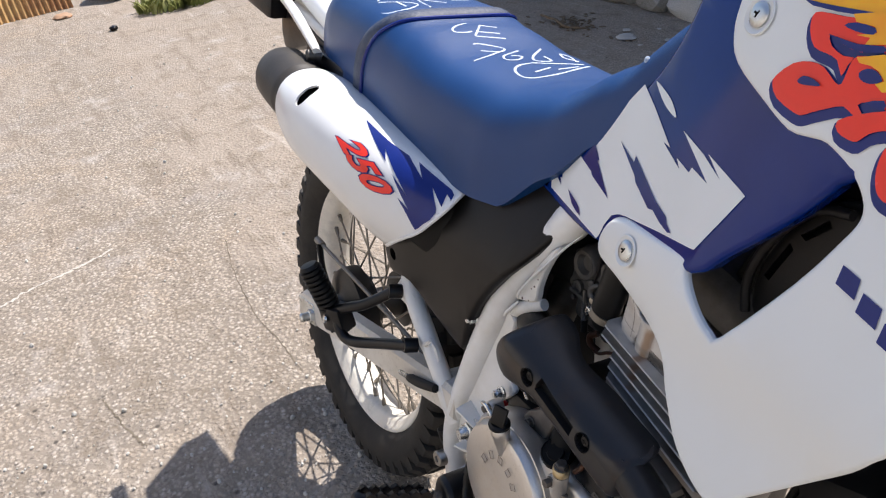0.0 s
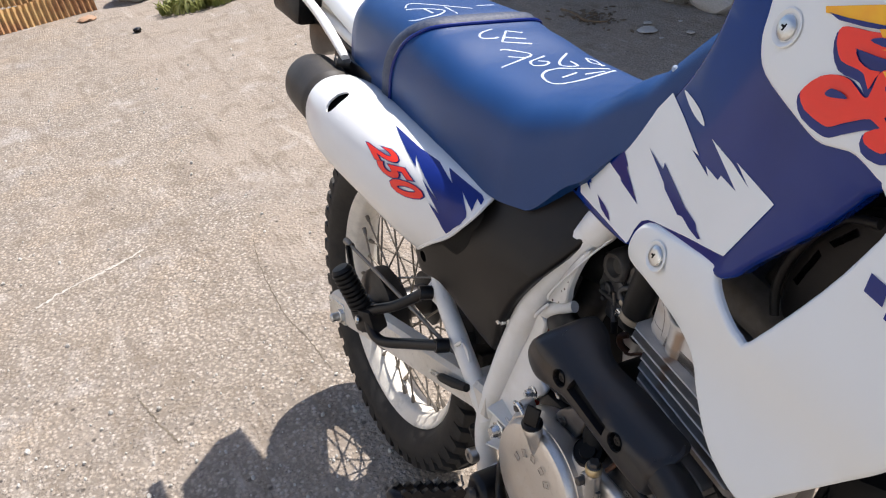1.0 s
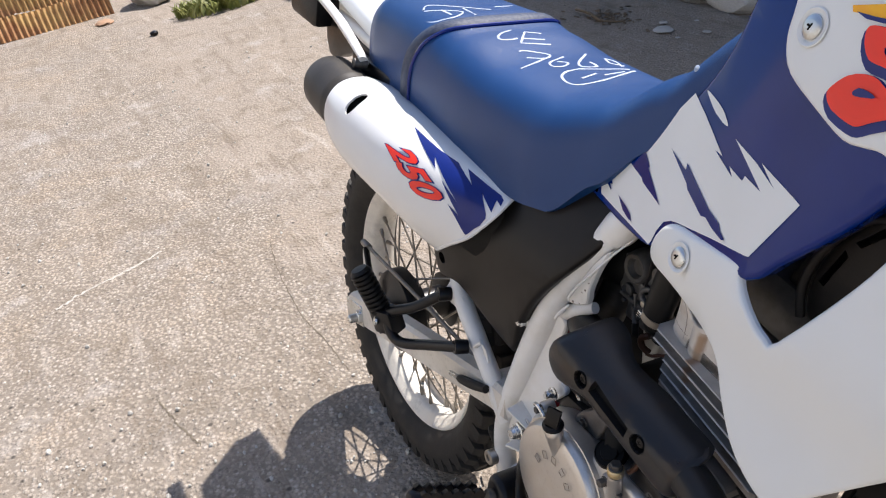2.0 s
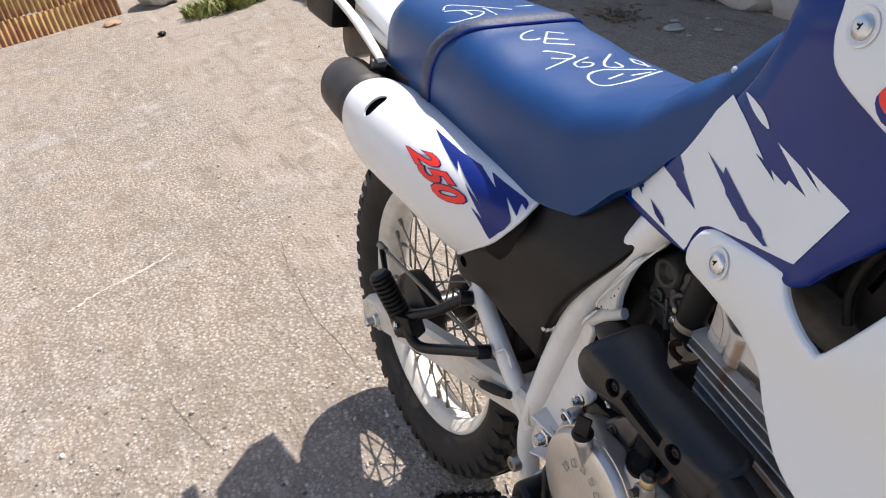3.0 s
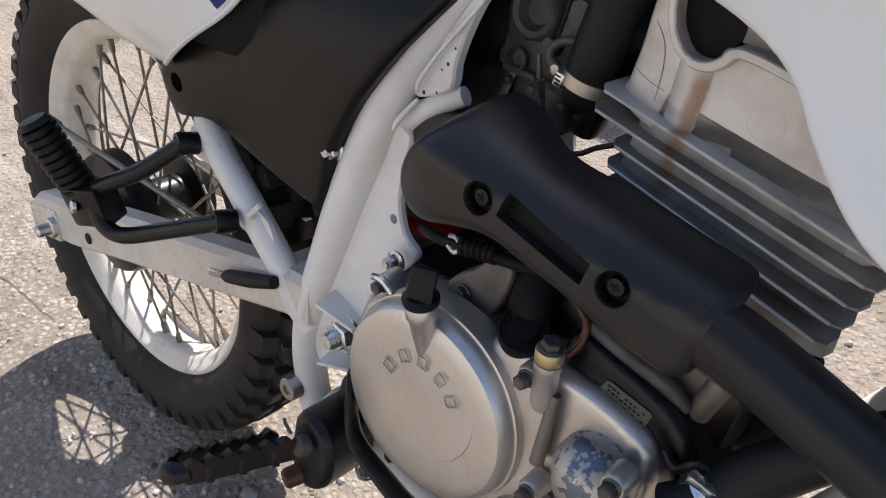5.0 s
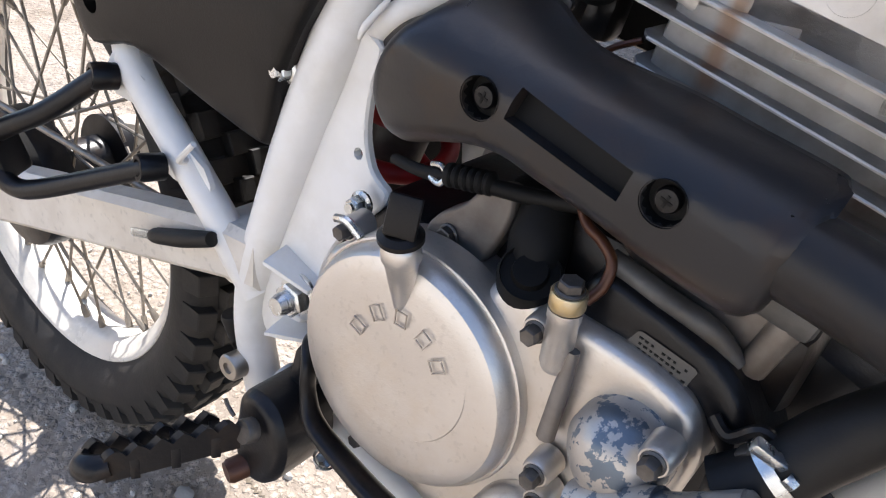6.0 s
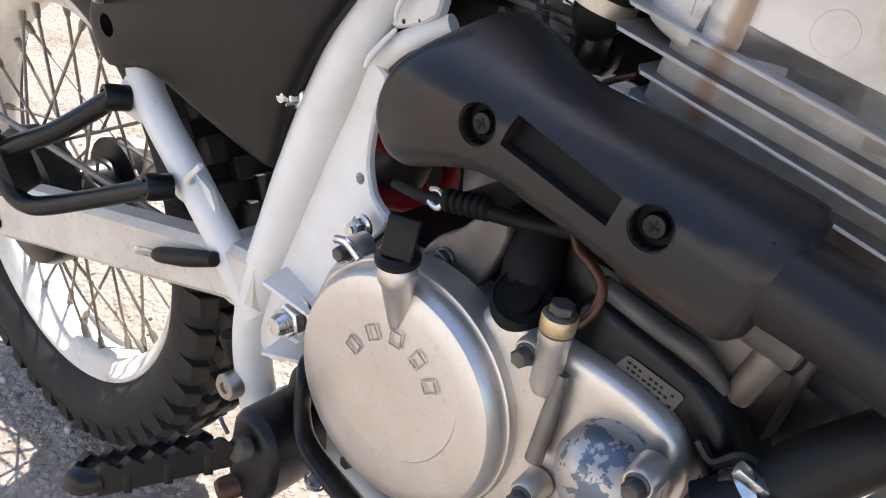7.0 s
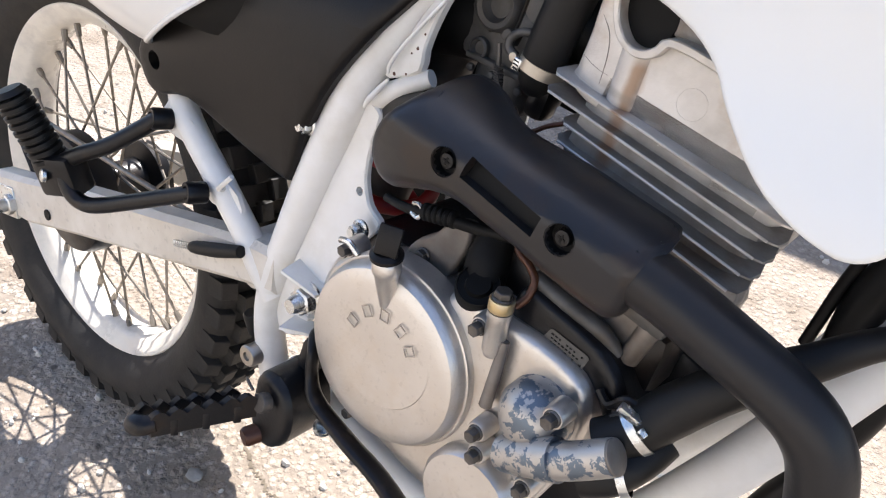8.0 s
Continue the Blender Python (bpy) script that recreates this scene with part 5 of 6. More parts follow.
    red = ([(0.7974, 0.9575), (0.8026, 0.9605), (0.8195, 0.9609), (0.833, 0.9621), (0.8469, 0.9626), (0.8584, 0.9633), (0.866, 0.9484), (0.8543, 0.948), (0.8396, 0.9453), (0.8269, 0.9466), (0.8149, 0.9501), (0.8193, 0.9442), (0.8298, 0.941), (0.8368, 0.9417), (0.835, 0.9372), (0.8332, 0.9305), (0.8264, 0.9379), (0.8169, 0.9397), (0.8069, 0.9411), (0.7995, 0.949)],
           [(0.7855, 0.9139), (0.7863, 0.9196), (0.796, 0.9291), (0.8084, 0.933), (0.8195, 0.9323), (0.8306, 0.9267), (0.8356, 0.9267), (0.8363, 0.9363), (0.8389, 0.943), (0.8557, 0.9453), (0.8677, 0.9451), (0.8801, 0.9208), (0.8678, 0.9217), (0.8567, 0.9221), (0.8513, 0.9191), (0.8563, 0.9155), (0.8517, 0.913), (0.8428, 0.916), (0.8328, 0.9119), (0.8238, 0.9073), (0.8168, 0.9033), (0.8093, 0.9031), (0.793, 0.9071)],
           [(0.8428, 0.9081), (0.8552, 0.9152), (0.8684, 0.9206), (0.8788, 0.9234), (0.8834, 0.9144), (0.8731, 0.9115), (0.8652, 0.9072), (0.8604, 0.9016), (0.8546, 0.9006), (0.8454, 0.9024)],
           [(0.8779, 0.9022), (0.8806, 0.9061), (0.8879, 0.9056), (0.9009, 0.8804), (0.893, 0.8787), (0.8858, 0.8804), (0.8815, 0.885), (0.8782, 0.8931)])
    eyes = ([(0.8049, 0.9212), (0.8086, 0.9248), (0.8169, 0.9246), (0.8229, 0.9225), (0.8166, 0.9209), (0.8081, 0.9197)],
            [(0.8233, 0.9567), (0.8304, 0.9595), (0.8441, 0.9591), (0.8444, 0.9556), (0.8326, 0.9551)],
            [(0.8149, 0.9501), (0.8266, 0.9472), (0.8395, 0.9456), (0.8553, 0.9482), (0.8537, 0.9514), (0.8377, 0.9492), (0.8253, 0.9497)],
            [(0.8449, 0.9353), (0.849, 0.9385), (0.8556, 0.9386), (0.8611, 0.9348), (0.8545, 0.9316), (0.8477, 0.9321)],
            [(0.8557, 0.9219), (0.8668, 0.9259), (0.8691, 0.9213), (0.862, 0.9207)])
    flames = ([(0.8264, 0.9634), (0.8443, 0.9676), (0.8558, 0.9685), (0.863, 0.9542), (0.8523, 0.9519), (0.8413, 0.9496), (0.8431, 0.9537), (0.8335, 0.9533), (0.8462, 0.9569), (0.8429, 0.9596), (0.8302, 0.9598)],
              [(0.8392, 0.9424), (0.8547, 0.9472), (0.8657, 0.949), (0.8742, 0.9323), (0.8632, 0.9293), (0.857, 0.9322), (0.8621, 0.935), (0.8564, 0.9388), (0.85, 0.9403), (0.8424, 0.94)])
    def fat(poly, d):
        out = []
        area = sum(p[0] * q[1] - q[0] * p[1] for p, q in zip(poly, poly[1:] + poly[:1]))
        for p, q, r in zip(poly[-1:] + poly[:-1], poly, poly[1:] + poly[:1]):
            t = (Vector(q) - Vector(p)).normalized() + (Vector(r) - Vector(q)).normalized()
            t = t.normalized() if t.length > 1e-6 else Vector((1, 0))
            out.append((q[0] + math.copysign(d, area) * t.y, q[1] - math.copysign(d, area) * t.x))
        return out
    for k, p in enumerate(red):
        part("decal_edge", sheet([(u + 0.0012, v - 0.0032) for u, v in fat(p, 0.0032)], lambda u, v, h, k=k: shroud_at(u, v, 0.0005 + 0.0002 * k + h), 0.03, 0, 0, sub=2), NAVY, sh, "dark blue decal edge")
    for k, p in enumerate(red):
        part("red_decal", sheet(p, lambda u, v, h, k=k: shroud_at(u, v, 0.0015 + 0.0002 * k + h), 0.03, 0, 0, sub=2), RED, sh, "red decal shape")
    for p in flames:
        part("yellow_decal", sheet(p, lambda u, v, h: shroud_at(u, v, 0.0026 + h), 0.03, 0, 0, smooth_outline=False), YELLOW, sh, "yellow flame decal")
    for p in eyes:
        part("decal_eye", sheet(p, lambda u, v, h: shroud_at(u, v, 0.0030 + h), 0.03, 0, 0, sub=2), NAVY, sh)
    part("yellow_decal", sheet([(0.782, 0.9648), (0.7959, 0.9648), (0.8134, 0.9645), (0.8298, 0.9645), (0.8452, 0.9658), (0.8565, 0.9672), (0.8505, 0.9789), (0.8218, 0.9762), (0.7801, 0.9684)], lay2, 0.03, 0, 0, smooth_outline=False), YELLOW, sh, "yellow flame decal")
    part("decal_edge", sheet([(0.7851, 0.9656), (0.8001, 0.9651), (0.8151, 0.9654), (0.833, 0.966), (0.8447, 0.9668), (0.8558, 0.9685), (0.857, 0.9661), (0.8456, 0.965), (0.8303, 0.9634), (0.8145, 0.9625), (0.7947, 0.9627)], lay3, 0.03, 0, 0, smooth_outline=False), NAVY, sh)
    # radiator behind the shroud
    rad = part("radiator", box(bmesh.new(), (0.965, -0.072, 0.735), (0.030, 0.085, 0.22), turn_y(-18), 0.004), DARK, bike, "black radiator behind the shroud")
    for k in range(12):
        part("radiator_fin", box(bmesh.new(), (0.965 + 0.0056 * (k - 5.5), -0.072, 0.735 + 0.0172 * (k - 5.5)), (0.036, 0.089, 0.003), turn_y(-18), 0.0008), BLACK, rad)
    # maker's name as plain blocks
    for u, v in ((0.890, 0.832), (0.908, 0.8245), (0.926, 0.817)):
        q = [(-0.0074, -0.0040), (-0.0074, 0.0072), (0.0060, 0.0050), (0.0074, -0.0064)]
        part("name_block", sheet([(u + a, v + b) for a, b in q], lay, 0.03, 0, 0, smooth_outline=False), NAVY, sh, "dark blue lettering block")
    # fixing screws in dished seats
    for c in ((0.700, 0.7605), (0.7535, 0.950)):
        p = shroud_at(*c, 0.0)
        nrm = Vector((-0.2, -1, 0.21))
        part("screw_seat", lathe(bmesh.new(), [(0.0135, 0.0010), (0.0126, 0.0016), (0.0108, 0.0010), (0.0085, -0.001)], p, nrm, 28), WHITE, sh)
        part("shroud_screw", screw(bmesh.new(), p, 0.0086, 0.0028, nrm), ZINC, sh, "zinc cross-head screw")
        bm = bmesh.new()
        for ang in (0, 90):
            box(bm, p + nrm.normalized() * 0.0027, (0.0052, 0.0008, 0.0013), Matrix.Rotation(radians(12), 3, "Z") @ turn_y(ang + 30))
        part("cross_slot", bm, DARK, sh)
    # black side panel under the seat
    B = [(0.278, 0.535), (0.262, 0.556), (0.268, 0.585), (0.33, 0.655), (0.41, 0.705), (0.46, 0.735), (0.545, 0.755), (0.585, 0.745), (0.578, 0.715), (0.549, 0.671), (0.504, 0.614), (0.477, 0.567), (0.466, 0.534), (0.461, 0.522), (0.452, 0.517), (0.400, 0.528), (0.330, 0.545)]
    side_at = lambda u, v, h: Vector((u, -0.118 - 0.05 * math.sin(max(0, min(1, (v - 0.5) / 0.25)) * math.pi) * 0.25 + 0.03 * max(0, v - 0.66) / 0.08 - h, v))
    sp = part("side_panel", sheet(B, side_at, 0.02, 0.006, 0.006, sub=3, holes=[[(0.287 + 0.0085 * math.cos(k * math.pi / 6), 0.567 + 0.0085 * math.sin(k * math.pi / 6)) for k in range(12)]]), BLACKPL, bike, "dusty black plastic side panel below the seat", 50)
    part("panel_screw", screw(bmesh.new(), (0.287, -0.112, 0.567), 0.006, 0.003), ZINC, sp)
    part("side_panel", sheet(B, lambda u, v, h: side_at(u, v, h) * Vector((1, -1, 1)), 0.05, 0.006, 0, sub=2), BLACKPL, bike, "black plastic side panel on the far side")


bodywork()


def tail():
    # white rear mudguard, grab rail and the black lamp parts behind
    bm = bmesh.new()
    rings = []
    for x, z, w in ((0.10, 0.755, 0.080), (-0.05, 0.800, 0.088), (-0.20, 0.838, 0.086), (-0.345, 0.846, 0.070), (-0.405, 0.735, 0.020)):
        rings.append([bm.verts.new((x, w * math.cos(a), z + 0.035 * math.sin(a) ** 0.6)) for a in [math.pi * k / 20 for k in range(21)]])
    for a, b in zip(rings, rings[1:]):
        for k in range(20):
            bm.faces.new((a[k], a[k + 1], b[k + 1], b[k]))
    low = [[bm.verts.new(v.co - Vector((0, 0, 0.004))) for v in r] for r in rings]
    for a, b in zip(low, low[1:]):
        for k in range(20):
            bm.faces.new((a[k], b[k], b[k + 1], a[k + 1]))
    for k in (0, 20):
        for i in range(4):
            bm.faces.new((rings[i][k], rings[i + 1][k], low[i + 1][k], low[i][k]))
    mg = part("rear_mudguard", bm, WHITE, bike, "white plastic rear mudguard", 50)
    rail = part("grab_rail", tube(bmesh.new(), [(0.014, -0.121, 0.771), (-0.051, -0.119, 0.798), (-0.138, -0.115, 0.823), (-0.39, -0.105, 0.875)], [0.011, 0.014, 0.015, 0.015], 14, flat=0.5), FRAMEWHITE, bike, "white grab rail beside the seat")
    bm = lathe(bmesh.new(), [(0.0085, -0.012), (0.0085, 0.008), (0.006, 0.010), (0.0045, 0.010), (0.004, 0.005), (0, 0.005)], (0.006, -0.126, 0.766), (-0.2, -1, 0.1), 18)
    part("rail_bolt", bm, BOLTDARK, rail, "socket-head bolt")
    bm = box(bmesh.new(), (0.015, -0.104, 0.752), (0.15, 0.016, 0.030), turn_y(3), 0.004)
    part("muffler_stay", bm, BLACK, mg, "black muffler stay")
    bm = sheet([(-0.02, 0.775), (-0.16, 0.80), (-0.22, 0.785), (-0.21, 0.735), (-0.17, 0.735), (-0.10, 0.755), (0.04, 0.742)], lambda u, v, h: Vector((u, -0.095 - h, v)), 0.05, 0.02, 0.004, sub=2)
    part("lamp_bracket", bm, BLACK, mg, "black lamp bracket")
    bm = bmesh.new()
    box(bm, (-0.235, -0.108, 0.820), (0.10, 0.05, 0.062), Euler((0, radians(12), radians(8))).to_matrix(), 0.012)
    part("indicator_body", bm, BLACK, mg, "black rear indicator")


tail()


# ---- engine ----
def engine():
    bm = bmesh.new()
    box(bm, (0.645, 0, 0.435), (0.235, 0.215, 0.155), turn_y(0), 0.02)
    box(bm, (0.752, -0.02, 0.502), (0.050, 0.15, 0.085), turn_y(12), 0.02)
    box(bm, (0.70, -0.06, 0.525), (0.16, 0.11, 0.05), turn_y(6), 0.012)
    en = part("engine", bm, BLACK, bike, "single-cylinder engine with cast aluminium covers", 40)
    bm = box(bmesh.new(), (0.770, -0.055, 0.472), (0.056, 0.060, 0.105), turn_y(20), 0.012)
    part("front_case", bm, BLACK, en, "black front of the crankcase")
    C = [(0.532, 0.442), (0.538, 0.485), (0.551, 0.497), (0.580, 0.511), (0.618, 0.5155), (0.640, 0.5135), (0.652, 0.5205), (0.676, 0.5215), (0.698, 0.5205), (0.722, 0.5175), (0.741, 0.5115), (0.752, 0.503), (0.757, 0.489), (0.757, 0.470), (0.748, 0.430), (0.730, 0.388), (0.70, 0.362), (0.655, 0.356), (0.600, 0.372), (0.556, 0.402)]
    cc = part("crankcase_cover", sheet(C, lambda u, v, h: Vector((u, -0.146 - h, v)), 0.02, 0.030, 0.008, sub=4), CAST, en, "cast aluminium crankcase cover with stains", 50)
    ctr = (0.609, -0.146, 0.4535)
    prof = [(0.0712, -0.012), (0.0712, 0.0025), (0.0704, 0.0055), (0.0694, 0.0060), (0.0686, 0.0055), (0.0680, 0.0080), (0.0668, 0.0120), (0.0640, 0.0155), (0.0600, 0.0172), (0.0540, 0.0180), (0.0400, 0.0188), (0.020, 0.0193), (0, 0.0194)]
    cl = part("clutch_cover", lathe(bmesh.new(), prof, ctr, n=96), CAST, en, "round cast aluminium clutch cover with stains and scratches", 28)
    disc = [(0.0452, 0.0165), (0.0449, 0.0180), (0.0440, 0.0192), (0.030, 0.0197), (0, 0.0198)]
    part("cover_boss", lathe(bmesh.new(), disc, (0.6105, -0.1455, 0.4635), (0.030, -1, 0.036), n=80), CAST, cl)
    # raised strokes stand where the maker's name is cast
    for deg in (157, 121, 89, 58, 29):
        a = radians(deg)
        m = Matrix.Rotation(-(a - math.pi / 2), 3, "Y")
        p = Vector((0.6125 + 0.0288 * math.cos(a), -0.1662, 0.4625 + 0.0288 * math.sin(a)))
        bm = bmesh.new()
        for dx, dz, sx, sz in ((-0.0034, 0, 0.0007, 0.0086), (0.0034, 0, 0.0007, 0.0086), (0, 0.0040, 0.0064, 0.0006), (0, -0.0040, 0.0064, 0.0006)):
            box(bm, p + m @ Vector((dx, 0, dz)), (sx * 0.8, 0.0008, sz), m)
        part("cast_mark", bm, CASTMARK, cl)
    rng = random.Random(31)
    for k in range(9):
        c = Vector((0.5785 + rng.uniform(-0.010, 0.010), -0.1610 - 0.0008, 0.4985 + rng.uniform(-0.008, 0.008)))
        part("scuff", box(bmesh.new(), c, (rng.uniform(0.002, 0.006), 0.0008, 0.0005), turn_y(rng.uniform(-70, 60))), CASTMARK, cl)
    # oil filler neck and its black cap
    bm = lathe(bmesh.new(), [(0.0045, -0.034), (0.0068, -0.018), (0.0085, -0.004), (0.0098, -0.002), (0.0098, 0.006), (0.0088, 0.0072), (0.006, 0.0072)], (0.6100, -0.1675, 0.5270), (0.03, -0.22, 1), 28)
    part("filler_neck", bm, CAST, cl)
    cap = lathe(bmesh.new(), [(0.0085, 0), (0.0112, 0.0015), (0.0112, 0.0040), (0.0085, 0.0065), (0, 0.0065)], (0.6103, -0.1692, 0.5345), (0.03, -0.22, 1), 24)
    box(cap, (0.6125, -0.1725, 0.5490), (0.0155, 0.0042, 0.0200), Euler((radians(-14), radians(3), radians(25))).to_matrix(), 0.0012)
    part("filler_cap", cap, BLACKPL, cl, "black plastic oil filler cap")
    # union boss beside the cover
    bm = lathe(bmesh.new(), [(0.0055, -0.032), (0.0070, -0.028), (0.0072, -0.004), (0.0078, -0.003), (0.0078, 0.002), (0, 0.002)], (0.6900, -0.154, 0.5300), (0.03, -0.1, 1), 24)
    part("oil_boss", bm, CAST, cc)
    bm = lathe(bmesh.new(), [(0.0076, 0), (0.0081, 0.0008), (0.0081, 0.0075), (0.0076, 0.0083), (0.004, 0.0083)], (0.6901, -0.1543, 0.5325), (0.03, -0.1, 1), 24)
    part("brass_collar", bm, BRASS, cc, "aged brass collar")
    part("union_bolt", hexbolt(bmesh.new(), (0.6904, -0.1552, 0.5405), 0.0056, 0.006, (0.03, -0.1, 1), 1.2), BOLTDARK, cc)
    part("oil_pipe", tube(bmesh.new(), [(0.692, -0.140, 0.530), (0.6965, -0.136, 0.538), (0.6960, -0.132, 0.548), (0.689, -0.130, 0.5545), (0.678, -0.126, 0.558), (0.668, -0.118, 0.566)], 0.0026, 12), RUSTPIPE, cc, "rust-brown oil pipe")
    # shadow streak below the boss, drawn as a bar of darker alloy
    part("shadow_streak", tube(bmesh.new(), [(0.697, -0.1520, 0.512), (0.696, -0.1525, 0.490), (0.694, -0.1525, 0.462)], [0.0030, 0.0042, 0.0046], 10), BASEALU, cc, "dark bar standing in for a shadow streak on the casting")
    # cover bolts with their bosses
    for x, y, z in ((0.679, -0.152, 0.514), (0.6975, -0.160, 0.4475), (0.701, -0.160, 0.432), (0.748, -0.169, 0.4965), (0.551, -0.138, 0.506), (0.573, -0.136, 0.372), (0.738, -0.160, 0.430)):
        part("cover_bolt", hexbolt(bmesh.new(), (x, y - 0.002, z), 0.0046, 0.0085, flange=1.22), BOLTDARK, cc)
        part("boss", lathe(bmesh.new(), [(0.0080, 0.012), (0.0074, -0.001), (0.0064, -0.003), (0, -0.003)], (x, y, z), (0, 1, 0), 20), CAST, cc)
    part("side_clip", tube(bmesh.new(), [(0.551, -0.150, 0.516), (0.560, -0.151, 0.518), (0.569, -0.15, 0.512)], 0.0025, 8), ZINC, cc)
    # small cover low on the case
    bm = lathe(bmesh.new(), [(0.037, 0), (0.037, 0.012), (0.034, 0.016), (0.0, 0.018)], (0.699, -0.146, 0.388), n=40)
    part("filter_cover", bm, CAST, en, "smooth aluminium filter cover")
    # water pump with flaking paint
    bm = lathe(bmesh.new(), [(0.024, -0.012), (0.0235, 0.006), (0.0205, 0.012), (0.0150, 0.0195), (0.008, 0.023), (0, 0.0235)], (0.7285, -0.150, 0.4765), n=40)
    wp = part("water_pump", bm, FLAKED, en, "water pump with flaking silver paint")
    part("pump_outlet", tube(bmesh.new(), [(0.722, -0.166, 0.450), (0.742, -0.170, 0.462), (0.765, -0.171, 0.477), (0.787, -0.169, 0.494)], [0.0118, 0.0118, 0.0112, 0.0108], 22), FLAKED, wp)
    part("spigot_end", lathe(bmesh.new(), [(0.0104, -0.004), (0.0104, 0.0016), (0.0094, 0.0024), (0, 0.0024)], (0.787, -0.169, 0.494), (0.022, 0.002, 0.017), 24), BASEALU, wp)
    part("pump_ring", tube(bmesh.new(), [(0.747, -0.1705, 0.4655), (0.758, -0.171, 0.4725)], 0.0132, 22, 1), FLAKED, wp)
    part("pump_hose", tube(bmesh.new(), [(0.770, -0.150, 0.482), (0.784, -0.143, 0.494), (0.800, -0.132, 0.516), (0.821, -0.124, 0.541), (0.850, -0.108, 0.566), (0.880, -0.098, 0.592), (0.93, -0.085, 0.612)], [0.0140, 0.0145, 0.0150, 0.0135, 0.0105, 0.0080, 0.0080], 20), HOSE, wp, "black coolant hose")
    a, d = Vector((0.7865, -0.1415, 0.4975)), Vector((0.012, 0.008, 0.016)).normalized()
    part("hose_clamp", lathe(bmesh.new(), [(0.0148, -0.0026), (0.0155, -0.0026), (0.0155, 0.0026), (0.0148, 0.0026)], a, d, 30), ZINC, wp, "steel hose clamp")
    bm = box(bmesh.new(), a + Vector((-0.004, -0.010, 0.0135)), (0.015, 0.006, 0.0052), Euler((0.2, radians(25), 0.3)).to_matrix(), 0.001)
    part("clamp_screw", hexbolt(bm, a + Vector((0.004, -0.012, 0.0095)), 0.0030, 0.005, (1, 0, -0.5), 1.0), ZINC, wp)
    part("lower_hose", tube(bmesh.new(), [(0.770, -0.160, 0.462), (0.783, -0.156, 0.469), (0.790, -0.150, 0.476), (0.796, -0.140, 0.484), (0.800, -0.130, 0.492)], [0.0120, 0.0120, 0.0118, 0.0115, 0.011], 18), HOSE, wp, "black coolant hose")
    part("hose_clamp", lathe(bmesh.new(), [(0.0126, -0.0026), (0.0131, -0.0026), (0.0131, 0.0026), (0.0126, 0.0026)], (0.790, -0.1525, 0.4728), (0.02, 0.010, 0.013), 28), ZINC, wp, "steel hose clamp")
    part("upper_hose", tube(bmesh.new(), [(0.8535, -0.052, 0.548), (0.8570, -0.050, 0.585), (0.866, -0.050, 0.612), (0.882, -0.050, 0.650), (0.91, -0.05, 0.70)], [0.010, 0.0125, 0.0135, 0.0135, 0.013], 18), HOSE, wp, "black radiator hose")
    part("drain_tube", tube(bmesh.new(), [(0.836, -0.050, 0.546), (0.839, -0.050, 0.568), (0.8425, -0.050, 0.592), (0.85, -0.05, 0.625)], 0.0038, 10), HOSE, wp, "thin black drain tube")
    part("radiator_tank", box(bmesh.new(), (0.905, -0.055, 0.640), (0.055, 0.11, 0.075), turn_y(-18), 0.01), DARK, wp, "black lower radiator tank")
    # black upper case with its foil label
    U = [(0.690, 0.506), (0.686, 0.532), (0.696, 0.543), (0.716, 0.5395), (0.7405, 0.5325), (0.7535, 0.5260), (0.7640, 0.5170), (0.7720, 0.5050), (0.780, 0.494), (0.778, 0.484), (0.765, 0.480), (0.755, 0.495), (0.735, 0.510)]
    uc = part("upper_case", sheet(U, lambda u, v, h: Vector((u, -0.136 - h, v)), 0.02, 0.03, 0.007, sub=3), BLACK, en, "black painted upper crankcase")
    L = [(0.7125, 0.5180), (0.7168, 0.5258), (0.7185, 0.5266), (0.7440, 0.5214), (0.7452, 0.5198), (0.7420, 0.5095), (0.7404, 0.5087), (0.7136, 0.5166)]
    lb = part("engine_label", sheet(L, lambda u, v, h: Vector((u, -0.1368 - h, v)), 0.05, 0, 0, smooth_outline=False), LABEL, uc, "worn foil label with unreadable print")
    bm = bmesh.new()
    rng = random.Random(8)
    for r in range(3):
        for k in range(9):
            if rng.random() < 0.75:
                u = 0.7180 + k * 0.0027
                box(bm, (u + 0.001, -0.1371, 0.5236 - r * 0.0028 - (u - 0.7180) * 0.23), (0.0020 * rng.uniform(0.5, 1), 0.0004, 0.0009), turn_y(9))
    part("print_bars", bm, DARK, lb)
    B = [(0.690, 0.560), (0.694, 0.547), (0.712, 0.540), (0.734, 0.5335), (0.7450, 0.5275), (0.7567, 0.5205), (0.7640, 0.5230), (0.7775, 0.5560), (0.776, 0.572), (0.735, 0.582), (0.695, 0.585)]
    cb = part("cylinder_base", sheet(B, lambda u, v, h: Vector((u, -0.117 - h, v)), 0.02, 0.05, 0.004, sub=3), BASEALU, en, "grey cast cylinder base")
    part("base_rib", tube(bmesh.new(), [(0.7605, -0.1170, 0.521), (0.7660, -0.1175, 0.540), (0.7725, -0.116, 0.562)], [0.0065, 0.0070, 0.0070], 14), BASEALU, cb)
    part("base_ledge", tube(bmesh.new(), [(0.693, -0.127, 0.5475), (0.720, -0.127, 0.5405), (0.7435, -0.126, 0.5345), (0.756, -0.122, 0.523)], [0.0050, 0.0055, 0.0055, 0.0040], 12), CARB, cb)
    part("case_bolt", hexbolt(bmesh.new(), (0.776, -0.140, 0.500), 0.0056, 0.009, flange=1.3), BOLTDARK, uc)
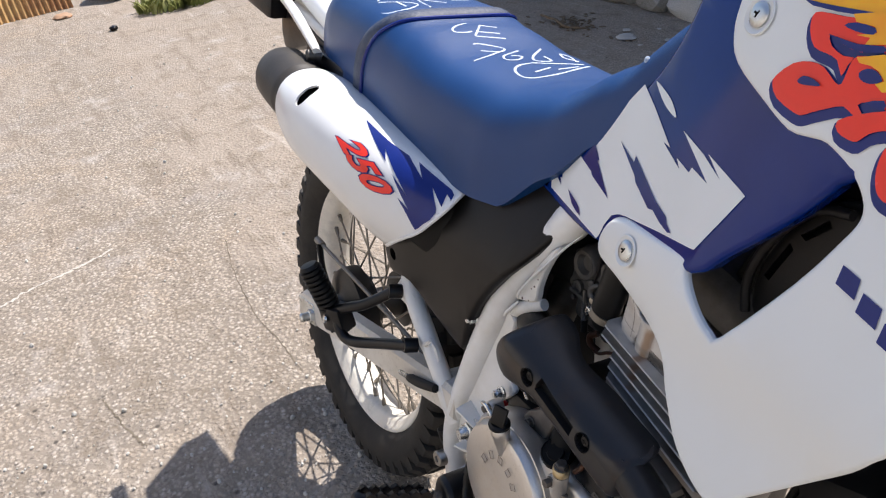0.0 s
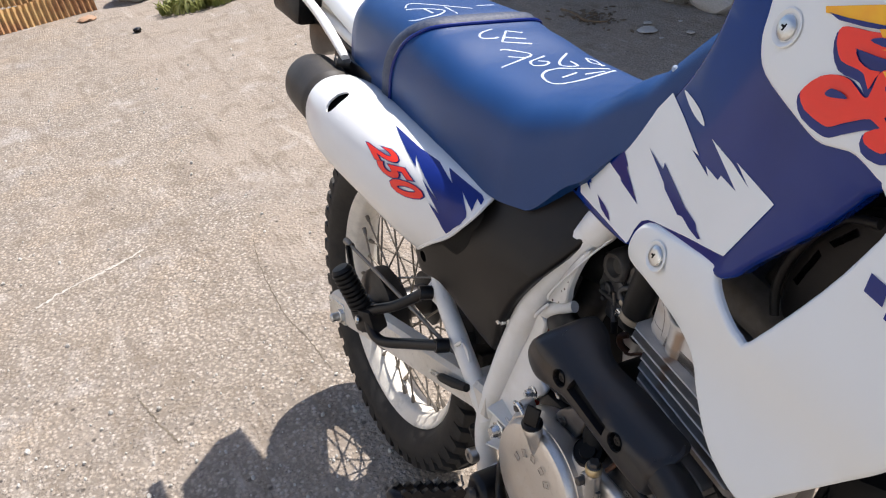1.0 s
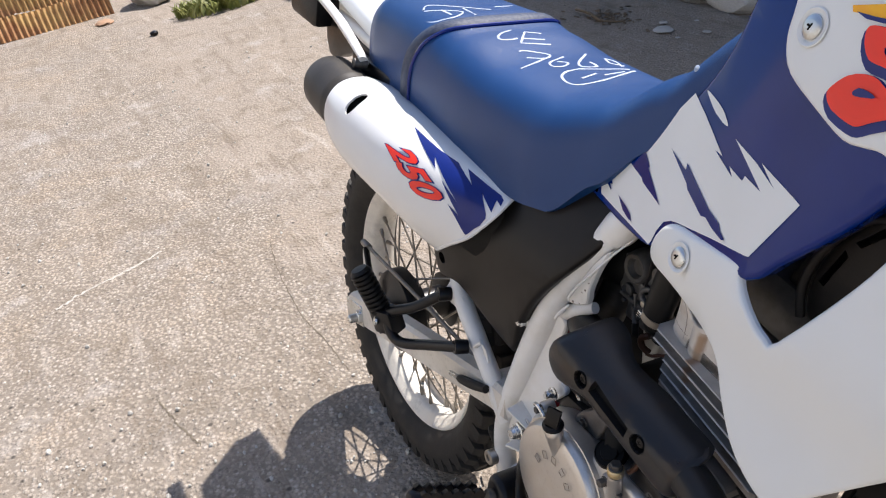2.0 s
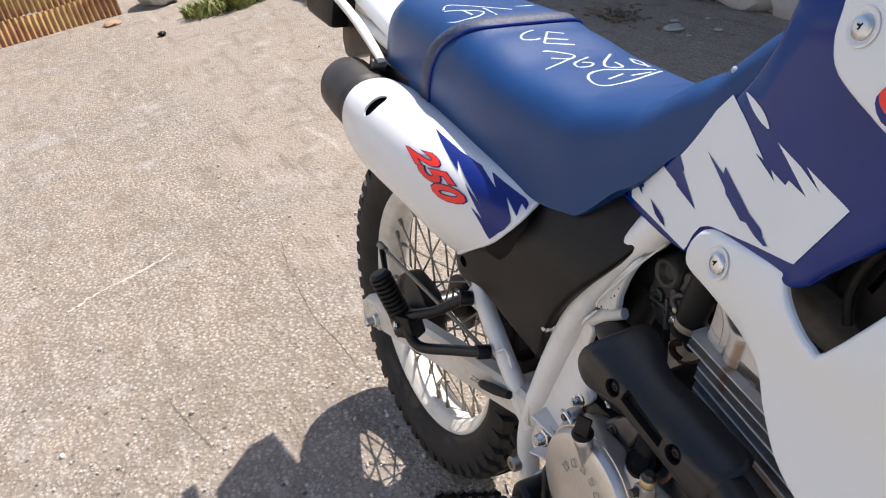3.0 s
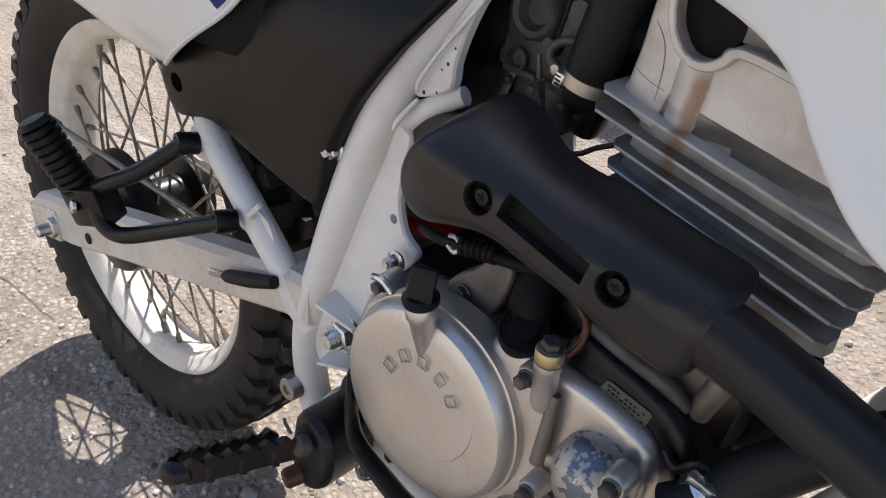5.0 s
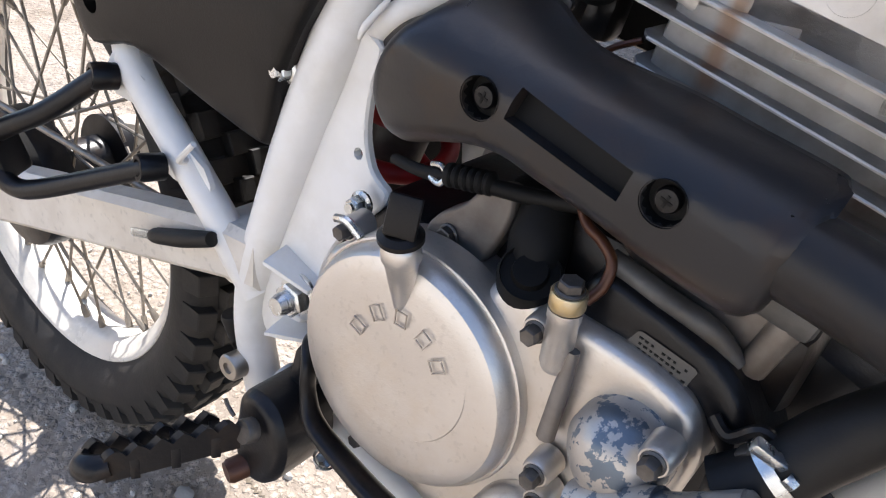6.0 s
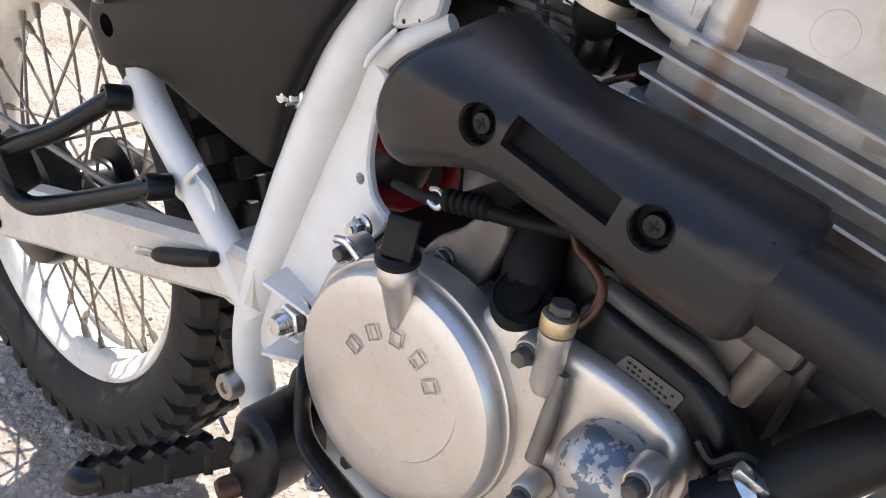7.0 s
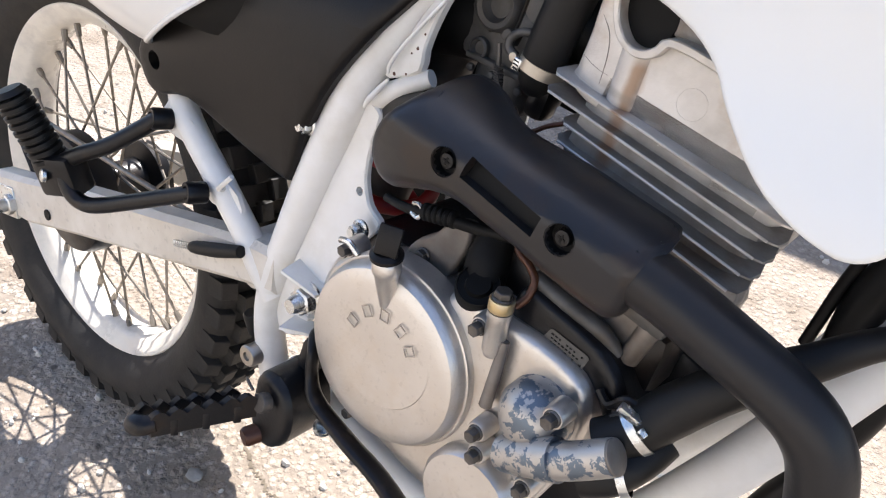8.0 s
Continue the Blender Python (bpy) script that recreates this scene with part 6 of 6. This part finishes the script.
    part("case_rib", tube(bmesh.new(), [(0.757, -0.138, 0.506), (0.766, -0.141, 0.502), (0.776, -0.142, 0.5125), (0.786, -0.140, 0.508)], 0.0028, 8), BLACK, uc)
    # cylinder: base, fins and head, all sloping down to the front
    sl = 0.2235
    cy = bmesh.new()
    box(cy, (0.737, -0.005, 0.620), (0.132, 0.178, 0.098), turn_y(12.6), 0.012)
    cyl = part("cylinder", cy, FINSHADEGRIME, en, "finned aluminium cylinder with burnt stains", 40)
    for k, x0 in enumerate((0.6586, 0.6550, 0.670, 0.668, 0.668)):
        z = 0.6622 - k * 0.0122
        x1, y0, yr, th, drop = 0.8170 - 0.0034 * k, -0.103 + 0.0008 * k, -0.110, 0.0024, 0.006 if k == 4 else 0.0
        out = [(x0, y0 + 0.006), (x0 + 0.004, y0), (x1 - 0.006, yr), (x1 - 0.001, yr + 0.003), (x1 + 0.001, yr + 0.014), (x1 - 0.004, yr + 0.045), (x1 - 0.035, 0.10), (x0, 0.10)]
        bm = bmesh.new()
        rings = [[bm.verts.new((x, y, z - (x - 0.664) * sl + s * th * (0.5 if 0 < i < 4 else 1) - (drop if s < 0 else 0))) for i, (x, y) in enumerate(out)] for s in (-0.5, 0.5)]
        bm.faces.new(rings[0][::-1])
        bm.faces.new(rings[1])
        for i in range(8):
            bm.faces.new((rings[0][i], rings[0][(i + 1) % 8], rings[1][(i + 1) % 8], rings[1][i]))
        # fins below the first take the darker copy, their shade included
        fin = part("fin", bm, FINALU if k == 0 else FINSHADEGRIME, cyl)
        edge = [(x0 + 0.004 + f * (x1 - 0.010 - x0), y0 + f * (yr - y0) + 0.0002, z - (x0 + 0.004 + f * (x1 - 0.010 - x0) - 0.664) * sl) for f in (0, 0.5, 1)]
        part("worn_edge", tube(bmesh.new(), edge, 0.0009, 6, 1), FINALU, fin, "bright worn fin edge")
    H = [(0.666, 0.655), (0.6665, 0.668), (0.671, 0.687), (0.673, 0.7045), (0.676, 0.719), (0.684, 0.715), (0.6855, 0.706), (0.6885, 0.6975), (0.6955, 0.6885), (0.705, 0.687), (0.7115, 0.6905), (0.7147, 0.6957), (0.7205, 0.695), (0.7405, 0.692), (0.77, 0.684), (0.806, 0.672), (0.812, 0.640), (0.800, 0.618), (0.740, 0.632)]
    hd = part("cylinder_head", sheet(H, lambda u, v, h: Vector((u, -0.094 + 22 * max(0.0, 0.683 - u) ** 2 - h, v)), 0.012, 0.07, 0.003, sub=3), FINALU, en, "bare aluminium cylinder head", 50)
    bm = lathe(bmesh.new(), [(0.0195, 0.0), (0.0193, 0.008), (0.0185, 0.009), (0, 0.009)], (0.7015, -0.080, 0.7055), n=36)
    part("cam_plug", bm, DARK, hd, "black rubber cam end plug")
    # raised rim round the plug, running on as a ledge
    rim = [(0.6845, 0.716), (0.6858, 0.7044), (0.6908, 0.6927), (0.6985, 0.6862), (0.7060, 0.6838), (0.7135, 0.6850), (0.7192, 0.6890), (0.7232, 0.6937), (0.7300, 0.6935), (0.7448, 0.6905), (0.780, 0.6815), (0.781, 0.6860), (0.7448, 0.6955), (0.7300, 0.6985), (0.7225, 0.6988), (0.7180, 0.6965), (0.7150, 0.6924), (0.7083, 0.6889), (0.6992, 0.6905), (0.6919, 0.6992), (0.6892, 0.7081), (0.6885, 0.717)]
    part("head_rim", sheet(rim, lambda u, v, h: Vector((u, -0.100 - h, v)), 0.006, 0.014, 0.0012, sub=3, rings=2), FINALU, hd)
    bm = lathe(bmesh.new(), [(0.0100, 0.0), (0.0108, 0.004), (0.0112, 0.034), (0.004, 0.036)], (0.7010, -0.0875, 0.652), (0.08, 0, 1), 28)
    part("head_column", bm, FINALU, hd)
    L1 = [(0.6779, -0.0936, 0.7006), (0.6847, -0.0941, 0.6913), (0.6869, -0.0941, 0.679), (0.6862, -0.0941, 0.6623)]
    part("casting_groove", tube(bmesh.new(), L1, [0.0001, 0.0003, 0.0003, 0.0001], 6), FINSHADEGRIME, hd)
    part("casting_seam", tube(bmesh.new(), [(0.670, -0.0904, 0.6755), (0.677, -0.0933, 0.6728), (0.684, -0.0941, 0.6703), (0.690, -0.0941, 0.6690)], 0.00014, 6), FINSHADEGRIME, hd)
    part("casting_seam", tube(bmesh.new(), [(0.7125, -0.0940, 0.6630), (0.7265, -0.0940, 0.6596), (0.7697, -0.0940, 0.6506), (0.80, -0.0940, 0.644)], 0.00014, 6), FINSHADEGRIME, hd)
    part("casting_ring", lathe(bmesh.new(), [(0.0086, -0.0005), (0.0088, 0.0002), (0.0090, -0.0005)], (0.7427, -0.0940, 0.668), n=32), FINALU, hd)
    part("cover_flange", sheet([(0.668, 0.7115), (0.691, 0.7058), (0.7386, 0.6937), (0.777, 0.683), (0.779, 0.692), (0.7400, 0.7035), (0.692, 0.7160), (0.669, 0.7215)], lambda u, v, h: Vector((u, -0.0885 - h, v)), 0.02, 0.03, 0.0015, sub=3), FINSHADEGRIME, hd, "grimy grey flange of the head cover")
    bm = bmesh.new()
    box(bm, (0.755, 0.0, 0.735), (0.14, 0.17, 0.055), turn_y(14), 0.014)
    part("head_cover", bm, CARB, hd, "grey cylinder head cover")
    bm = box(bmesh.new(), (0.735, -0.085, 0.560), (0.09, 0.08, 0.014), turn_y(12.6), 0.004)
    part("front_mount", bm, CARB, en, "dark alloy ledge under the cylinder")
    part("drain_nub", tube(bmesh.new(), [(0.782, -0.10, 0.572), (0.795, -0.104, 0.570), (0.803, -0.106, 0.572)], [0.004, 0.0045, 0.0035], 10), HOSE, en)
    # carburettor, hose and small parts behind the cylinder
    bm = bmesh.new()
    box(bm, (0.592, -0.030, 0.664), (0.058, 0.070, 0.044), turn_y(6), 0.006)
    box(bm, (0.597, -0.032, 0.630), (0.046, 0.062, 0.030), turn_y(6), 0.006)
    box(bm, (0.601, -0.036, 0.6445), (0.060, 0.068, 0.0045), turn_y(6), 0.001)
    box(bm, (0.604, -0.064, 0.667), (0.012, 0.014, 0.008), turn_y(20), 0.001)
    lathe(bm, [(0.0, 0.004), (0.008, 0.004), (0.011, 0.010), (0.0145, 0.011), (0.0165, 0.009), (0.0185, 0.0), (0.0185, -0.03)], (0.590, -0.062, 0.6835), n=32)
    lathe(bm, [(0.0, 0.002), (0.0045, 0.002), (0.006, 0.006), (0.0075, 0.005), (0.0082, -0.015)], (0.580, -0.064, 0.653), n=22)
    lathe(bm, [(0.0, 0.003), (0.008, 0.0035), (0.0095, 0.0), (0.0098, -0.02)], (0.6195, -0.066, 0.688), n=24)
    for c, r in (((0.566, -0.058, 0.684), 0.0035), ((0.574, -0.064, 0.638), 0.003), ((0.594, -0.067, 0.638), 0.003), ((0.618, -0.068, 0.634), 0.003), ((0.585, -0.066, 0.668), 0.0028), ((0.571, -0.062, 0.664), 0.004)):
        screw(bm, c, r, 0.003)
    ca = part("carburettor", bm, CARB, bike, "grey alloy carburettor with screws and a spring", 45)
    bm = tube(bmesh.new(), [(0.6225, -0.074, 0.6745), (0.6150, -0.075, 0.6730), (0.6085, -0.075, 0.6675), (0.6085, -0.075, 0.6615), (0.6140, -0.075, 0.6575)], [0.0026, 0.0029, 0.0030, 0.0030, 0.0034], 10)
    part("throttle_lever", bm, CARB, ca, "curved throttle lever")
    part("throttle_cable", tube(bmesh.new(), [(0.612, -0.076, 0.675), (0.617, -0.078, 0.692), (0.620, -0.078, 0.715), (0.63, -0.07, 0.76)], 0.0012, 6), BLACK, ca)
    path = [(0.6050 + 0.00008 * k + 0.0030 * math.cos(k * 1.6), -0.078 + 0.0030 * math.sin(k * 1.6), 0.6500 - 0.00042 * k) for k in range(44)]
    part("idle_spring", tube(bmesh.new(), path, 0.0008, 6, 2), BOLTDARK, ca)
    part("idle_screw", tube(bmesh.new(), [(0.6024, -0.078, 0.6630), (0.6060, -0.078, 0.6450), (0.6085, -0.078, 0.6320)], 0.0019, 8, 1), BOLTDARK, ca)
    part("idle_knob", tube(bmesh.new(), [(0.6084, -0.078, 0.6325), (0.6108, -0.078, 0.6200)], 0.0036, 10, 1), HOSE, ca)
    part("float_bowl_vent", tube(bmesh.new(), [(0.622, -0.070, 0.622), (0.616, -0.074, 0.617), (0.619, -0.074, 0.609), (0.626, -0.07, 0.604)], 0.0035, 10), RUSTPIPE, ca)
    part("carb_screw", screw(bmesh.new(), (0.6155, -0.078, 0.6575), 0.0034, 0.002), CLAMP, ca, "bright cross-head screw")
    # added dark block that keeps bright ground from showing past the carburettor
    bm = box(bmesh.new(), (0.595, 0.062, 0.670), (0.20, 0.024, 0.15), turn_y(8), 0.01)
    part("far_side_blocker", bm, DARK, ca, "black blocker added behind the carburettor")
    part("intake_boot", tube(bmesh.new(), [(0.60, -0.01, 0.68), (0.65, -0.01, 0.67)], 0.024, 18, 1), HOSE, ca)
    part("air_boot", tube(bmesh.new(), [(0.44, -0.030, 0.660), (0.50, -0.034, 0.668), (0.545, -0.036, 0.668), (0.575, -0.034, 0.664)], [0.045, 0.042, 0.034, 0.028], 22), DARK, ca, "black rubber air boot")
    ho = part("coolant_hose", tube(bmesh.new(), [(0.668, -0.088, 0.755), (0.655, -0.086, 0.715), (0.643, -0.084, 0.672), (0.6390, -0.081, 0.653), (0.6385, -0.079, 0.649)], [0.0148, 0.0146, 0.0142, 0.0138, 0.0128], 22), HOSE, bike, "black coolant hose with a steel clamp")
    a, d = Vector((0.6402, -0.082, 0.6580)), Vector((0.0075, 0.001, 0.028)).normalized()
    part("hose_clamp", lathe(bmesh.new(), [(0.0145, -0.0036), (0.0157, -0.0036), (0.0157, 0.0036), (0.0145, 0.0036)], a, d, 30), CLAMP, ho, "steel band clamp")
    part("clamp_screw", box(bmesh.new(), a + Vector((-0.0108, -0.0122, 0.0)), (0.0060, 0.0045, 0.0085), turn_y(14), 0.001), ZINC, ho)
    bm = bmesh.new()
    for k in range(3):
        box(bm, a + Vector((-0.0108, -0.0146, -0.0024 + 0.0024 * k)), (0.0040, 0.0006, 0.0008), turn_y(14))
    part("clamp_slot", bm, DARK, ho)
    bm = bmesh.new()
    box(bm, (0.637, -0.066, 0.634), (0.017, 0.022, 0.026), turn_y(10), 0.006)
    part("thermostat_outlet", bm, BLACK, ho)
    part("rusty_line", tube(bmesh.new(), [(0.640, -0.088, 0.6165), (0.649, -0.090, 0.6205), (0.657, -0.090, 0.6262), (0.667, -0.088, 0.6310)], 0.0016, 8), RUSTPIPE, ho, "rusty thin line")
    return en


engine()


# ---- exhaust ----
def exhaust():
    G = [(0.5665, 0.586), (0.570, 0.602), (0.579, 0.6165), (0.5895, 0.6275), (0.600, 0.639), (0.608, 0.647), (0.620, 0.6465), (0.638, 0.642), (0.656, 0.635), (0.674, 0.6305), (0.709, 0.6255), (0.738, 0.620), (0.765, 0.6150), (0.7705, 0.6125), (0.7720, 0.6085), (0.7705, 0.596), (0.7655, 0.578), (0.762, 0.567), (0.757, 0.5615), (0.749, 0.560), (0.7346, 0.5625), (0.715, 0.5675), (0.690, 0.5755), (0.6655, 0.5815), (0.648, 0.586), (0.6296, 0.5845), (0.609, 0.578), (0.590, 0.5705), (0.575, 0.5715)]
    def at(u, v, h):
        d = v - (0.609 - 0.163 * (u - 0.637))
        back = 0.007 * max(0.0, (0.612 - u) / 0.04) ** 2
        return Vector((u, -0.166 + (45 * (d - 0.003) ** 2 if d > 0.003 else 5 * min(d, 0.0) ** 2) + back - h, v))
    def quad(c, half_l, half_w, deg):
        c, s = Vector(c), radians(deg)
        e, f = Vector((math.cos(s), math.sin(s))) * half_l, Vector((-math.sin(s), math.cos(s))) * half_w
        return [tuple(c - e - f), tuple(c + e - f), tuple(c + e + f), tuple(c - e + f)]
    holes = [quad((0.6795, 0.6045), 0.0275, 0.0068, -16)]
    for c in ((0.6385, 0.6100), (0.7212, 0.5965)):
        holes.append([(c[0] + 0.0088 * math.cos(k * math.pi / 7), c[1] + 0.0088 * math.sin(k * math.pi / 7)) for k in range(14)])
    gd = part("exhaust_guard", sheet(G, at, 0.012, 0.004, 0.011, sub=4, holes=holes, rings=5), GUARD, bike, "scuffed black plastic exhaust guard with a slot and two screws", 50)
    for c in ((0.6385, 0.6100), (0.7212, 0.5965)):
        p = at(c[0], c[1], -0.006)
        # cup coloured darker than the guard to carry the recess's shade
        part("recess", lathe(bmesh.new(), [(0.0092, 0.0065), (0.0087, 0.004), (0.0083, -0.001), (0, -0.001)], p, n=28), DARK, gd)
        part("guard_screw", screw(bmesh.new(), p, 0.0052, 0.0034), BLACK, gd, "dark cross-head screw")
        bm = bmesh.new()
        for ang in (20, 110):
            box(bm, p + Vector((0, -0.0034, 0)), (0.0050, 0.0007, 0.0012), turn_y(ang))
        part("cross_slot", bm, DARK, gd)
    # near-black sheet under the slot, its shade given by colour
    part("slot_shade_sheet", sheet(quad((0.6795, 0.6045), 0.030, 0.0088, -16), lambda u, v, h: at(u, v, h - 0.007), 0.05, 0, 0, smooth_outline=False), DARK, gd)
    pipe = [(0.44, -0.060, 0.575), (0.50, -0.068, 0.585), (0.58, -0.105, 0.604), (0.66, -0.130, 0.600), (0.735, -0.141, 0.591), (0.781, -0.150, 0.587), (0.822, -0.162, 0.5815), (0.848, -0.168, 0.576), (0.866, -0.168, 0.5655), (0.8775, -0.164, 0.545), (0.887, -0.157, 0.50), (0.898, -0.140, 0.43), (0.93, -0.10, 0.40), (0.985, -0.05, 0.44), (1.0, -0.03, 0.56), (0.95, -0.03, 0.66)]
    part("exhaust_pipe", tube(bmesh.new(), pipe, [0.018] * 5 + [0.0172, 0.0164] + [0.0158] * 9, 28), PIPE, bike, "black painted exhaust pipe")


exhaust()


# ---- foot controls, shock, wiring ----
def controls():
    O = [(0.4865, 0.350), (0.4915, 0.370), (0.507, 0.378), (0.525, 0.3735), (0.534, 0.354), (0.532, 0.332), (0.522, 0.3135), (0.506, 0.304), (0.490, 0.309), (0.483, 0.328)]
    bm = sheet(O, lambda u, v, h: Vector((u, -0.168 - h - 0.10 * (u - 0.51), v)), 0.02, 0.040, 0.008, sub=4)
    fp = part("foot_peg", bm, BLACK, bike, "worn black serrated foot peg", 45)
    part("peg_pin", lathe(bmesh.new(), [(0.0082, -0.004), (0.0082, 0.003), (0.0074, 0.0042), (0, 0.0044)], (0.5125, -0.176, 0.3600), (-0.1, -1, 0.3), 24), BOLTDARK, fp, "dull steel pivot pin")
    part("peg_stop", lathe(bmesh.new(), [(0.0085, -0.012), (0.0085, 0.005), (0.0070, 0.008), (0, 0.008)], (0.4955, -0.170, 0.3125), (-0.3, -1, -0.1), 20), RUSTPIPE, fp, "rusty stop bolt")
    part("return_spring", tube(bmesh.new(), [(0.492, -0.176, 0.372), (0.499, -0.180, 0.3745), (0.506, -0.181, 0.371)], 0.0014, 8), BOLTDARK, fp)
    bm = bmesh.new()
    for s, low in ((0.0, 0.0), (0.020, 0.006)):
        n = 6
        rows = []
        for i in range(n * 4 + 1):
            t = i / (n * 4)
            c = Vector((0.508 - s - 0.042 * t, -0.180 - 0.066 * t, 0.360 - low - 0.013 * t))
            h = (0.0045, 0.0085, 0.0115, 0.0085)[i % 4] * (0.9 + 0.2 * noise.noise((i * 0.7, s * 90, 0)))
            rows.append([bm.verts.new(c + Vector((dx, 0, dz))) for dx, dz in ((-0.0026, -0.013), (0.0026, -0.013), (0.0026, h), (-0.0026, h))])
        for a, b in zip(rows, rows[1:]):
            for k in range(4):
                bm.faces.new((a[k], a[(k + 1) % 4], b[(k + 1) % 4], b[k]))
        bm.faces.new(rows[0])
        bm.faces.new(rows[-1][::-1])
    for t in (0.10, 0.40, 0.70):
        box(bm, (0.498 - 0.042 * t, -0.180 - 0.066 * t, 0.351 - 0.013 * t), (0.022, 0.006, 0.016), Matrix.Rotation(radians(-32), 3, "Z"), 0.001)
    tube(bm, [(0.468, -0.242, 0.346), (0.462, -0.250, 0.344), (0.453, -0.252, 0.341), (0.447, -0.246, 0.340)], [0.007, 0.0085, 0.0085, 0.007], 10, flat=0.8)
    part("peg_tread", bm, BLACK, fp, "serrated peg tread")
    bp = tube(bmesh.new(), [(0.515, -0.122, 0.404), (0.526, -0.138, 0.412), (0.534, -0.147, 0.408), (0.537, -0.150, 0.390), (0.549, -0.153, 0.3725), (0.588, -0.155, 0.359), (0.634, -0.157, 0.346), (0.72, -0.168, 0.310), (0.76, -0.172, 0.300)], [0.008, 0.008, 0.0070, 0.0068, 0.0088, 0.0100, 0.0105, 0.0100, 0.0090], 14, flat=0.6)
    ped = part("brake_pedal", bp, BLACK, bike, "black steel brake pedal lever")
    bm = bmesh.new()
    box(bm, (0.515, -0.126, 0.385), (0.018, 0.024, 0.040), turn_y(12), 0.006)
    tube(bm, [(0.513, -0.126, 0.400), (0.524, -0.128, 0.420), (0.530, -0.124, 0.436)], 0.0045, 10)
    part("pedal_pivot", bm, BLACK, ped)
    part("stop_bolt", hexbolt(bmesh.new(), (0.5555, -0.150, 0.350), 0.006, 0.008, (-0.5, 0, -1)), ZINC, ped)
    # shock with its red spring, inside the frame
    low, high = Vector((0.452, -0.025, 0.415)), Vector((0.530, -0.015, 0.660))
    ax = (high - low).normalized()
    sd, up = Vector((0, -1, 0)), ax.cross(Vector((0, -1, 0)))
    path = [low + ax * (0.012 + 0.0026 * k) + (sd * math.cos(k * 0.42) + up * math.sin(k * 0.42)) * 0.037 for k in range(50)]
    shk = part("shock_absorber", tube(bmesh.new(), [low, high], 0.021, 18, 1), CARB, bike, "rear shock absorber with a red spring")
    part("red_spring", tube(bmesh.new(), path, 0.0068, 10, 2), REDSPRING, shk, "red coil spring")
    # wiring and small parts above the case
    wr = part("wiring_loom", tube(bmesh.new(), [(0.560, -0.118, 0.545), (0.585, -0.124, 0.548), (0.615, -0.127, 0.555), (0.650, -0.122, 0.558), (0.69, -0.115, 0.565)], [0.003, 0.0035, 0.0042, 0.0042, 0.0042], 12), DARK, bike, "black sheathed wiring above the engine case")
    prof = [(0.006, 0)]
    for k in range(6):
        prof += [(0.0062, 0.001 + k * 0.0044), (0.0062, 0.003 + k * 0.0044), (0.0049, 0.0042 + k * 0.0044)]
    part("ribbed_boot", lathe(bmesh.new(), prof + [(0, 0.0285)], (0.602, -0.127, 0.5535), (1, 0.05, 0.16), 16), DARK, wr, "", 25)
    bm = bmesh.new()
    tube(bm, [(0.592, -0.128, 0.549), (0.600, -0.131, 0.549), (0.603, -0.130, 0.554), (0.598, -0.128, 0.557), (0.591, -0.126, 0.555)], 0.0016, 8)
    part("wire_clip", bm, ZINC, wr)
    bm = lathe(bmesh.new(), [(0.015, -0.02), (0.0155, 0.003), (0.0140, 0.006), (0.0135, 0.0045), (0.009, 0.0045), (0.008, 0.008), (0, 0.008)], (0.661, -0.136, 0.526), (0.25, -0.55, 0.8), 28)
    tube(bm, [(0.659, -0.128, 0.520), (0.655, -0.121, 0.538), (0.652, -0.110, 0.556)], [0.0135, 0.0150, 0.0120], 20)
    part("rubber_cap", bm, DARK, wr, "black rubber cap")
    bm = sheet([(0.592, 0.516), (0.598, 0.530), (0.612, 0.541), (0.622, 0.553), (0.636, 0.557), (0.640, 0.545), (0.632, 0.522), (0.620, 0.508)], lambda u, v, h: Vector((u, -0.126 - h, v)), 0.02, 0.010, 0.003)
    part("bracket_plate", bm, BASEALU, wr, "stained cast ledge")
    part("plate_bolt", hexbolt(bmesh.new(), (0.6073, -0.127, 0.5225), 0.0050, 0.006, flange=1.2), BOLTDARK, wr)
    bm = bmesh.new()
    box(bm, (0.395, 0.0, 0.59), (0.15, 0.13, 0.15), turn_y(10), 0.02)
    part("air_box", bm, DARK, bike, "black air box behind the side panel")
    # added dark panel hiding the sunlit far side behind the shock absorber
    bm = box(bmesh.new(), (0.452, 0.026, 0.525), (0.016, 0.115, 0.18), turn_y(-8), 0.004)
    part("shock_blocker", bm, DARK, bike, "black blocker panel added behind the shock absorber")
    part("chain_guide", tube(bmesh.new(), [(0.42, -0.03, 0.40), (0.36, -0.02, 0.35), (0.30, 0.0, 0.33)], 0.03, 12), HOSE, bike, "black mud-caked chain slider and linkage")
    st = part("side_stand", tube(bmesh.new(), [(0.50, 0.11, 0.25), (0.49, 0.16, 0.13), (0.47, 0.222, 0.036)], [0.013, 0.011, 0.011], 14), BLACK, bike, "black side stand holding the motorcycle up")
    bm = box(bmesh.new(), (0.47, 0.228, 0.0375), (0.06, 0.04, 0.006), Euler((radians(11.46), 0, 0)).to_matrix(), 0.002)
    part("stand_foot", bm, BLACK, st)


controls()
